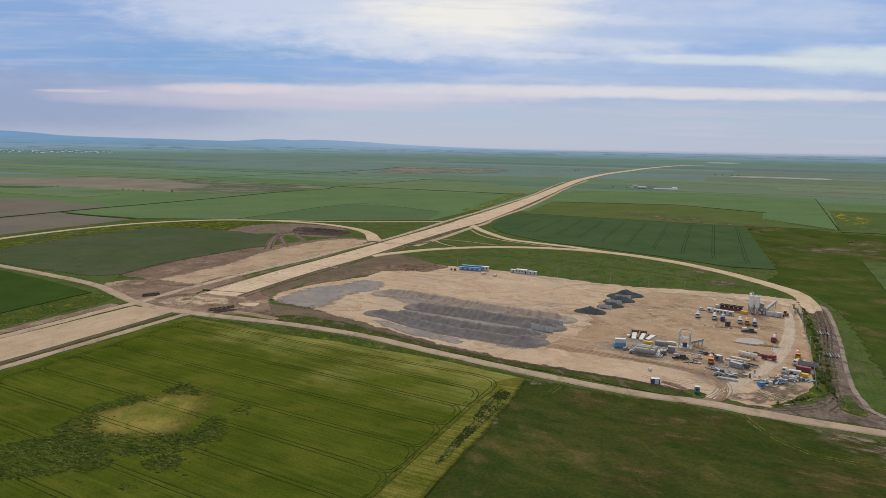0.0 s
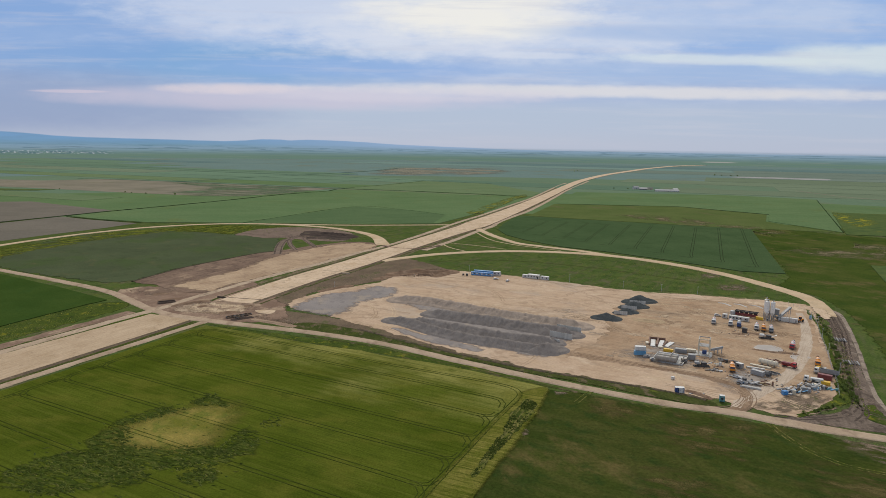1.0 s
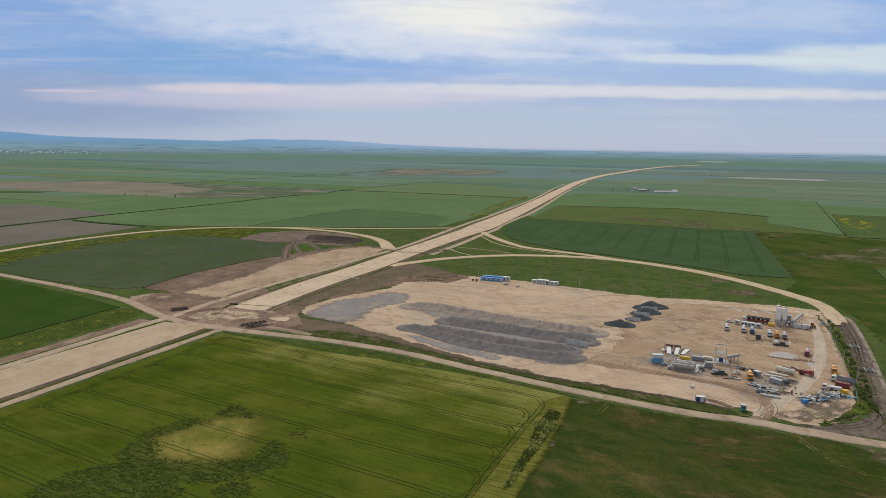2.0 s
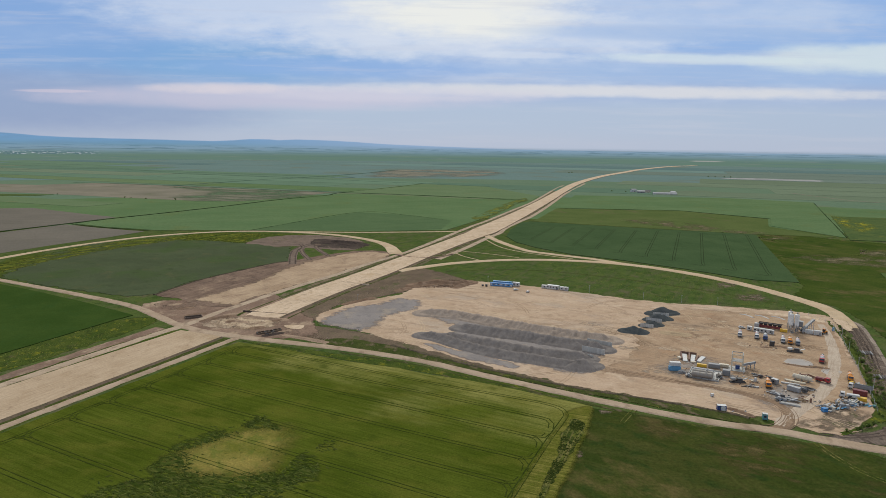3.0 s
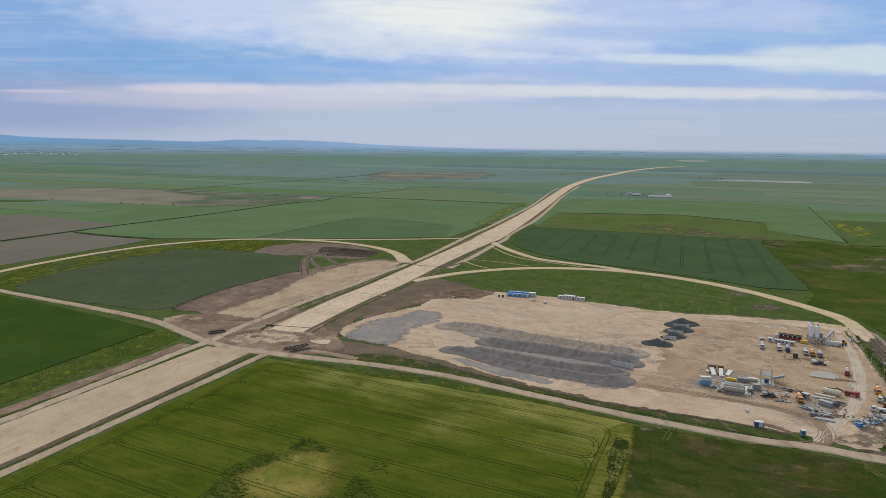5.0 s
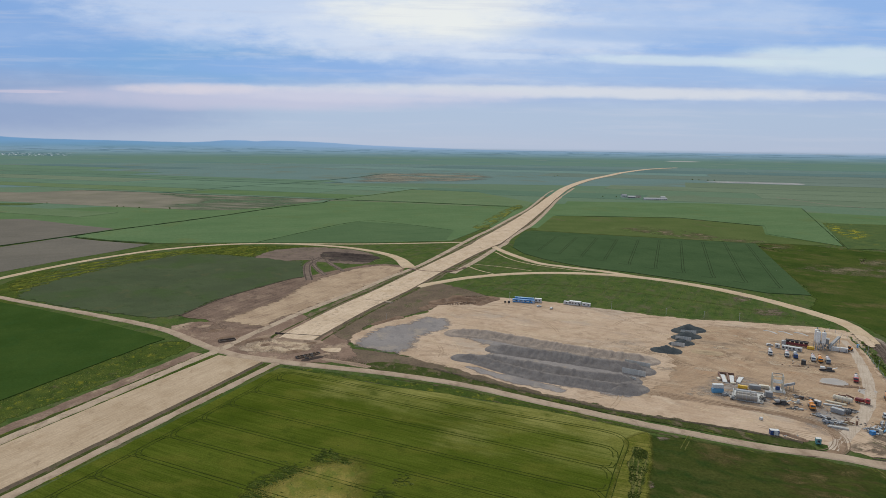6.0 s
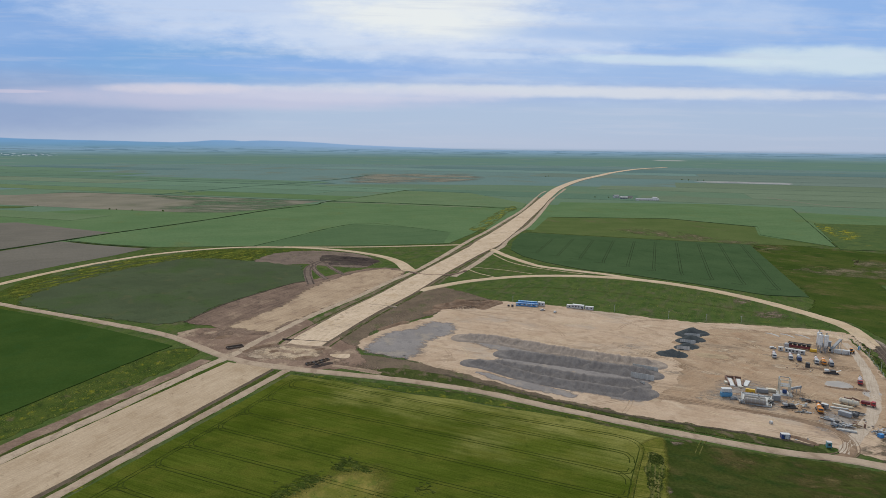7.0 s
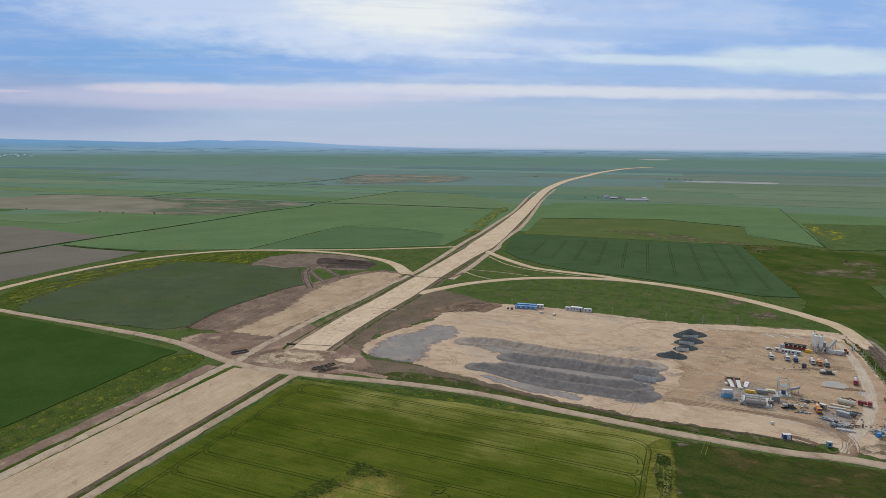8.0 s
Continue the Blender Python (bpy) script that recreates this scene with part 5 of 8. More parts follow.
land_pair("tyre_soil", base=(0.185, 0.122, 0.080), second=(0.255, 0.178, 0.12), big=9, small=0.8, fine=0.25, bump=0.5, stains=[((0.36, 0.265, 0.18), 6, 0.52, 0.66, 0.6)])
YROAD = [(116, 269), (120, 275), (127, 280.5), (142, 294), (156.5, 307.5), (172.5, 325.5), (190.5, 351), (207.5, 380), (224.5, 413.5), (234, 437)]
ribbon("yard_road", YROAD, [5, 6, 6, 6, 6, 6, 6, 6, 5, 4], 0.235, LANDS["yard_track"][0], "pale grey-brown worn earth road across the yard", wob=0.7, crown=0.02)
CURVE = [(100, 267), (112, 266.5), (121, 273), (127, 283), (128, 293), (123, 302), (113, 311), (90, 325), (62, 341), (30, 362)]
ribbon("tyre_track", CURVE[:8], [3, 4, 5, 5, 4.5, 4, 3.5, 2], 0.235, LANDS["tyre_soil"][0], "brown churned tyre track curving through the yard", wob=1.0, crown=0.02)
for k, o in enumerate((-2.6, 0.2, 2.4)):
    wheel_pair("tyre_track_line", [(x, y + 0.6 * math.sin(i * 1.3 + k)) for i, (x, y) in enumerate(offset(CURVE, o))], 0.262 + 0.003 * k, "dark wheel lines curving through the yard", LANDS[("rut_brown", "tyre_soil")[k % 2]][0], width=0.55, gauge=1.5)
wheel_pair("wheel_mark", [(47, 273), (49.5, 276.7), (54.6, 284), (58.2, 288)], 0.12, "pale wheel marks from the road into the meadow", LANDS["margin"][0], width=0.6, gauge=1.9)
wheel_pair("wheel_mark", [(121.5, 253), (122, 241.3), (124.5, 229), (131, 218), (141, 212), (150, 208), (175, 196)], 0.12, "pale wheel marks through the meadow grass", LANDS["margin"][0], width=0.7, gauge=1.9)
for pts, w in (([(-173, 655), (-182.4, 704), (-187, 745), (-183, 770), (-178, 790)], 8), ([(-160, 680), (-172, 713), (-181, 746), (-183, 768), (-190, 788)], 5), ([(-144, 704), (-156.5, 735), (-166, 761), (-170, 778)], 5)):
    ribbon("forked_track", pts, w, 0.3, LANDS["stripped_brown"][0], "brown forked track across the grass", wob=0.5, crown=0.02, slope=0.5)
    wheel_pair("track_rut", pts, 0.345, "dark rut along the forked track", LANDS["rut_soil"][0], width=w * 0.26, gauge=w * 0.7)
patch("gravel_spread", [(-111, 438), (-100, 470), (-80, 488), (-60, 508), (-44, 498), (-46, 478), (-66, 452), (-74, 430), (-82, 414), (-97, 424)], LANDS["grey_gravel"], 0.26, "flat spread of blue-grey crushed gravel", "gravel", fade=12, wob=4)
patch("gravel_spread", [(-40, 388), (-25, 380), (2, 358), (12, 346), (4, 346), (-20, 362)], LANDS["grey_gravel"], 0.26, "thin grey gravel strip beside the stockpiles", "gravel", fade=5, wob=2)
patch("gravel_spread", [(-44, 462), (-20, 448), (40, 414), (74, 396), (68, 380), (57, 354), (44, 336), (20, 348), (-6, 372), (-44, 406), (-30, 412), (-14, 420), (-28, 440)], LANDS["grey_gravel"], 0.25, "grey gravel ground under the stockpiles", "gravel", fade=8, wob=2)
patch("pale_spill", [(251, 451), (256.5, 446), (250, 427), (242, 420), (245, 436)], LANDS["cream_earth"], 0.5, "pale spilled stone on the slip road", "gravel", fade=4, wob=1)
land_pair("brown_worn", soft=(0.1, 0.9), ragged=6, grain=4, holes=(-30, 6, 2.2, 0.42, 0.62), base=(0.27, 0.185, 0.12), second=(0.34, 0.245, 0.165), big=8, small=1.0, fine=0.25, bump=0.4, stains=[((0.40, 0.30, 0.20), 6, 0.48, 0.64, 0.8)])
land_pair("grey_worn", soft=(0.1, 0.9), ragged=6, grain=4, holes=(-30, 6, 2.2, 0.42, 0.62), base=(0.30, 0.245, 0.19), second=(0.36, 0.30, 0.235), big=8, small=1.0, fine=0.22, bump=0.3, stains=[((0.40, 0.30, 0.20), 6, 0.48, 0.64, 0.8)])
land_pair("pale_worn", soft=(0.1, 0.9), ragged=6, grain=4, holes=(-30, 6, 2.2, 0.42, 0.62), base=(0.46, 0.36, 0.255), second=(0.52, 0.415, 0.30), big=8, small=1.0, fine=0.18, bump=0.3, stains=[((0.38, 0.28, 0.185), 6, 0.48, 0.64, 0.8)])
rnd = random.Random(77)
for k in range(26):
    q = Vector((rnd.uniform(70, 200), 0))
    q.y = rnd.uniform(330, 440) if q.x < 150 else rnd.uniform(380, 450)
    a, ln, wd = radians(rnd.gauss(-30, 25)), rnd.uniform(6, 16), rnd.uniform(2, 5)
    d, e = Vector((math.cos(a), math.sin(a))), Vector((-math.sin(a), math.cos(a)))
    patch("worn_earth", [tuple(q + d * ln), tuple(q + e * wd + d * ln * 0.3), tuple(q + e * wd * 0.7 - d * ln * 0.5), tuple(q - d * ln), tuple(q - e * wd - d * ln * 0.2), tuple(q - e * wd * 0.8 + d * ln * 0.5)],
          LANDS[("brown_worn", "brown_worn", "pale_worn", "grey_worn")[k % 4]], 0.215 + 0.001 * k, "worn and muddied earth of the yard", "soil", fade=8, wob=3, spread=True)
patch("worn_earth", [(84, 344), (92, 352), (112, 372), (124, 366), (140, 345), (132, 330), (112, 318), (96, 326)], LANDS["pad_gravel"], 0.23, "grey gravel pad round the asphalt plant", "gravel", fade=14, wob=4, spread=True)
patch("worn_earth", [(118, 292), (130, 310), (150, 322), (152, 300), (136, 286)], LANDS["pad_gravel"], 0.232, "grey gravel pad under stored steel", "gravel", fade=12, wob=3, spread=True)


# ---- materials of things ----
def paint(name, colour, rough=0.5, metal=0.0, dirt=0.35, dirt_colour=(0.22, 0.17, 0.12), scale=1.2, var=0.0):
    m, nt, bs = tree_of(name)
    obj = tex_map(nt)
    n = tex_noise(nt, obj, scale, 6, 0.65)
    col = tex_mix(nt, tex_math(nt, "MULTIPLY", tex_step(nt, n, 0.45, 0.75), dirt), colour, dirt_colour)
    n2 = tex_noise(nt, obj, scale * 9, 3, 0.6)
    col = tex_mix(nt, 1.0, col, tex_mix(nt, n2, (0.86,) * 3, (1.1,) * 3), "MULTIPLY")
    if var:
        oi = nt.nodes.new("ShaderNodeObjectInfo")
        col = tex_mix(nt, 1.0, col, tex_mix(nt, oi.outputs["Random"], (1 - var,) * 3, (1 + var,) * 3), "MULTIPLY")
    nt.links.new(col, bs.inputs["Base Color"])
    bs.inputs["Roughness"].default_value, bs.inputs["Metallic"].default_value = rough, metal
    return m


WHITE = paint("white_paint", (0.58, 0.58, 0.56), 0.5, dirt=0.45)
CREAM = paint("cream_paint", (0.62, 0.55, 0.42), 0.5)
BLUE = paint("blue_paint", (0.045, 0.22, 0.50), 0.45, dirt=0.2)
SKYBLUE = paint("light_blue_paint", (0.12, 0.32, 0.52), 0.45)
NAVY = paint("navy_paint", (0.025, 0.06, 0.20), 0.45, dirt=0.2)
ORANGE = paint("orange_paint", (0.66, 0.24, 0.02), 0.45, dirt=0.25)
SILO = paint("silo_white", (0.78, 0.77, 0.74), 0.45, dirt=0.3)
YELLOW = paint("yellow_paint", (0.68, 0.42, 0.03), 0.5, dirt=0.25)
RED = paint("red_paint", (0.38, 0.025, 0.03), 0.45, dirt=0.3)
MAROON = paint("maroon_paint", (0.17, 0.03, 0.035), 0.55, dirt=0.3)
GREYP = paint("grey_paint", (0.25, 0.255, 0.26), 0.55)
DARK = paint("dark_steel", (0.05, 0.05, 0.052), 0.6, dirt=0.4)
STEEL = paint("galvanised_steel", (0.36, 0.365, 0.37), 0.55, 0.2, dirt=0.4)
TANKS = paint("weathered_tank_steel", (0.28, 0.25, 0.215), 0.6, 0.1, dirt=0.5)
RUST = paint("rusty_steel", (0.20, 0.115, 0.08), 0.85, dirt=0.6, dirt_colour=(0.12, 0.06, 0.035))
RUBBER = paint("tyre_rubber", (0.022, 0.022, 0.022), 0.85, dirt=0.5)
CONC = paint("concrete", (0.50, 0.49, 0.46), 0.9, dirt=0.4, dirt_colour=(0.36, 0.33, 0.28), var=0.10)
TEAL = paint("green_paint", (0.10, 0.28, 0.30), 0.5)
FORM = paint("stained_formwork", (0.11, 0.075, 0.055), 0.85, dirt=0.5)
WOOD = paint("bare_timber", (0.36, 0.26, 0.15), 0.85, dirt=0.4)
GLASS, gnt, gbs = tree_of("window_glass")
gbs.inputs["Base Color"].default_value = (0.035, 0.045, 0.06, 1)
gbs.inputs["Roughness"].default_value = 0.08
PUDDLE, pnt, pbs = tree_of("muddy_water")
pobj = tex_map(pnt)
pnt.links.new(tex_mix(pnt, tex_step(pnt, tex_noise(pnt, pobj, 0.15, 5), 0.35, 0.65), (0.36, 0.31, 0.25), (0.29, 0.25, 0.21)), pbs.inputs["Base Color"])
pbs.inputs["Roughness"].default_value = 0.4
# matt pale ground of the dry bare strip on the far plain
PALE_STRIP, lnt, lbs = tree_of("pale_dry_ground")
lobj = tex_map(lnt)
lnt.links.new(tex_mix(lnt, tex_step(lnt, tex_noise(lnt, lobj, 0.012, 5), 0.35, 0.65), (0.19, 0.19, 0.185), (0.33, 0.325, 0.305)), lbs.inputs["Base Color"])
lbs.inputs["Roughness"].default_value, lbs.inputs["Specular IOR Level"].default_value = 0.9, 0.1


def heap_material(name, a, b, big=5.0):
    return land(name, a, b, big=big, small=0.7, fine=0.22, bump=0.6, stains=[(tuple(0.72 * q for q in a), 3.5, 0.5, 0.7, 0.5)])


H_BROWN = heap_material("brown_grey_gravel", (0.28, 0.228, 0.185), (0.355, 0.292, 0.238))
H_GREY = heap_material("grey_crushed_stone", (0.165, 0.147, 0.136), (0.215, 0.193, 0.178))
H_DARK = heap_material("dark_crushed_stone", (0.060, 0.068, 0.070), (0.085, 0.092, 0.092))
H_SOIL = heap_material("brown_soil_clods", (0.165, 0.108, 0.073), (0.25, 0.175, 0.122))
CLOD = heap_material("earth_clods", (0.26, 0.185, 0.13), (0.38, 0.28, 0.195))
H_BLACK = heap_material("black_soil", (0.055, 0.043, 0.038), (0.085, 0.066, 0.055))


# ---- shapes ----
def box(bm, c, s, rz=0.0, ry=0.0, bevel=0.0):
    m = Matrix.LocRotScale(c, Euler((0, ry, rz)), s)
    r = bmesh.ops.create_cube(bm, size=1.0, matrix=m)
    if bevel:
        es = list({e for v in r["verts"] for e in v.link_edges})
        bmesh.ops.bevel(bm, geom=es, offset=bevel, segments=1, affect="EDGES")
    return bm


def rod(bm, a, b, r, seg=8, r2=None):
    a, b = Vector(a), Vector(b)
    d = b - a
    m = Matrix.Translation((a + b) / 2) @ d.to_track_quat("Z", "Y").to_matrix().to_4x4()
    bmesh.ops.create_cone(bm, cap_ends=True, segments=seg, radius1=r, radius2=r if r2 is None else r2, depth=d.length, matrix=m)
    return bm


def B(*boxes, bevel=0.0):
    bm = bmesh.new()
    for q in boxes:
        box(bm, *q, bevel=bevel)
    return bm


def R(*rods):
    bm = bmesh.new()
    for q in rods:
        rod(bm, *q)
    return bm


def thing(name, x, y, turn, label, category, group="", z=0.2):
    e = new(name)
    e.matrix_world = pose(x, y, z, 0, 0, turn)
    e.empty_display_size = 0.5
    return tagged(e, label, category, group)


# ---- stockpiles ----
def ridge(name, pts, half, height, material, label, seed, cell=0.7, cones=5.2):
    """A long tipped stockpile: a row of merging cones along a line, on a fine height field with its true slopes."""
    line = spline(pts, 1.5)
    rs = random.Random(seed)
    tips = []
    acc = 0.0
    for a, b in zip(line, line[1:]):
        acc += (b - a).length
        if acc > cones * rs.uniform(0.7, 1.2):
            acc = 0
            d = (b - a).normalized()
            s = rs.choice((-1, 1))
            k = s * half * rs.uniform(0.2, 0.5)
            tips.append((b.x - d.y * k, b.y + d.x * k, height * rs.uniform(0.55, 0.85)))
    x0, x1 = min(p.x for p in line) - half - 3, max(p.x for p in line) + half + 3
    y0, y1 = min(p.y for p in line) - half - 3, max(p.y for p in line) + half + 3
    nx, ny = int((x1 - x0) / cell) + 1, int((y1 - y0) / cell) + 1
    X, Y = np.meshgrid(np.linspace(x0, x1, nx), np.linspace(y0, y1, ny), indexing="ij")
    L = np.array([(p.x, p.y) for p in line])
    dist, along = np.full(X.shape, 1e9), np.zeros(X.shape)
    run = 0.0
    for p, q in zip(L, L[1:]):
        d = q - p
        t = np.clip(((X - p[0]) * d[0] + (Y - p[1]) * d[1]) / (d @ d), 0, 1)
        r = np.hypot(X - p[0] - t * d[0], Y - p[1] - t * d[1])
        along = np.where(r < dist, run + t * np.hypot(*d), along)
        dist = np.minimum(dist, r)
        run += np.hypot(*d)
    side = np.sign((X - L[0, 0]) * (L[-1, 1] - L[0, 1]) - (Y - L[0, 1]) * (L[-1, 0] - L[0, 0]))
    table = [noise.fractal(Vector((k * 0.5 / 3.2, seed * 1.7, 0.0)), 0.7, 2.1, 3) for k in range(int(run * 2) + 4)]
    other = [noise.fractal(Vector((k * 0.5 / 2.6, seed * 1.7 + 9, 4.0)), 0.7, 2.1, 3) for k in range(int(run * 2) + 4)]
    steps = np.arange(len(table)) * 0.5
    crest = height * (0.94 + 0.16 * np.interp(along, steps, table)) * np.clip(0.55 + np.minimum(along, run - along) / 9.0, 0.55, 1.0)
    gully = np.interp(along + 1.3 * side, steps, other) * np.clip(dist / 3.0, 0, 1) * 0.55
    Z = np.maximum(crest - np.maximum(dist - 0.8, 0) * 0.55 + gully, np.minimum(0.22 * height, (half - dist) * 0.62))
    for tx, ty, th in tips:
        Z = np.maximum(Z, th - np.hypot(X - tx, Y - ty) * 0.58)
    bm = bmesh.new()
    vs = {}
    for i in range(nx):
        for j in range(ny):
            if Z[i, j] > -0.9:
                k = 0.10 * fbm((X[i, j], Y[i, j]), 4.5, seed) + 0.05 * fbm((X[i, j], Y[i, j]), 1.3, seed + 3)
                vs[i, j] = bm.verts.new((X[i, j], Y[i, j], 0.2 + max(-0.12, Z[i, j] + k * min(1, max(0, Z[i, j] + 0.6)))))
    for i in range(nx - 1):
        for j in range(ny - 1):
            q = [(i, j), (i + 1, j), (i + 1, j + 1), (i, j + 1)]
            if all(k in vs for k in q):
                bm.faces.new([vs[k] for k in q])
    return tagged(finish(name, bm, material, smooth=True), label, "stockpile", "stockpiles of the yard")


ridge("gravel_stockpile", [(-40, 461), (-18, 454), (6, 437), (30, 420), (56, 405), (75, 396)], 9.5, 4.2, H_BROWN, "long brown-grey gravel stockpile on the yard", 1)
ridge("gravel_stockpile", [(-16, 422), (4, 411), (26, 400), (44, 389), (58, 382), (66, 377)], 8.5, 4.3, H_GREY, "long dark grey crushed stone stockpile on the yard", 2)
ridge("gravel_stockpile", [(-27, 402), (-14, 393), (7, 380), (24, 369), (40, 363), (52, 360)], 8, 4.2, H_GREY, "middle grey crushed stone stockpile on the yard", 3)
ridge("gravel_stockpile", [(-41, 405), (-31, 399), (-14, 381), (7, 365), (23, 357), (38, 349), (44, 347)], 7.5, 3.6, H_GREY, "grey crushed stone stockpile beside the yard's edge", 4)
ridge("gravel_stockpile", [(40, 349), (46, 346), (51, 348)], 8.5, 4.4, H_GREY, "rounded grey crushed stone heap", 5, cones=3)
ridge("dark_stockpile", [(127, 463), (133, 465), (139, 466)], 7.6, 4.8, H_DARK, "dark green-grey stone heap behind a block wall", 6, cones=4)
ridge("dark_stockpile", [(119, 446), (124, 448), (129, 449)], 6.6, 4.2, H_DARK, "dark green-grey stone heap between block walls", 7, cones=4)
ridge("dark_stockpile", [(110, 431), (114, 432), (118, 433)], 5.4, 3.2, H_DARK, "small dark stone heap behind a block wall", 8, cones=3)
ridge("dark_stockpile", [(93, 418), (97, 417), (101, 416)], 6.2, 4.0, H_DARK, "dark green-grey stone heap in the open yard", 9, cones=4)
ridge("soil_heap", [(-48, 556), (-30, 566), (-14, 562), (-2, 570)], 9, 3.0, H_SOIL, "brown clodded soil heap at the yard's edge", 10, cones=3)
ridge("soil_heap", [(-156, 806), (-134, 800), (-122, 788)], 14, 3.0, H_BLACK, "black topsoil heap inside the curved road", 12, cones=6)
ridge("soil_heap", [(-62, 536), (-55, 545)], 4, 1.3, H_SOIL, "small brown soil heap", 13, cones=3)
ridge("soil_heap", [(-100, 488), (-82, 508)], 3, 0.9, H_SOIL, "low earth bank beside the yard", 14, cones=4)
for k, (hx, hy, hw, hh) in enumerate(((-170, 437, 3.0, 0.9), (-161, 447, 2.6, 0.8), (-150, 421, 3.2, 1.0), (-177, 456, 2.4, 0.7), (-140, 440, 2.6, 0.8), (-130, 414, 2.2, 0.7), (-214, 472, 3.0, 0.8), (-226, 484, 2.6, 0.7), (-186, 446, 2.2, 0.6))):
    ridge("earth_heap", [(hx - 2, hy - 1), (hx + 2, hy + 1.5)], hw, hh, (H_SOIL, CLOD)[k % 2], "small tipped earth heap at the road junction", 60 + k, cell=0.6, cones=1.6)
pit = thing("culvert_pit", -199.5, 446.5, 28, "dark open concrete culvert pit at the junction", "culvert", z=0.12)
part("floor", B(((0, 0, 0.08), (10.5, 4.4, 0.12))), DARK, pit)
for q in (-1, 1):
    part("side_wall", B(((0, q * 2.3, 0.55), (11, 0.3, 1.1))), FORM, pit)
    part("end_wall", B(((q * 5.4, 0, 0.55), (0.3, 4.3, 1.1))), FORM, pit)
ridge("rubble_heap", [(-206, 452), (-196, 457)], 2.2, 0.8, H_SOIL, "dark rubble heap at the road junction", 15, cones=3)
ridge("rubble_heap", [(-140, 404), (-132, 410)], 2.4, 0.8, H_BLACK, "dark rubble heap beside the road", 16, cones=2.5)
ridge("sand_heap", [(118, 414), (128, 410)], 5, 1.1, heap_material("yellow_sand", (0.36, 0.27, 0.17), (0.42, 0.32, 0.21)), "low tan sand heap on the yard", 17, cones=3)
ridge("sand_heap", [(128, 438), (150, 428)], 5, 0.9, heap_material("brown_sand", (0.30, 0.22, 0.15), (0.38, 0.28, 0.19)), "low brown sand heap on the yard", 18, cones=4)
patch("pale_slab", [(-133, 428), (-120, 428), (-121, 419), (-130, 421)], LANDS["cream_earth"], 0.3, "pale stony slab beside the motorway bed", "gravel", wob=0.6, fade=1.5, step=1.5)
patch("rubble_ground", [(-188, 435), (-176, 449), (-152, 460), (-136, 448), (-138, 424), (-152, 414), (-169, 420)], LANDS["broken_earth"], 0.24, "broken pale earth before the motorway bed", "soil", wob=3, fade=8, spread=True)
ridge("earth_heap", [(-166, 452), (-152, 445), (-137, 442)], 3.4, 1.1, CLOD, "tipped pale earth at the end of the motorway bed", 70, cell=0.6, cones=2.2)
ridge("earth_heap", [(-172, 440), (-160, 434)], 2.6, 0.8, CLOD, "low tipped pale earth before the motorway bed", 71, cell=0.6, cones=1.8)
patch("rubble_ground", [(-190, 428), (-182, 445), (-164, 438), (-160, 424), (-170, 419)], LANDS["haul"], 0.2, "pale rubble ground before the motorway bed", "soil", wob=3, fade=8, spread=True)
ridge("soil_heap", [(-38, 560), (-30, 578)], 6, 2.0, H_SOIL, "brown clodded soil heap beside others", 43, cones=2.4)
ridge("soil_heap", [(-14, 550), (2, 572)], 5, 1.8, H_SOIL, "lumpy brown soil heap near the office", 44, cones=2.4)
patch("pale_spill", [(214, 470), (240, 457), (242, 441), (237, 442), (232, 451), (214, 463)], LANDS["cream_earth"], 0.24, "pale stone spill along the yard's edge", "gravel", fade=3, wob=1)
patch("worn_earth", [(118, 270), (134, 277), (156, 291), (168, 284), (152, 270), (132, 262)], LANDS["topsoil_soft"], 0.225, "brown weedy earth at the yard's corner", "soil", fade=4, wob=2, spread=True)


def block_wall(x0, y0, x1, y1, h, label):
    d = Vector((x1 - x0, y1 - y0))
    w = thing("block_wall", (x0 + x1) / 2, (y0 + y1) / 2, math.degrees(math.atan2(d.y, d.x)), label, "wall", "block walls between stockpiles")
    n = max(4, round(d.length / 1.2))
    s = d.length / n
    me = None
    for i in range(n):
        if me is None:
            q = part("panel", B(((0, 0, h / 2), (s - 0.08, 0.18, h)), ((0, 0.7, 0.09), (s - 0.08, 1.4, 0.18)), ((0, 0.22, h * 0.45), (0.2, 0.35, h * 0.8))), CONC, w)
            me = q.data
        else:
            q = new("panel", me)
            q.parent = w
        q.location = (-d.length / 2 + (i + 0.5) * s, 0, 0)
    return w


block_wall(53, 375, 64.5, 367, 3.3, "pale precast concrete wall between grey stockpiles")
block_wall(46, 365, 56, 359.5, 2.4, "low precast concrete wall beside a grey stockpile")
block_wall(60, 391, 73, 382, 3.0, "precast concrete wall beside the brown stockpile")
block_wall(124, 458, 134.5, 455, 2.7, "precast concrete wall before a dark heap")
block_wall(114, 443, 123.5, 438.5, 2.7, "precast concrete wall between dark heaps")
block_wall(105, 428, 113, 425, 2.6, "precast concrete wall beside a dark heap")


# ---- vehicles ----
def wheel_set(t, axles, track, r, w=0.32):
    me = None
    for x in axles:
        for s in (-1, 1):
            if me is None:
                bm = R(((0, -w / 2, 0), (0, w / 2, 0), r, 12))
                q = part("wheel", bm, RUBBER, t)
                rim = part("rim", R(((0, -w / 2 - 0.02, 0), (0, w / 2 + 0.02, 0), r * 0.5, 8)), STEEL, q)
                me, rme = q.data, rim.data
            else:
                q = new("wheel", me)
                q.parent = t
                k = new("rim", rme)
                k.parent = q
            q.location = (x, s * track / 2, r)


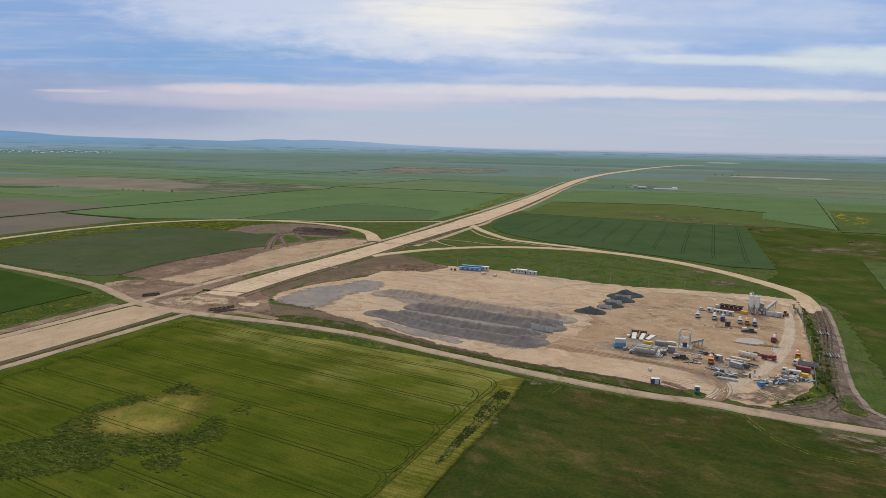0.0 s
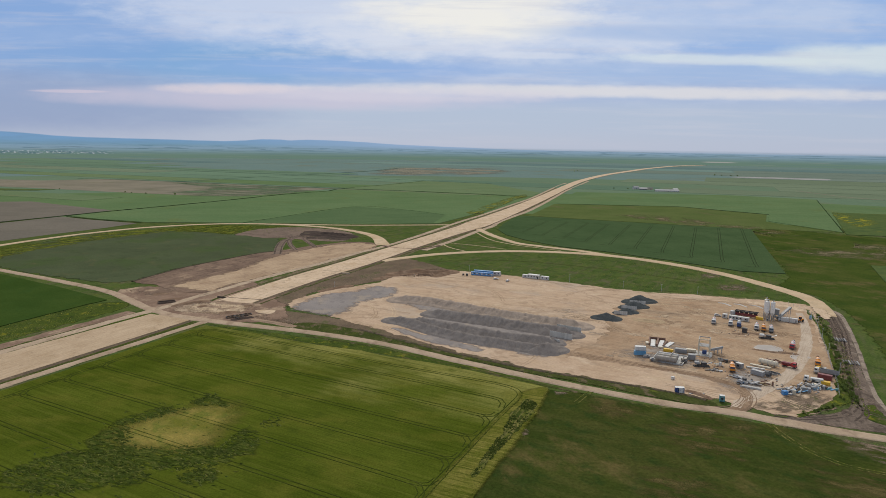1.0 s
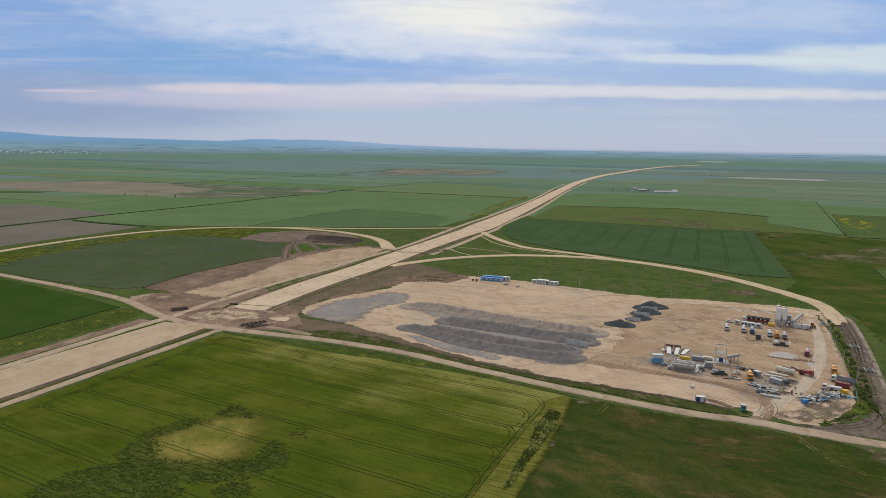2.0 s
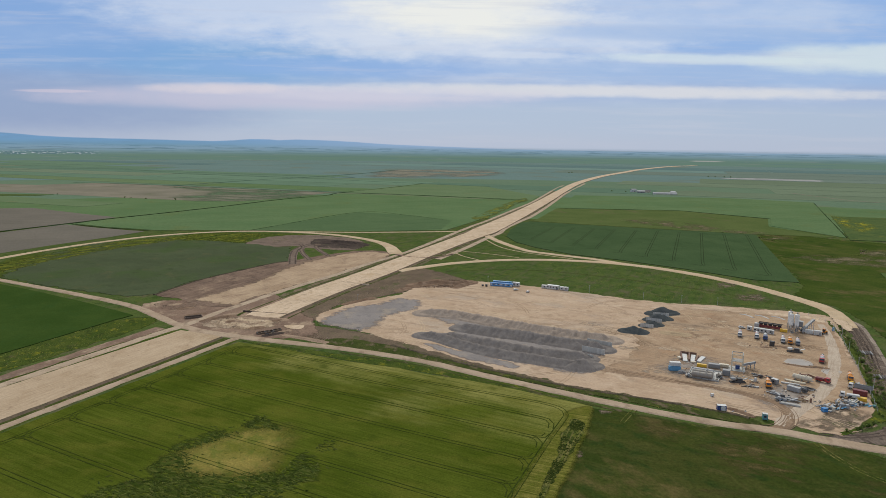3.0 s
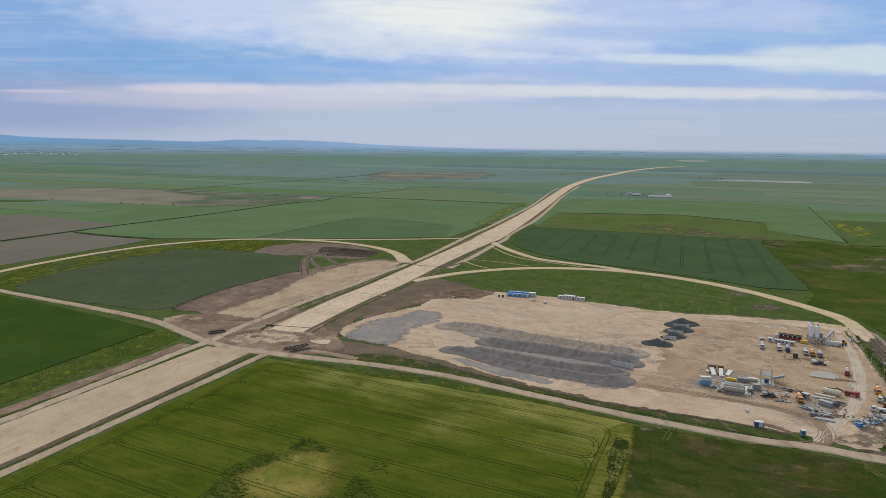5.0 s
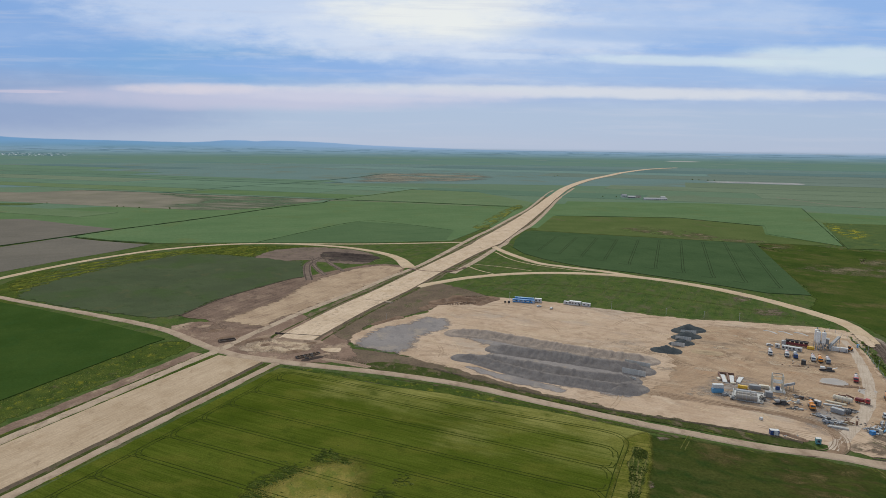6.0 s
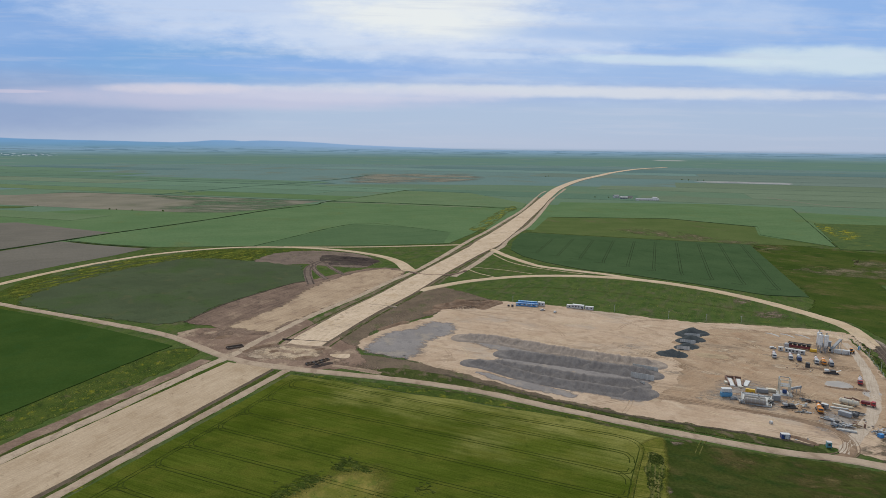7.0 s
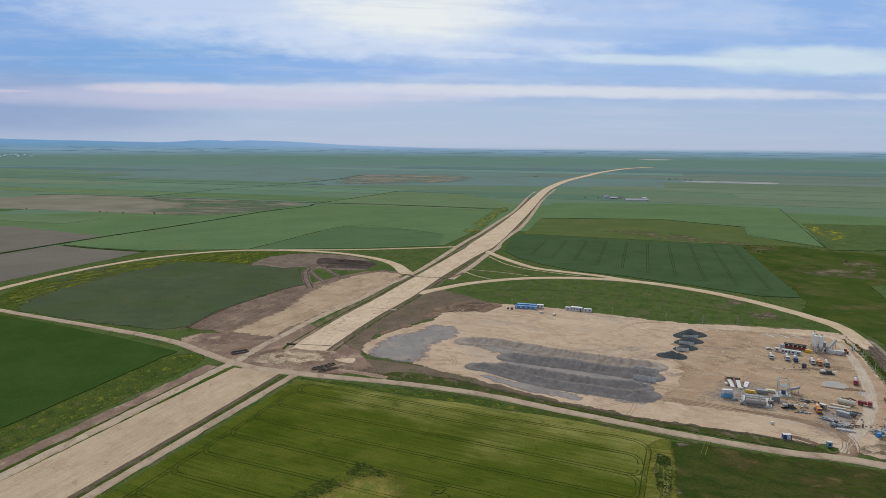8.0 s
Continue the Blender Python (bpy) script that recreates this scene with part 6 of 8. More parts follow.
def cab(t, x, paint_m, w=2.45, h=2.0, d=2.1, z0=0.95):
    bm = bmesh.new()
    prof = [(0, 0), (d, 0), (d, h * 0.45), (d - 0.22, h), (0.05, h)]
    vs = [[bm.verts.new((x + a, s * w / 2, z0 + b)) for a, b in prof] for s in (-1, 1)]
    n = len(prof)
    for i in range(n):
        j = (i + 1) % n
        bm.faces.new((vs[0][i], vs[0][j], vs[1][j], vs[1][i]))
    bm.faces.new(vs[0][::-1]), bm.faces.new(vs[1])
    bmesh.ops.recalc_face_normals(bm, faces=bm.faces)
    c = part("cab", bm, paint_m, t)
    part("windscreen", B(((x + d - 0.06, 0, z0 + h * 0.70), (0.08, w * 0.86, h * 0.42), 0, radians(-11))), GLASS, c)
    for s in (-1, 1):
        part("side_window", B(((x + d * 0.58, s * (w / 2 + 0.01), z0 + h * 0.70), (d * 0.55, 0.04, h * 0.36))), GLASS, c)
    part("bumper", B(((x + d + 0.08, 0, z0 - 0.25), (0.2, w, 0.45))), DARK, c)
    return c


def mixer_truck(x, y, turn, drum_m, cab_m, label, chassis_m=None):
    t = thing("mixer_truck", x, y, turn, label, "truck", "mixer trucks of the yard")
    part("chassis", B(((0, 0, 0.95), (8.4, 0.9, 0.3)), ((-1.0, 0, 0.75), (2.2, 2.3, 0.5))), chassis_m or DARK, t)
    cab(t, 2.2, cab_m)
    d = part("drum", R(((1.6, 0, 2.15), (0.6, 0, 2.35), 0.75, 14, 1.15), ((0.6, 0, 2.35), (-1.4, 0, 2.62), 1.18, 14, 1.18), ((-1.4, 0, 2.62), (-3.3, 0, 3.0), 1.15, 14, 0.55)), drum_m, t, smooth=False)
    part("stripe", R(((0.1, 0, 2.42), (-0.5, 0, 2.50), 1.21, 14)), RED if drum_m is WHITE else WHITE, d)
    part("hopper", B(((-3.6, 0, 3.35), (1.0, 1.1, 0.7)), ((-3.9, 0, 1.9), (0.15, 0.9, 2.0))), DARK, t)
    part("chute", B(((-4.4, 0, 1.7), (1.3, 0.5, 0.2), 0, radians(35))), STEEL, t)
    part("water_tank", R(((1.75, -0.9, 1.5), (1.75, 0.9, 1.5), 0.35, 10)), GREYP, t)
    wheel_set(t, (3.2, 1.6, -1.6, -2.95), 2.0, 0.5)
    return t


def tipper_truck(x, y, turn, cab_m, body_m, label, length=9.0, load=None):
    t = thing("tipper_truck", x, y, turn, label, "truck")
    part("chassis", B(((0, 0, 0.95), (length, 0.9, 0.3))), DARK, t)
    cab(t, length / 2 - 2.1, cab_m)
    bl = length - 2.6
    bx = -length / 2 + bl / 2
    bd = part("body", B(((bx, 0, 1.3), (bl, 2.45, 0.15)), ((bx, 1.2, 2.05), (bl, 0.1, 1.5)), ((bx, -1.2, 2.05), (bl, 0.1, 1.5)), ((bx + bl / 2, 0, 2.15), (0.1, 2.5, 1.7)), ((bx - bl / 2, 0, 2.05), (0.1, 2.5, 1.5))), body_m, t)
    for i in range(5):
        for s in (-1, 1):
            part("rib", B(((bx - bl / 2 + 0.6 + i * (bl - 1.2) / 4, s * 1.28, 2.05), (0.12, 0.1, 1.5))), body_m, bd)
    if load is not None:
        part("load", B(((bx, 0, 2.35), (bl - 0.2, 2.3, 0.7)), bevel=0.3), load, t)
    wheel_set(t, (length / 2 - 1.1, -length / 2 + 3.6, -length / 2 + 2.3, -length / 2 + 1.0), 2.0, 0.5)
    return t


def wheel_loader(x, y, turn, m, label):
    t = thing("wheel_loader", x, y, turn, label, "loader")
    part("rear_body", B(((-1.3, 0, 1.5), (2.6, 1.7, 1.1)), ((-2.4, 0, 1.1), (0.5, 1.9, 0.7)), bevel=0.12), m, t)
    c = part("cab", B(((-0.2, 0, 2.5), (1.3, 1.5, 1.7)), bevel=0.1), GLASS, t)
    part("cab_roof", B(((-0.2, 0, 3.4), (1.5, 1.7, 0.14))), m, c)
    part("front_frame", B(((1.3, 0, 1.1), (1.7, 1.0, 0.8)), bevel=0.1), m, t)
    for s in (-1, 1):
        part("arm", B(((2.2, s * 0.55, 1.35), (2.2, 0.25, 0.35), 0, radians(20))), m, t)
    part("bucket", B(((3.4, 0, 0.75), (0.12, 2.7, 1.0)), ((3.7, 0, 0.3), (0.8, 2.7, 0.12)), ((3.65, 1.32, 0.65), (0.8, 0.08, 0.8)), ((3.65, -1.32, 0.65), (0.8, 0.08, 0.8))), DARK, t)
    wheel_set(t, (1.5, -1.5), 2.0, 0.75, 0.55)
    return t


def small_car(x, y, turn, m, label):
    t = thing("car", x, y, turn, label, "car")
    bm = bmesh.new()
    prof = [(-2.1, 0.35), (2.1, 0.35), (2.15, 0.75), (1.1, 0.95), (0.5, 1.45), (-1.5, 1.5), (-2.1, 0.95)]
    vs = [[bm.verts.new((a, s * (0.85 if b < 1.2 else 0.7), b)) for a, b in prof] for s in (-1, 1)]
    for i in range(7):
        j = (i + 1) % 7
        bm.faces.new((vs[0][i], vs[0][j], vs[1][j], vs[1][i]))
    bm.faces.new(vs[0][::-1]), bm.faces.new(vs[1])
    bmesh.ops.recalc_face_normals(bm, faces=bm.faces)
    b = part("body", bm, m, t)
    part("windscreen", B(((0.82, 0, 1.2), (0.06, 1.3, 0.6), 0, radians(-50))), GLASS, b)
    for s in (-1, 1):
        part("side_window", B(((-0.4, s * 0.79, 1.2), (1.7, 0.05, 0.36))), GLASS, b)
    wheel_set(t, (1.3, -1.3), 1.5, 0.33, 0.2)
    return t


def flatbed(x, y, turn, cab_m, bed_m, label, length=8.5, name="flatbed_truck", load=None):
    t = thing(name, x, y, turn, label, "truck")
    part("chassis", B(((0, 0, 0.9), (length, 0.9, 0.3))), DARK, t)
    cab(t, length / 2 - 2.1, cab_m)
    bl = length - 2.5
    part("bed", B(((-length / 2 + bl / 2, 0, 1.2), (bl, 2.45, 0.25)), ((-length / 2 + bl, 0, 1.8), (0.15, 2.45, 1.2))), bed_m, t)
    if load is not None:
        part("load", B(((-length / 2 + bl / 2, 0, 1.9), (bl * 0.9, 2.2, 1.1)), bevel=0.12), load, t)
    wheel_set(t, (length / 2 - 1.1, -length / 2 + 2.2, -length / 2 + 1.0), 2.0, 0.48)
    return t


# ---- cabins and containers ----
def container(x, y, turn, m, label, length=6.06, width=2.44, h=2.6, z=0.2, windows=0, door=None, name="container", category="container", group=""):
    t = thing(name, x, y, turn, label, category, group, z)
    bm = B(((0, 0, h / 2 + 0.1), (length - 0.1, width - 0.1, h - 0.2)))
    body = part("body", bm, m, t)
    n = int(length / 0.6)
    for s in (-1, 1):
        bm = bmesh.new()
        for i in range(n):
            box(bm, (-length / 2 + 0.3 + (i + 0.5) * (length - 0.6) / n, s * (width / 2 - 0.04), h / 2 + 0.1), (0.28, 0.07, h - 0.4))
        part("corrugated_side", bm, m, body)
    for sx in (-1, 1):
        for sy in (-1, 1):
            part("corner_post", B(((sx * (length / 2 - 0.08), sy * (width / 2 - 0.08), h / 2), (0.16, 0.16, h))), m, body)
    part("roof", B(((0, 0, h + 0.03), (length, width, 0.08))), WHITE if windows else m, t)
    for i in range(windows):
        wx = -length / 2 + (i + 0.5) * length / windows - (0.3 if door else 0)
        q = part("window", B(((wx, -width / 2 - 0.01, h * 0.58), (1.0, 0.08, 0.95))), GLASS, t)
        part("window_frame", B(((wx, -width / 2 + 0.0, h * 0.58), (1.2, 0.08, 1.15))), GREYP, q)
    if door is not None:
        q = part("door", B(((length / 2 - 0.9, -width / 2 - 0.02, 1.1), (0.9, 0.08, 2.0))), door, t)
        part("door_handle", B(((length / 2 - 0.6, -width / 2 - 0.08, 1.1), (0.12, 0.06, 0.05))), DARK, q)
    return t


def office_block(x, y, turn, label):
    """Two rows of blue cabins one behind the other, with white windows."""
    t = thing("site_office", x, y, turn, label, "building")
    for k, (yo, h) in enumerate(((-1.6, 2.5), (2.6, 3.3))):
        st = part("cabin_row", B(((0, yo, h / 2 + 0.1), (19.0 - k * 2.5, 2.6, h))), BLUE, t, "blue metal cabin row")
        part("roof", B(((0, yo, h + 0.2), (19.4 - k * 2.5, 3.0, 0.2)), ((0, yo + 0.6, h + 0.38), (19.0 - k * 2.5, 0.3, 0.18))), SKYBLUE if k else BLUE, st)
        for i in range(9):
            wx = (-8.4 + i * 2.1) * (1 - 0.12 * k)
            w = part("window", B(((wx, yo - 1.34, h * 0.6), (1.1, 0.1, 0.9))), WHITE if i % 2 == 0 else GLASS, t)
            part("window_frame", B(((wx, yo - 1.31, h * 0.6), (1.35, 0.1, 1.15))), WHITE, w)
    part("door", B(((9.0, -2.93, 1.1), (0.9, 0.1, 2.0))), WHITE, t)
    return t


# ---- plants ----
def silo(x, y, r, h, label, leg=3.2):
    t = thing("cement_silo", x, y, 20, label, "silo", "cement silos")
    bm = R(((0, 0, leg + 2.2), (0, 0, leg + h), r, 20), ((0, 0, leg - 0.2), (0, 0, leg + 2.2), 0.3, 20, r), ((0, 0, leg + h), (0, 0, leg + h + 0.5), r, 20, r * 0.5))
    b = part("body", bm, SILO, t, smooth=False)
    for k in range(5):
        z = leg + 2.3 + k * (h - 2.5) / 4
        part("seam_ring", R(((0, 0, z), (0, 0, z + 0.08), r + 0.03, 20)), SILO, b)
    for a in range(4):
        c, s = math.cos(a * math.pi / 2 + 0.78), math.sin(a * math.pi / 2 + 0.78)
        part("leg", B(((c * r * 0.9, s * r * 0.9, (leg + 2.4) / 2), (0.28, 0.28, leg + 2.4))), STEEL, t)
    part("ladder", B(((r + 0.25, 0, leg + h / 2), (0.08, 0.5, h)), ((r + 0.25, 0.25, leg + h / 2), (0.3, 0.05, h))), STEEL, t)
    part("filter", R(((0.3, 0.2, leg + h + 0.3), (0.3, 0.2, leg + h + 1.5), 0.45, 10)), GREYP, t)
    part("handrail", B(((0, r * 0.8, leg + h + 0.9), (r * 1.6, 0.06, 0.06)), ((0, -r * 0.8, leg + h + 0.9), (r * 1.6, 0.06, 0.06)), ((r * 0.8, 0, leg + h + 0.9), (0.06, r * 1.6, 0.06)), ((-r * 0.8, 0, leg + h + 0.9), (0.06, r * 1.6, 0.06))), YELLOW, t)
    return t


def conveyor(x, y, turn, length, rise, label, m=STEEL):
    t = thing("conveyor", x, y, turn, label, "conveyor")
    a = math.atan2(rise, length)
    ln = math.hypot(length, rise)
    part("gallery", B(((length / 2, 0, rise / 2 + 1.2), (ln, 1.6, 0.25), 0, -a), ((length / 2, 0.8, rise / 2 + 1.7), (ln, 0.08, 0.9), 0, -a), ((length / 2, -0.8, rise / 2 + 1.7), (ln, 0.08, 0.9), 0, -a)), m, t)
    part("belt", B(((length / 2, 0, rise / 2 + 1.42), (ln, 1.0, 0.12), 0, -a)), DARK, t)
    part("cover", B(((length / 2, 0, rise / 2 + 2.25), (ln * 0.9, 1.7, 0.12), 0, -a)), GREYP, t)
    for k in (0.3, 0.6, 0.92):
        for s in (-1, 1):
            part("support_leg", B(((length * k, s * 0.8, (rise * k + 1.0) / 2), (0.22, 0.22, rise * k + 1.2))), m, t)
        part("cross_brace", B(((length * k, 0, rise * k * 0.6 + 0.4), (0.14, 1.7, 0.14))), m, t)
    return t


def bin_row(x, y, turn, label):
    t = thing("aggregate_bin_row", x, y, turn, label, "bins")
    for i in range(5):
        bx = -5.6 + i * 2.8
        bm = bmesh.new()
        lo = [bm.verts.new((bx + sx * 0.6, sy * 0.5, 1.3)) for sx, sy in ((-1, -1), (1, -1), (1, 1), (-1, 1))]
        hi = [bm.verts.new((bx + sx * 1.35, sy * 1.5, 3.4)) for sx, sy in ((-1, -1), (1, -1), (1, 1), (-1, 1))]
        for k in range(4):
            bm.faces.new((lo[k], lo[(k + 1) % 4], hi[(k + 1) % 4], hi[k]))
        bm.faces.new(lo[::-1])
        h = part("hopper", bm, DARK, t)
        part("aggregate", B(((bx, 0, 3.1), (2.4, 2.6, 0.3)), bevel=0.12), H_GREY, h)
        for s in (-1, 1):
            part("post", B(((bx, s * 1.4, 1.6), (0.2, 0.2, 3.2))), DARK, t)
    part("side_plate", B(((0, -1.75, 1.5), (14.4, 0.12, 1.7))), MAROON, t, "maroon steel side plate")
    part("belt", B(((0, 0, 0.8), (14.5, 1.0, 0.2))), DARK, t)
    part("roof_beam", B(((0, 1.55, 3.5), (14.4, 0.2, 0.4)), ((0, -1.55, 3.5), (14.4, 0.2, 0.3))), DARK, t)
    return t


def tank(x, y, turn, length, r, m, label, name="storage_tank", cradle=True):
    t = thing(name, x, y, turn, label, "tank")
    z = r + 0.5
    b = part("shell", R(((-length / 2, 0, z), (length / 2, 0, z), r, 18), ((length / 2, 0, z), (length / 2 + 0.4, 0, z), r, 18, r * 0.6), ((-length / 2 - 0.4, 0, z), (-length / 2, 0, z), r * 0.6, 18, r)), m, t)
    for i in range(5):
        x0 = -length / 2 + (i + 0.5) * length / 5
        part("band", R(((x0 - 0.06, 0, z), (x0 + 0.06, 0, z), r + 0.04, 18)), STEEL, b)
    for k in (-0.35, 0, 0.35):
        part("cradle", B(((length * k, 0, z / 2 - 0.2), (0.3, r * 1.5, z * 0.8))), GREYP, t)
    part("manhole", R(((length * 0.2, 0, z + r - 0.1), (length * 0.2, 0, z + r + 0.35), 0.4, 10)), m, t)
    return t


def frame_tower(x, y, turn, w, d, h, label):
    t = thing("steel_tower", x, y, turn, label, "tower")
    part("base_slab", B(((0, 0, 0.12), (w + 3, d + 3, 0.24))), CONC, t)
    for sx in (-1, 1):
        for sy in (-1, 1):
            part("column", B(((sx * w / 2, sy * d / 2, h / 2), (0.55, 0.55, h))), CREAM, t)
    for z in (h * 0.55, h - 0.2):
        for s in (-1, 1):
            part("beam", B(((0, s * d / 2, z), (w, 0.3, 0.35))), CREAM if s < 0 else GREYP, t)
            part("beam", B(((s * w / 2, 0, z), (0.3, d, 0.35))), GREYP, t)
    part("platform", B(((0, 0, h * 0.55 + 0.2), (w * 0.96, d * 0.96, 0.1))), GREYP, t)
    part("blue_drive", B(((0.3, -0.4, 1.4), (2.2, 1.8, 1.9)), bevel=0.15), NAVY, t)
    for s in (-1, 1):
        part("handrail", B(((0, s * d / 2, h * 0.55 + 1.1), (w, 0.06, 0.06))), YELLOW, t)
    return t


def screen_machine(x, y, turn, label, m=GREYP, length=8.0):
    t = thing("crushing_machine", x, y, turn, label, "machine")
    part("skid", B(((0, 0.9, 0.35), (length, 0.4, 0.5)), ((0, -0.9, 0.35), (length, 0.4, 0.5))), DARK, t)
    part("hopper", B(((-length * 0.3, 0, 2.0), (length * 0.3, 2.6, 1.2)), bevel=0.25), m, t)
    part("engine_box", B(((length * 0.12, 0, 1.5), (length * 0.32, 2.1, 1.7)), bevel=0.1), DARK, t)
    part("belt_arm", B(((length * 0.4, 0, 1.8), (length * 0.5, 0.9, 0.25), 0, radians(-22))), m, t)
    for s in (-1, 1):
        part("track", B(((0, s * 1.1, 0.45), (length * 0.5, 0.45, 0.8)), bevel=0.2), DARK, t)
    part("walkway", B(((0, 1.35, 1.6), (length * 0.7, 0.5, 0.08)), ((0, 1.6, 2.2), (length * 0.7, 0.05, 0.05))), STEEL, t)
    return t


def beam_stack(x, y, turn, length, n, m, label, w=0.5, h=0.6, name="beam_stack"):
    t = thing(name, x, y, turn, label, "beams")
    rs = random.Random(int(x * 7 + y))
    for i in range(n):
        ln = length * rs.uniform(0.85, 1.0)
        b = part("beam", B(((rs.uniform(-0.4, 0.4), (i - n / 2 + 0.5) * w * 1.35, h / 2 + 0.12), (ln, w, h), radians(rs.uniform(-2, 2)))), m, t)
    for k in (-0.3, 0.3):
        part("batten", B(((length * k, 0, 0.06), (0.15, n * w * 1.4, 0.12))), WOOD, t)
    return t


def scrap_heap(x, y, turn, lx, ly, n, mats, label, seed):
    t = thing("steel_parts_heap", x, y, turn, label, "steel parts")
    rs = random.Random(seed)
    for i in range(n):
        m = rs.choice(mats)
        c = (rs.uniform(-lx / 2, lx / 2), rs.uniform(-ly / 2, ly / 2), rs.uniform(0.15, 1.1))
        k = rs.random()
        if k < 0.5:
            bm = B((c, (rs.uniform(1.5, 5), rs.uniform(0.3, 0.9), rs.uniform(0.15, 0.7)), rs.gauss(0.1, 0.5), rs.gauss(0, 0.06)))
        elif k < 0.75:
            a = rs.gauss(0.1, 0.6)
            ln = rs.uniform(1.5, 4)
            bm = R(((c[0] - ln * math.cos(a) / 2, c[1] - ln * math.sin(a) / 2, c[2]), (c[0] + ln * math.cos(a) / 2, c[1] + ln * math.sin(a) / 2, c[2] + rs.uniform(-.2, .3)), rs.uniform(0.12, 0.4), 8))
        else:
            bm = B((c, (rs.uniform(0.8, 2), rs.uniform(0.8, 1.6), c[2] * 2), rs.gauss(0, 0.5)), bevel=0.06)
        part("piece", bm, m, t)
    return t


# concrete plant
silo(201.3, 416.2, 1.35, 9.2, "tall white cement silo of the concrete plant")
silo(204.0, 414.6, 1.35, 9.2, "tall white cement silo beside its twin")
silo(202.9, 420.8, 1.35, 9.6, "white cement silo standing behind the others")
bin_row(192.5, 425.5, -36, "dark aggregate bins with maroon steel sides")
conveyor(207.4, 414.6, 24, 12, 6.5, "grey inclined conveyor beside the silos")
conveyor(208.5, 419, 205, 8, 5.0, "second grey conveyor crossing the first")
t = thing("mixing_tower", 208.6, 418.6, -36, "grey steel mixing tower among the silos", "tower")
part("cladding", B(((0, 0, 5.2), (3.4, 3.2, 3.6)), bevel=0.05), GREYP, t)
for sx in (-1, 1):
    for sy in (-1, 1):
        part("leg", B(((sx * 1.5, sy * 1.4, 1.8), (0.3, 0.3, 3.6))), STEEL, t)
part("lean_roof", B(((0, 0, 7.15), (3.9, 3.6, 0.14), 0, radians(8))), STEEL, t)
part("stair", B(*[((2.2, -1.2 + i * 0.28, 0.3 + i * 0.3), (0.9, 0.3, 0.06)) for i in range(11)]), STEEL, t)
container(176.5, 421.6, -38, WHITE, "small white site cabin", 3.0, windows=1, name="site_cabin", category="cabin", group="white cabins of the concrete plant")
container(180.6, 417.4, -38, WHITE, "white site cabin with windows", windows=3, name="site_cabin", category="cabin", group="white cabins of the concrete plant")
container(185.4, 413.6, -38, WHITE, "white site cabin with windows and door", windows=2, door=GREYP, name="site_cabin", category="cabin", group="white cabins of the concrete plant")
t = thing("water_tank", 184.0, 427.0, 0, "silvery upright water tank on the yard", "tank")
part("shell", R(((0, 0, 0.1), (0, 0, 3.4), 1.5, 16), ((0, 0, 3.4), (0, 0, 3.9), 1.5, 16, 0.4)), STEEL, t)
part("pipe", R(((1.6, 0, 0), (1.6, 0, 3.2), 0.08, 6)), DARK, t)
container(197.2, 417.2, -36, YELLOW, "orange-yellow generator box beside the bins", 4.2, 2.0, 1.9, name="generator", category="generator")
container(212.2, 413.4, -36, WHITE, "white plant box beside the conveyor", 4.5, 2.4, 2.7, windows=0, name="plant_box", category="plant box")
container(216.2, 410.6, -36, WHITE, "white plant box with a door", 4.5, 2.4, 2.9, door=GREYP, name="plant_box", category="plant box")
tank(209.5, 415.2, 54, 4.0, 0.8, STEEL, "small steel additive tank")
wheel_loader(221.5, 413.0, 200, ORANGE, "orange wheel loader beside the plant")
small_car(173.5, 426.0, -20, WHITE, "white car parked on the yard")
AX = -116
for (x, y, dm, cm, lb) in ((163.5, 408.0, WHITE, WHITE, "white mixer truck parked apart"), (172.5, 404.0, WHITE, WHITE, "white mixer truck with a red stripe"), (176.5, 401.0, STEEL, NAVY, "grey mixer truck with a dark blue cab"),
                           (184.6, 395.0, WHITE, WHITE, "white mixer truck in a row"), (187.8, 392.6, ORANGE, ORANGE, "orange mixer truck in a row"), (191.2, 390.0, WHITE, GREYP, "white mixer truck with a grey cab")):
    mixer_truck(x, y, AX, dm, cm, lb, DARK)
mixer_truck(186.5, 356.5, AX - 8, WHITE, RED, "white mixer truck with a red cab", RED)
mixer_truck(135.2, 318.0, -112, ORANGE, ORANGE, "orange mixer truck beside stored steel")
mixer_truck(184.0, 327.5, -118, ORANGE, ORANGE, "orange mixer truck beside the fence")
t = container(173.3, 386.5, -36, DARK, "dark grey upright fuel container", 2.6, 2.4, 2.9, name="fuel_container")
screen_machine(180.5, 374.0, -22, "black and white mobile crushing machine", WHITE, 8.5)
for (pts, lb) in (([(165, 356), (170, 361), (176, 362), (180, 357), (177, 350), (168, 350)], "brown muddy puddle on the yard"), ([(176, 338), (180, 343), (186, 342), (184, 336), (178, 334)], "small brown muddy puddle on the yard")):
    patch("puddle", pts, (PUDDLE, PUDDLE), 0.245, lb, "puddle", wob=1.2, fade=1.0, step=1.0)
ridge("mud_bank", [(176, 348), (182, 345)], 2.0, 0.5, H_SOIL, "low mud bank between puddles", 31, cell=0.6, cones=2)
ridge("mud_bank", [(163, 353), (171, 348), (177, 347)], 1.4, 0.4, H_SOIL, "low mud rim beside a puddle", 32, cell=0.6, cones=2)
ridge("mud_bank", [(176, 386), (184, 380)], 1.6, 0.6, H_SOIL, "low brown earth bank on the yard", 33, cell=0.6, cones=2)
ridge("mud_bank", [(166, 384), (170, 383)], 1.8, 0.6, H_SOIL, "low brown earth bank beside a container", 34, cell=0.6, cones=2)
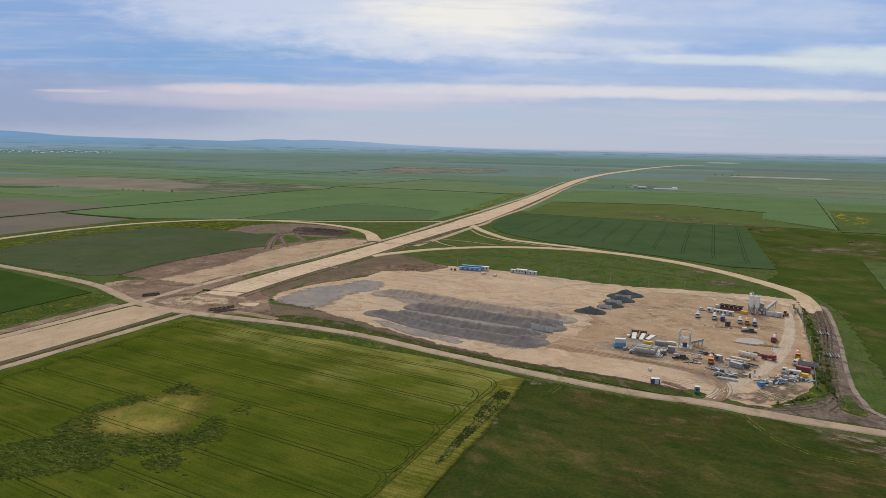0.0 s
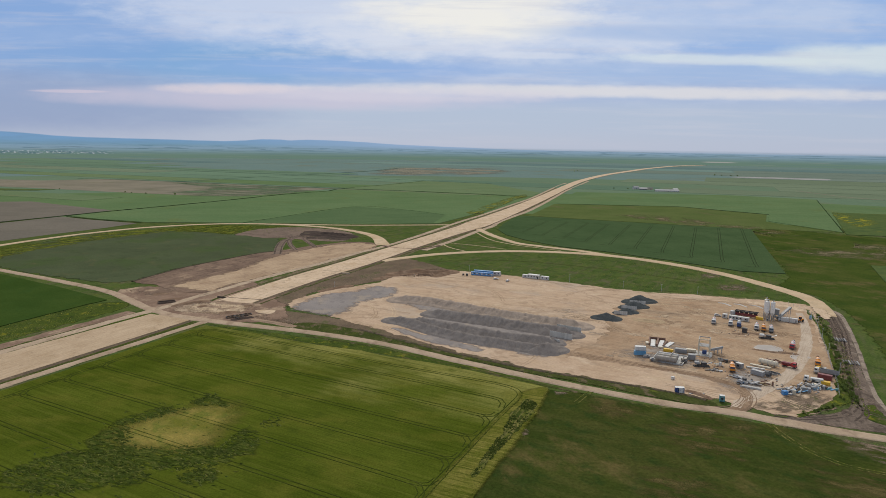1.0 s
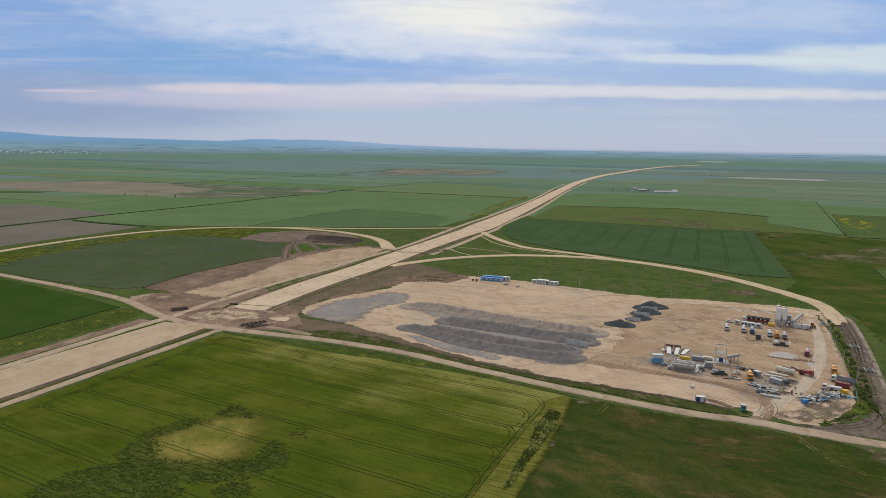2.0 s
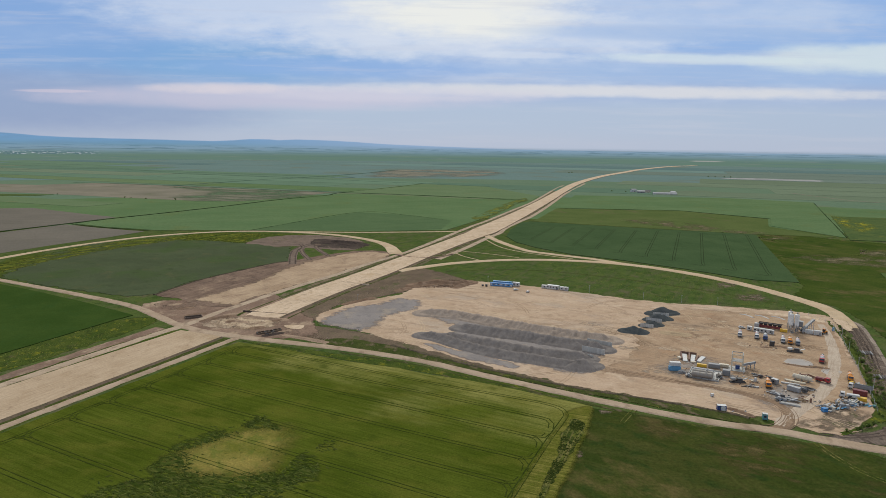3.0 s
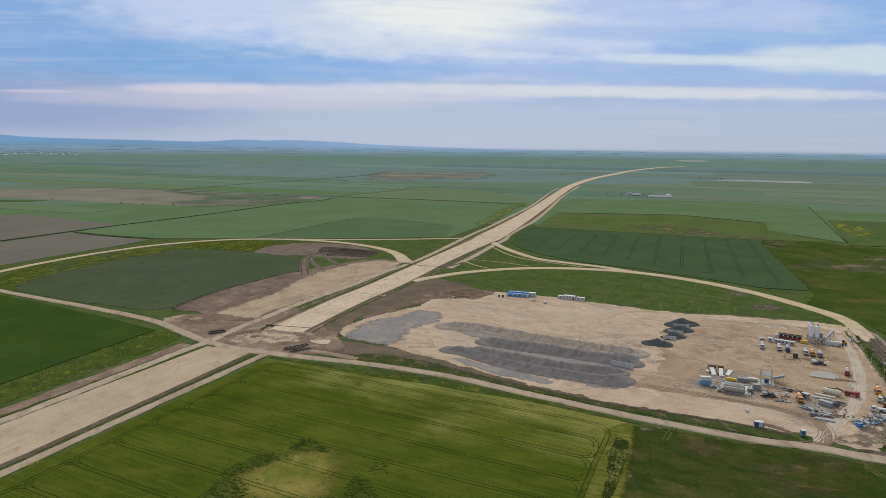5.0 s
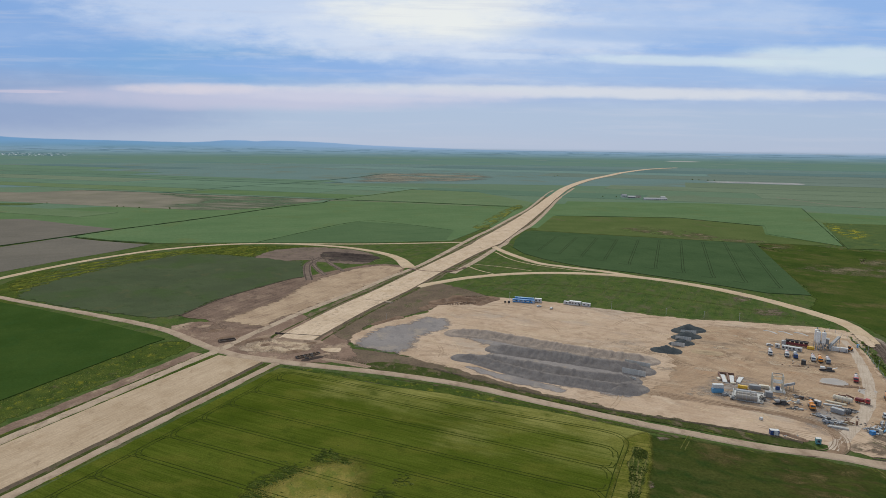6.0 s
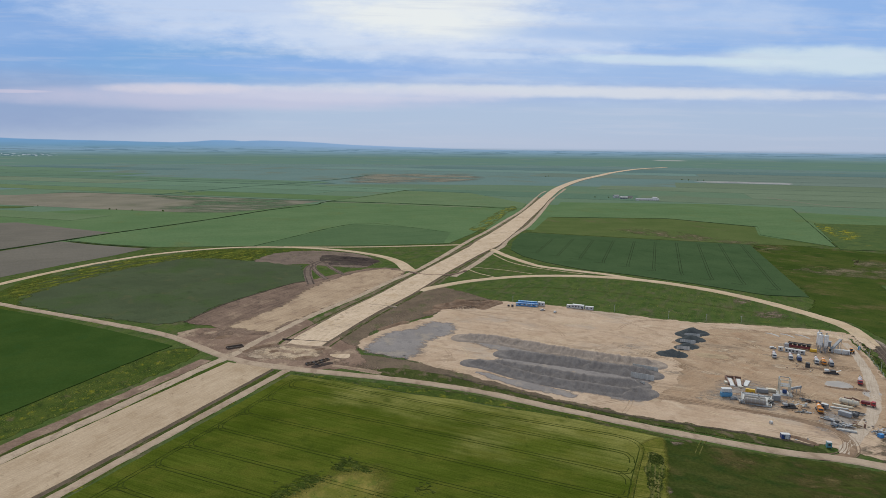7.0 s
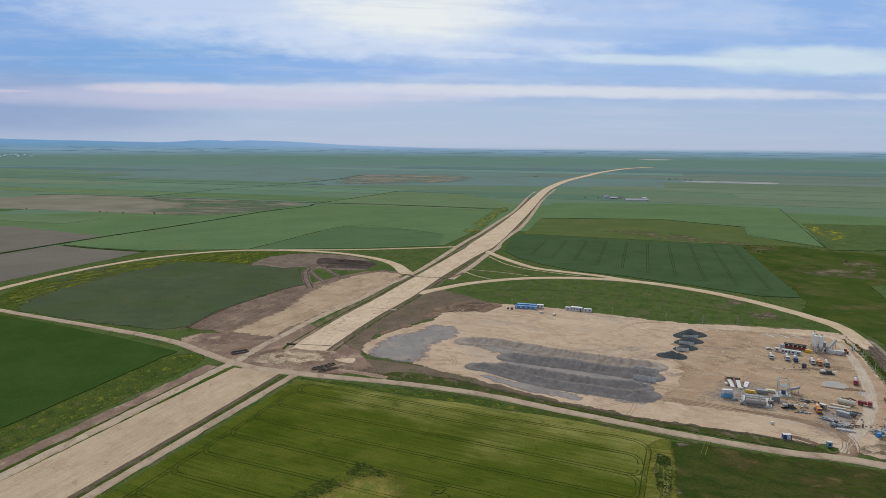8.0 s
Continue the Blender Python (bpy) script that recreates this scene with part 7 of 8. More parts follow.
for i, (x, y) in enumerate(((193, 459), (203, 456), (213, 453))):
    ribbon("kerb_ramp", [(x - 3, y + 5), (x - 0.8, y + 4), (x + 1.2, y + 1), (x + 2, y - 5)], 0.6, 0.5, CONC, "pale curved low concrete kerb", slope=0.3, step=1.0, category="kerb")

# asphalt plant
t = thing("plant_slab", 109.5, 334.2, -30, "pale concrete slab under the asphalt tanks", "slab")
part("slab", B(((0, 0, 0.12), (15.5, 16.5, 0.24))), CONC, t)
for s in (-1, 1):
    part("bund_wall", B(((0, s * 8.1, 0.45), (15.5, 0.3, 0.9))), CONC, t)
    part("bund_wall", B(((s * 7.6, 0, 0.45), (0.3, 16.0, 0.9))), CONC, t)
tank(105.2, 327.6, -27, 9.8, 1.5, TANKS, "long weathered bitumen tank lying on the slab").location.z = 0.44
tank(107.2, 331.6, -27, 9.8, 1.4, TANKS, "second weathered bitumen tank on the slab").location.z = 0.44
tank(109.2, 335.4, -27, 9.4, 1.2, STEEL, "smaller grey bitumen tank on the slab").location.z = 0.44
scrap_heap(114.6, 328.5, 60, 7, 1.8, 12, [DARK, GREYP, TANKS], "pipes and pumps beside the bitumen tanks", 3).location.z = 0.44
scrap_heap(100.2, 333.0, 62, 7, 1.8, 14, [GREYP, TANKS, DARK], "tangled pipework at the tank ends", 4)
container(95.7, 341.0, -8, SKYBLUE, "light blue container with a second one on top", 6.06, h=2.3, z=0.2)
container(96.0, 341.6, -8, WHITE, "white cabin standing on the blue container", 5.6, h=2.2, z=2.57, windows=0, name="site_cabin", category="cabin")
scrap_heap(97.8, 336.6, -20, 5, 2.2, 8, [GREYP, STEEL], "grey pumps beside the blue container", 6)
t = thing("drum_panels", 113.5, 361.0, -25, "dismantled white and rusty asphalt drum panels", "panels")
for i, (x, y, lx, ly, h, rz, m) in enumerate(((-6.0, 1.0, 0.7, 13, 1.5, 0.12, RUST), (-4.0, 0.0, 2.6, 14, 0.5, 0.10, WHITE), (-1.6, 0.5, 0.9, 13, 1.5, 0.06, RUST), (0.4, 0.0, 2.4, 13, 0.6, 0.0, WHITE), (2.6, -0.5, 0.7, 11, 1.2, -0.10, RUST), (4.6, 0.5, 2.6, 11, 0.5, -0.22, WHITE),
                                                (-2.5, 7.6, 9.0, 0.5, 1.6, 0.05, RUST), (-6.8, -3.0, 1.6, 3.0, 1.2, 0.3, CREAM), (1.0, -7.4, 3.0, 1.2, 0.8, 0.2, CREAM))):
    part("panel", B(((x, y, h / 2), (lx, ly, h), rz), bevel=0.12), m, t)
container(113.0, 346.6, -28, YELLOW, "yellow burner unit beside the tanks", 5.0, 1.6, 1.7, name="burner_unit", category="machine")
container(119.5, 345.5, -25, GREYP, "low grey control container", 6.0, 2.4, 2.2)
container(125.5, 346.8, -25, CREAM, "low pale container beside the tower", 5.0, 2.2, 1.6)
t = container(120.8, 333.6, -20, GREYP, "grey square filler tank", 3.6, 3.0, 3.0, name="filler_tank", category="tank")
frame_tower(131.2, 343.5, -25, 5.4, 5.6, 9.0, "pale open steel tower over a blue drive")
conveyor(136, 346, -35, 6, 2.4, "short grey feed belt beside the tower")
screen_machine(121.8, 322.8, -6, "grey and black crushing machine", GREYP, 8.0)
scrap_heap(126.0, 316.5, -30, 6, 3, 9, [GREYP, DARK, STEEL], "grey machine parts on the ground", 8)
scrap_heap(131.2, 324.5, 0, 2.4, 2.0, 6, [WHITE, CREAM], "small heap of white sacks", 9)
container(100.2, 303.6, 10, WHITE, "small white tank on a dark base", 1.4, 1.1, 1.3, name="water_bowser", category="tank")
container(97.2, 286.6, -12, NAVY, "navy blue site cabin with white door", 4.0, 2.3, 2.4, windows=1, door=WHITE, name="site_cabin", category="cabin")
part("white_panel", B(((0.35, -1.27, 1.25), (1.4, 0.06, 2.2))), WHITE, bpy.data.objects[[o.name for o in scene.objects if o.name.startswith("site_cabin")][-1]])
container(112.2, 276.2, -20, TEAL, "dark green guard booth with a white roof", 2.2, 2.0, 2.7, windows=1, name="guard_booth", category="booth")
ridge("mud_bank", [(102, 288), (108, 281)], 1.6, 0.7, H_SOIL, "brown lumpy earth bank beside the cabin", 35, cell=0.6, cones=1.5)

# storage area
tank(157.0, 325.0, -46, 8.6, 1.35, CREAM, "cream-coloured long storage tank")
scrap_heap(162.6, 332.2, -40, 8, 1.6, 10, [RUST], "rusty steel frames lying on the ground", 11)
beam_stack(152.4, 323.0, -40, 10, 3, CREAM, "long pale concrete beams on battens")
beam_stack(148.0, 320.2, -30, 9, 2, WHITE, "long white beams on battens")
flatbed(166.6, 323.0, -45, RED, RED, "red flatbed truck with a red bed", 7.0, load=MAROON)
container(140.2, 320.8, -60, GREYP, "grey site cabin beside stored beams", 3.2, 2.4, 2.7, windows=1, name="site_cabin", category="cabin")
container(144.6, 310.6, -55, STEEL, "long grey steel container", 6.06, 2.44, 2.4)
tank(149.0, 308.8, -50, 2.4, 1.0, DARK, "dark steel drum beside the container")
scrap_heap(152.0, 313.0, -40, 6, 4, 14, [STEEL, GREYP, DARK], "scattered grey steel parts", 12)
scrap_heap(135.0, 298.8, -15, 9, 4.5, 30, [STEEL, GREYP, DARK, STEEL, SKYBLUE, GREYP, STEEL], "jumbled grey and blue steel parts", 13)
scrap_heap(142.4, 297.4, -15, 5, 3, 16, [WOOD, RUST, CREAM], "timber frames and rusty steel parts", 14)
beam_stack(132.8, 292.6, -32, 9.5, 2, CONC, "long grey concrete girders on battens", 0.7, 0.7)
scrap_heap(139.0, 330.0, -40, 9, 3, 14, [DARK, RUST, GREYP], "dark and rusty steel frames", 15)
scrap_heap(133.0, 306.0, -50, 7, 3.0, 12, [GREYP, STEEL, DARK], "grey steel brackets on the ground", 16)
tipper_truck(179.2, 311.8, 142, WHITE, GREYP, "white tipper truck with a grey body", 10.5)
container(174.6, 305.0, -38, MAROON, "maroon red steel container", 6.06)
flatbed(166.8, 300.8, 150, WHITE, CREAM, "white flatbed truck with a pale load", 8.5, load=WHITE)
container(170.6, 298.2, -35, YELLOW, "yellow open skip container", 4.6, 2.3, 1.6, name="skip", category="skip")
scrap_heap(156.5, 291.0, 20, 23, 6, 80, [STEEL, GREYP, STEEL, CONC, STEEL, GREYP, SKYBLUE, DARK, CREAM], "long heap of grey and blue steel parts", 17)
scrap_heap(162.0, 297.0, 25, 14, 3, 24, [STEEL, GREYP, WOOD, DARK], "row of grey steel parts", 18)
container(144.4, 284.6, 10, BLUE, "small blue fuel tank on the ground", 2.2, 1.8, 1.9, name="fuel_tank", category="tank")
scrap_heap(170.5, 291.8, 10, 4.5, 3.5, 9, [TEAL, SKYBLUE, TEAL], "teal and blue machine parts", 19)
scrap_heap(182.6, 317.0, 60, 5, 3, 10, [GREYP, DARK, STEEL], "grey machine parts beside the truck", 20)
small_car(181.0, 321.0, 30, YELLOW, "small yellow vehicle beside the truck")

# site office
office_block(26.2, 557.5, -20, "two-storey blue site office of metal cabins")
container(38.5, 556.5, -22, WHITE, "white cabin beside the blue office", 6.06, 3.0, 3.4, windows=2, name="site_cabin", category="cabin")
container(62, 549.2, -26, WHITE, "small white cabin at the yard's edge", 5.0, 2.6, 2.6, windows=1, name="site_cabin", category="cabin")
container(68.5, 545.8, -30, WHITE, "large white cabin with dark openings", 10, 3.6, 3.3, windows=4, door=GLASS, name="site_cabin", category="cabin")
container(77, 541.2, -24, WHITE, "white cabin with two windows", 7, 2.6, 2.8, windows=2, name="site_cabin", category="cabin")
small_car(36, 540, 15, WHITE, "white car parked near the blue office")
small_car(45, 532.5, 60, WHITE, "white car standing on the open yard")
container(12.6, 554.5, 0, DARK, "small dark tank beside the blue office", 1.8, 1.5, 1.8, name="fuel_tank", category="tank")


# ---- fence, poles ----
fence = thing("yard_fence", 0, 0, 0, "wire fence on thin posts along the yard", "fence", z=0.0)
FENCE = spline([(240, 462), (240, 436), (231, 411), (216, 380), (203, 352), (188.5, 323), (178, 301), (169, 284)], 6.0)
post_me = None
for p in FENCE:
    if post_me is None:
        q = part("post", B(((0, 0, 1.15), (0.14, 0.14, 2.3))), CONC, fence)
        post_me = q.data
    else:
        q = new("post", post_me)
        q.parent = fence
    q.location = (p.x, p.y, 0.1)
for a, b in zip(FENCE, FENCE[1:]):
    for z in (0.7, 1.4, 2.1):
        part("wire", R(((a.x, a.y, z), (b.x, b.y, z), 0.02, 4)), STEEL, fence)


def pole(x, y, h, label):
    t = thing("pole", x, y, 0, label, "pole", "poles round the yard", 0.1)
    part("mast", R(((0, 0, 0), (0, 0, h), 0.13, 8, 0.08)), CONC, t)
    part("cross_arm", B(((0, 0, h - 0.3), (1.4, 0.1, 0.12))), STEEL, t)
    return t


for x, y, h in ((15, 566, 7), (96, 532, 6.5), (134, 510, 6), (161, 500, 6), (186, 492, 6), (228, 404, 6.5), (214, 375, 6.5), (200, 345, 6.5), (186, 312, 6.5), (-92, 500, 5)):
    pole(x, y, h, "thin grey pole at the yard's edge")

# ---- loose things outside the yard ----
def formwork(x, y, turn, label):
    t = thing("formwork_frame", x, y, turn, label, "formwork", "formwork frames at the junction", 0.12)
    for s in (-1, 1):
        part("long_side", B(((0, s * 1.6, 0.55), (5.0, 0.22, 1.1))), FORM, t)
        part("short_side", B(((s * 2.4, 0, 0.55), (0.22, 3.0, 1.1))), DARK, t)
        part("waling", B(((0, s * 1.78, 0.75), (5.2, 0.14, 0.16))), WOOD, t)
    part("brace", B(((0, 0, 1.1), (0.16, 3.1, 0.16))), WOOD, t)
    return t


for x, y, a in ((-144, 408.5, 30), (-139.5, 411.5, 38), (-135, 415, 30), (-138, 407.5, 60)):
    formwork(x, y, a, "rusty open formwork frame beside the road")


def pipe_stack(x, y, turn, n, label):
    t = thing("pipe_stack", x, y, turn, label, "pipes", "pipe stacks beside the fence", 0.1)
    for i in range(n):
        part("pipe", R(((-3.2 + 0.2 * (i % 3), i * 1.3 - n * 0.65, 0.35), (3.2 + 0.2 * (i % 2), i * 1.3 - n * 0.65, 0.35), 0.35, 10)), DARK if i % 3 else GREYP, t)
    return t


pipe_stack(222, 373, 70, 6, "row of dark drain pipes on churned ground")
pipe_stack(203, 331, 68, 6, "row of dark drain pipes beside the fence")
container(232.5, 420, 20, SKYBLUE, "blue portable toilet at the yard's edge", 1.2, 1.2, 2.3, door=WHITE, name="portable_toilet", category="toilet")
container(9.5, 556, 10, DARK, "dark waste bin near the blue office", 1.6, 1.2, 1.4, name="waste_bin", category="bin")

# ---- plants ----
LEAF, fnt, fbs = tree_of("leaves")
gi = fnt.nodes.new("ShaderNodeNewGeometry")
fnt.links.new(tex_mix(fnt, gi.outputs["Random Per Island"], (0.085, 0.125, 0.028), (0.20, 0.255, 0.065)), fbs.inputs["Base Color"])
fbs.inputs["Roughness"].default_value, fbs.inputs["Specular IOR Level"].default_value = 0.8, 0.1
TUFT, unt, ubs = tree_of("weed_leaves")
gi = unt.nodes.new("ShaderNodeNewGeometry")
ramp = unt.nodes.new("ShaderNodeValToRGB")
unt.links.new(gi.outputs["Random Per Island"], ramp.inputs[0])
for i, (a, col) in enumerate(((0.0, (0.080, 0.115, 0.026)), (0.5, (0.115, 0.150, 0.034)), (0.85, (0.19, 0.20, 0.042)), (1.0, (0.32, 0.30, 0.06)))):
    e = ramp.color_ramp.elements[i] if i < 2 else ramp.color_ramp.elements.new(a)
    e.position, e.color = a, (*col, 1)
unt.links.new(ramp.outputs[0], ubs.inputs["Base Color"])
ubs.inputs["Roughness"].default_value, ubs.inputs["Specular IOR Level"].default_value = 0.85, 0.1
BARK = paint("bark", (0.09, 0.065, 0.045), 0.9)


def crown_mesh(bm, rs, r, h, z0, n, size):
    """Many small leaf clumps over an uneven crown with gaps."""
    lobes = [(rs.uniform(-0.5, 0.5) * r, rs.uniform(-0.5, 0.5) * r, z0 + h * rs.uniform(0.25, 0.75), r * rs.uniform(0.4, 0.7)) for _ in range(7)]
    for _ in range(n):
        lx, ly, lz, lr = rs.choice(lobes)
        d = Vector((rs.gauss(0, 1), rs.gauss(0, 1), rs.gauss(0, 0.8))).normalized() * lr * rs.uniform(0.55, 1.05)
        c = Vector((lx, ly, lz)) + d
        c.z = max(c.z, z0 * 0.7)
        a, b = Vector((rs.gauss(0, 1), rs.gauss(0, 1), rs.gauss(0, 1))).normalized(), Vector((rs.gauss(0, 1), rs.gauss(0, 1), rs.gauss(0, 1))).normalized()
        s = size * rs.uniform(0.6, 1.3)
        vs = [bm.verts.new(c + k) for k in (a * s, b * s, -a * s * 0.8, (a.cross(b)) * s)]
        for f in ((0, 1, 2), (0, 3, 1), (1, 3, 2)):
            bm.faces.new([vs[k] for k in f])


def plant(name, r, h, stem, n, size, seed, label, category):
    rs = random.Random(seed)
    t = thing(name, 0, -6000 - seed, 0, label, category, z=0.0)
    bm = R(((0, 0, -0.1), (0.05, 0.03, stem + h * 0.3), max(0.05, h * 0.03), 6, max(0.03, h * 0.015)))
    for k in range(4):
        a = k * 1.6 + rs.random()
        rod(bm, (0.03, 0.02, stem + h * 0.05 * k), (math.cos(a) * r * 0.6, math.sin(a) * r * 0.6, stem + h * (0.35 + 0.1 * k)), h * 0.014, 5, h * 0.006)
    part("trunk" if name == "tree" else "stem", bm, BARK, t)
    bm = bmesh.new()
    crown_mesh(bm, rs, r, h - stem, stem, n, size)
    part("crown" if name == "tree" else "foliage", bm, LEAF, t)
    return t


rnd = random.Random(3)
bushes = [plant("bush", 1.6, 2.3, 0.2, 130, 0.38, k, "dense green bush beside the yard fence", "bush") for k in range(3)]
trees = [plant("tree", 3.4, 7.5, 0.9, 190, 0.8, 10 + k, "dark green field tree", "tree") for k in range(3)]
spots = []
for (a, b, n, w) in (((241, 432), (216, 371), 22, 3), ((216, 371), (192, 324), 26, 4), ((192, 324), (178, 297), 26, 5), ((177, 298), (166, 276), 34, 6), ((160, 272), (140, 263), 10, 2)):
    for _ in range(n):
        q = Vector(a).lerp(Vector(b), rnd.random()) + Vector((rnd.uniform(0, w), rnd.uniform(-w, w) * 0.5))
        spots.append((q.x, q.y))
for i, (x, y) in enumerate(spots):
    m = pose(x, y, 0.1, 0, 0, rnd.uniform(0, 360))
    if i < 3:
        bushes[i].matrix_world = m
    else:
        o = copy_thing(bushes[i % 3], m)
    k = rnd.uniform(0.35, 0.8)
    (bushes[i] if i < 3 else o).scale = (k, k, k)
tspots = [(1160, 2790), (1185, 2780), (1215, 2760), (1235, 2745), (470, 1800), (505, 1790), (556, 1722), (600, 1735), (-866, 1505), (-684, 1430), (-668, 1424), (-630, 1408), (-560, 1386),
          (620, 3050), (640, 3080)]
for i, (x, y) in enumerate(tspots):
    m = pose(x, y, 0, 0, 0, rnd.uniform(0, 360))
    k = rnd.uniform(0.5, 0.85) * (0.75 if y < 1600 else 1.0 if y < 2000 else 1.5)
    o = trees[i] if i < 3 else copy_thing(trees[i % 3], m)
    o.matrix_world = m
    o.scale = (k, k, k)

# weeds, clods and tyre marks too many to count
rnd = random.Random(21)


def tufts(name, areas, n, smin, smax, label, material):
    bm_v, bm_f = [], []
    per = n // len(areas)
    for poly in areas:
        x0, x1 = min(p[0] for p in poly), max(p[0] for p in poly)
        y0, y1 = min(p[1] for p in poly), max(p[1] for p in poly)
        k = tries = 0
        while k < per and tries < per * 12:
            tries += 1
            x, y = rnd.uniform(x0, x1), rnd.uniform(y0, y1)
            if not inside((x, y), poly) or fbm((x, y), 11, 2.5) < rnd.uniform(-0.5, 0.35):
                continue
            k += 1
            s = rnd.uniform(smin, smax)
            a = rnd.uniform(0, 6.28)
            b = len(bm_v)
            for j in range(3):
                t = a + j * 2.1
                bm_v.append((x + math.cos(t) * s, y + math.sin(t) * s, 0.05))
            bm_v.append((x + rnd.uniform(-0.2, 0.2) * s, y + rnd.uniform(-0.2, 0.2) * s, 0.1 + s * rnd.uniform(0.4, 0.8)))
            bm_f += [(b, b + 1, b + 3), (b + 1, b + 2, b + 3), (b + 2, b, b + 3)]
    me = bpy.data.meshes.new(name)
    me.from_pydata(bm_v, [], bm_f)
    me.materials.append(material)
    return tagged(new(name, me), label, "clods" if material in (CLOD, H_SOIL) else "weeds", kind="stuff")


VERGES = [[(-330, 190), (-282, 290), (-234, 400), (-240, 440), (-262, 415), (-290, 345), (-370, 170)],
          [(-60, 640), (0, 680), (90, 695), (170, 665), (230, 590), (250, 480), (190, 496), (130, 514), (58, 560), (-5, 584)],
          [(-92, 399), (-20, 356), (30, 320), (100, 284), (96, 274), (28, 312), (-60, 368), (-100, 388)],
          [(-430, 600), (-460, 720), (-425, 800), (-350, 868), (-280, 886), (-150, 850), (-230, 810), (-330, 800), (-400, 740), (-405, 640)],
          [(162, 272), (186, 305), (214, 364), (242, 440), (246, 440), (218, 360), (191, 304), (172, 270)]]
tufts("weeds", VERGES, 15000, 0.2, 0.5, "uneven green weeds and grass tufts", TUFT)
tufts("margin_weeds", [[(26, 275), (30, 271), (25.4, 257.6), (18.5, 243.3), (8, 223.4), (2.5, 210), (-2, 206), (1.8, 217), (7.2, 230.3), (13.2, 245.9), (18.6, 260.4)]], 1300, 0.2, 0.55, "dark weed tufts in the field margin", LODGED).location.z = 0.72
tufts("earth_clods", [[(-251, 521), (-214, 620), (-186, 676), (-120, 722), (-78, 705), (-140, 565), (-184, 478), (-222, 506)],
                      [(-255, 490), (-190, 486), (-140, 446), (-122, 425), (-118, 405), (-160, 420), (-200, 430), (-236, 458)],
                      [(-265, 805), (-215, 858), (-130, 842), (-100, 790), (-113, 758), (-215, 772)],
                      [(-122, 440), (-104, 500), (-40, 626), (-8, 592), (-40, 556), (-104, 484)]], 5000, 0.15, 0.45, "scattered brown earth clods", CLOD)
tufts("junction_rubble", [[(-192, 434), (-176, 452), (-152, 462), (-134, 446), (-136, 424), (-150, 413), (-170, 420)], [(-130, 420), (-112, 412), (-96, 396), (-104, 392), (-128, 404)], [(-246, 484), (-222, 496), (-206, 486), (-212, 468), (-232, 468)]], 1500, 0.15, 0.6, "broken pale clods and rubble at the junction", CLOD).location.z = 0.12
ridge("earth_heap", [(-191, 437), (-182, 446), (-174, 452)], 2.0, 1.0, H_SOIL, "dark cut bank at the end of the motorway bed", 72, cell=0.6, cones=1.6)
ridge("earth_heap", [(-128, 405), (-114, 398), (-100, 390)], 1.8, 0.5, CLOD, "low bank of broken earth beside the road", 73, cell=0.6, cones=1.6)
tufts("heap_clods", [[(-52, 552), (-34, 580), (-2, 578), (6, 562), (-10, 552), (-36, 546)]], 900, 0.3, 1.0, "lumpy brown clods on the soil heap", H_SOIL).location.z = 0.5
tufts("churned_clods", [[(246, 436), (258, 440), (246, 408), (224, 364), (198, 314), (186, 290), (180, 274), (174, 262), (150, 258), (168, 271), (186, 303), (216, 363)]], 1200, 0.15, 0.5, "scattered dark earth clods beside the fence", CLOD)

def debris(name, spots, n, mats, label, seed):
    rs = random.Random(seed)
    bm = bmesh.new()
    for _ in range(n):
        x, y, r = rs.choice(spots)
        c = (x + rs.gauss(0, r * 0.6), y + rs.gauss(0, r * 0.6), 0.22 + rs.uniform(0.05, 0.25))
        if not inside(c, YARD):
            continue
        box(bm, c, (rs.uniform(0.3, 1.2), rs.uniform(0.15, 0.45), rs.uniform(0.12, 0.35)), rs.uniform(0, 3.1), rs.gauss(0, 0.15))
    return tagged(finish(name, bm, mats), label, "debris", kind="stuff")


SPOTS = [(113, 340, 9), (128, 330, 8), (140, 312, 9), (150, 300, 9), (160, 292, 8), (204, 417, 5), (170, 385, 6), (178, 346, 5), (125, 318, 5), (105, 284, 4), (112, 358, 6), (160, 330, 6), (-20, 560, 12), (215, 412, 4)]
debris("dark_debris", SPOTS, 90, DARK, "scattered dark scrap on the yard", 51)
debris("rusty_debris", SPOTS, 80, RUST, "scattered rusty scrap on the yard", 52)
debris("grey_debris", SPOTS, 80, STEEL, "scattered grey metal scrap on the yard", 53)
debris("pale_debris", SPOTS, 30, WHITE, "scattered pale scrap on the yard", 54)
bm = bmesh.new()
rs = random.Random(77)
seg = spline(MW[1:9], 2.0)
for _ in range(230):
    k = rs.randrange(1, len(seg) - 1)
    d = (seg[k + 1] - seg[k - 1]).normalized()
    q = seg[k] + Vector((d.y, -d.x, 0)) * rs.uniform(-11, 11)
    a = Vector((0.92, -0.38)) * rs.uniform(0.7, 2.4)
    strip(bm, [(q.x - a.x, q.y - a.y), (q.x, q.y + rs.uniform(-0.3, 0.3)), (q.x + a.x, q.y + a.y)], rs.uniform(0.5, 1.3), 1.03, 1.2, 0.4)
tagged(finish("damp_soil_marks", bm, LANDS["haul"][0]), "dark damp soil marks on the motorway bed", "soil marks", kind="stuff")

# tyre marks across the yard
MARK = {k: LANDS[k][0] for k in ("worn_tan", "track")}
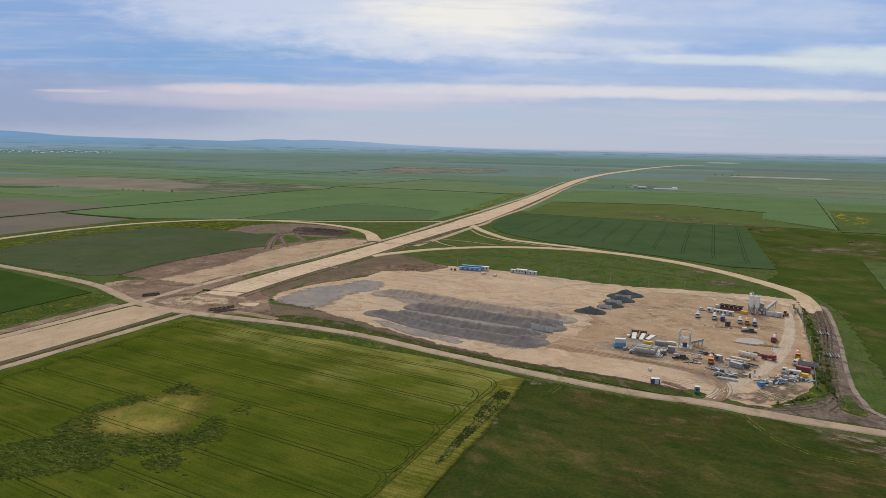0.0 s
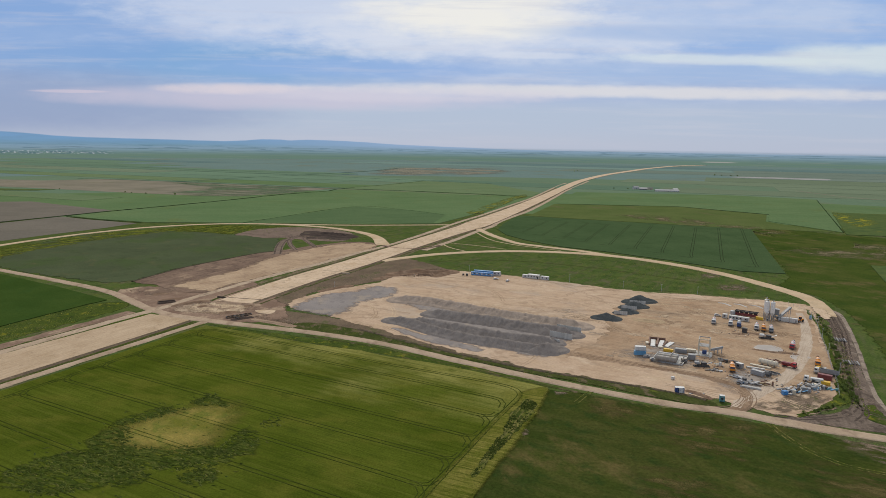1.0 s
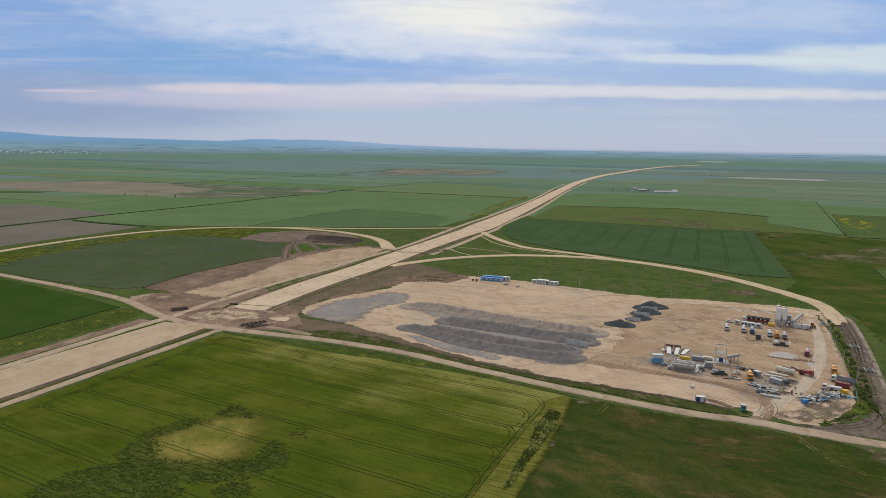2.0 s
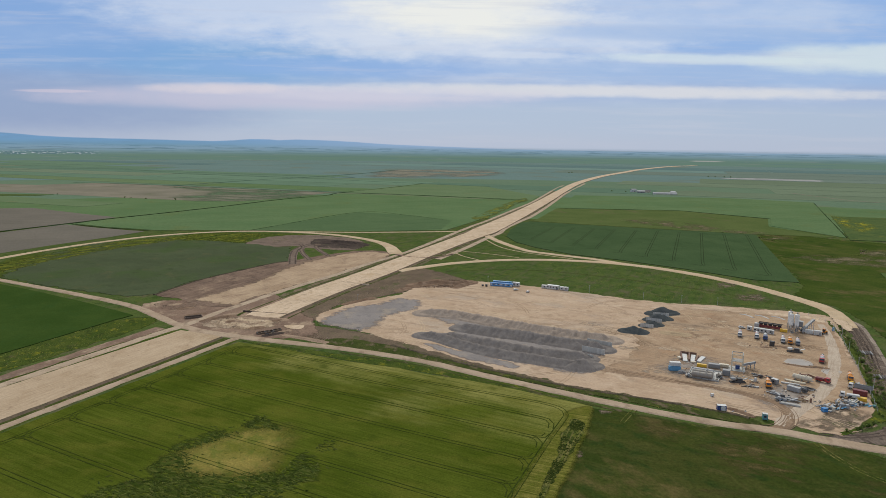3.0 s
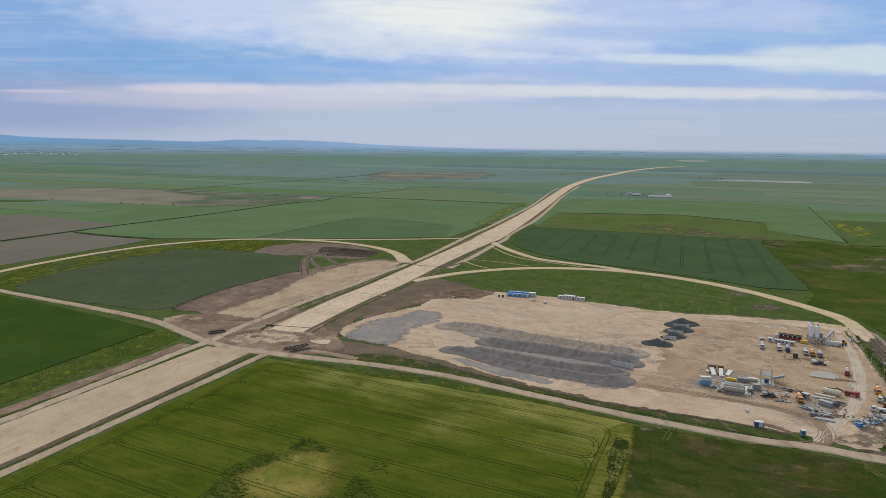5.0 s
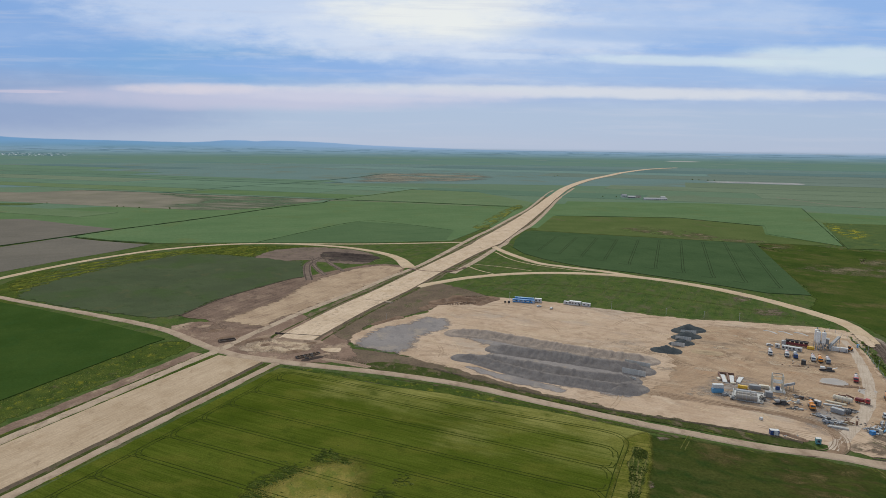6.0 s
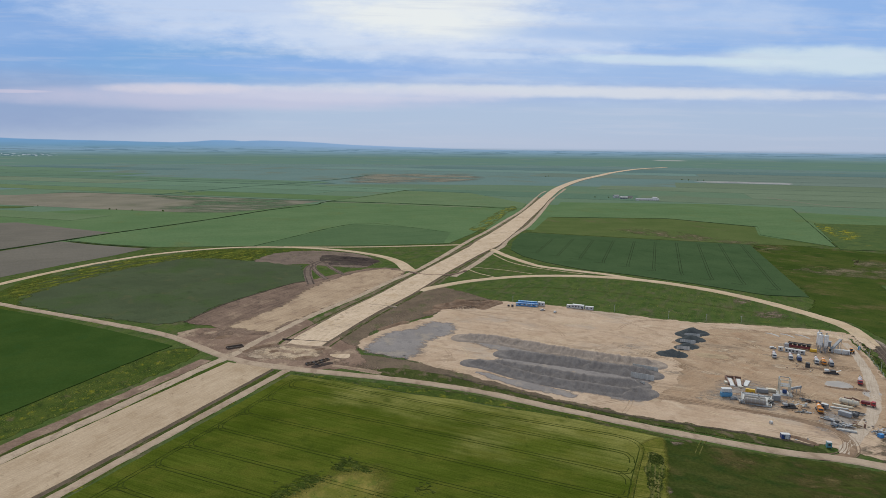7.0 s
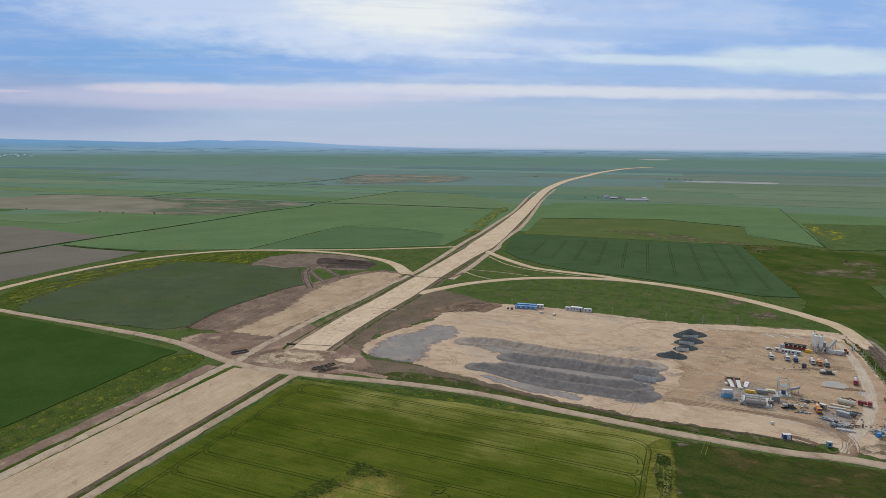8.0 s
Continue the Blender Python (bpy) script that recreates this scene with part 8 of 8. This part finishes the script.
for nm, key, count, seed in (("tyre_marks", "worn_tan", 110, 5), ("pale_tyre_marks", "track", 45, 9)):
    rs = random.Random(seed)
    bm = bmesh.new()
    done = 0
    while done < count:
        p = Vector((rs.uniform(-90, 235), rs.uniform(285, 560)))
        if not inside(tuple(p), YARD) or (p.x < 85 and rs.random() < 0.45):
            continue
        a = radians(rs.gauss(-32, 30))
        pts, curl = [], rs.gauss(0, 0.16)
        for k in range(rs.randint(3, 9)):
            if not inside(tuple(p), YARD):
                break
            pts.append(tuple(p))
            p = p + Vector((math.cos(a), math.sin(a))) * 9
            a += curl
        if len(pts) < 3:
            continue
        done += 1
        z = 0.215 + 0.0004 * done
        strip(bm, offset(pts, 1.0), rs.uniform(0.35, 0.7), z + 0.012, 2.0, 0.4)
        strip(bm, offset(pts, -1.0), rs.uniform(0.35, 0.7), z + 0.012, 2.0, 0.4)
    tagged(finish(nm, bm, MARK[key]), "tyre marks worn into the yard's earth", "tyre marks", kind="stuff")


# ---- the far farm and the pale bare strip ----
def farm_house(x, y, turn, lx, ly, h, wall_m, roof_m, label, windows=3):
    t = thing("farm_building", x, y, turn, label, "building", "buildings of the far farm", 0.0)
    w = part("wall", B(((0, 0, h / 2), (lx, ly, h))), wall_m, t)
    bm = bmesh.new()
    vs = [bm.verts.new(q) for q in ((-lx / 2 - .4, -ly / 2 - .4, h), (lx / 2 + .4, -ly / 2 - .4, h), (lx / 2 + .4, ly / 2 + .4, h), (-lx / 2 - .4, ly / 2 + .4, h), (-lx / 2 - .4, 0, h + ly * 0.32), (lx / 2 + .4, 0, h + ly * 0.32))]
    for f in ((0, 1, 5, 4), (2, 3, 4, 5), (0, 4, 3), (1, 2, 5), (0, 3, 2, 1)):
        bm.faces.new([vs[k] for k in f])
    part("roof", bm, roof_m, t)
    for i in range(windows):
        part("window", B(((-lx / 2 + (i + 0.5) * lx / windows, -ly / 2 - 0.03, h * 0.55), (lx / windows * 0.4, 0.1, h * 0.35))), GLASS, t)
    part("door", B(((lx * 0.05, -ly / 2 - 0.04, 1.1), (1.6, 0.12, 2.2))), DARK, t)
    return t


farm_house(583, 1708, -8, 60, 9, 3.0, WHITE, STEEL, "long white far barn with a grey metal roof", 12)
farm_house(526, 1790, 10, 14, 10, 6, WHITE, GREYP, "white far farmhouse with a grey roof")
farm_house(538, 1762, -12, 20, 9, 4, GREYP, STEEL, "grey far farm shed")
farm_house(560, 1775, -10, 14, 8, 4, CREAM, DARK, "small pale far farm shed")
farm_house(618, 1745, 0, 12, 8, 4, GREYP, WHITE, "grey far farm shed with a white roof")
# a dry bare strip of ground, not water
patch("far_water", [(1165, 2680), (1217, 2600), (1346, 2545), (1458, 2490), (1520, 2590), (1433, 2650), (1297, 2710)], (PALE_STRIP, PALE_STRIP), 0.5, "pale bare strip of ground on the far plain", "water", wob=8, fade=2, step=20)
ridge("white_stone_heap", [(337, 703), (340, 705)], 2.2, 0.6, heap_material("pale_rubble", (0.6, 0.58, 0.54), (0.7, 0.68, 0.64)), "pale rubble heap in the meadow", 41, cones=2)
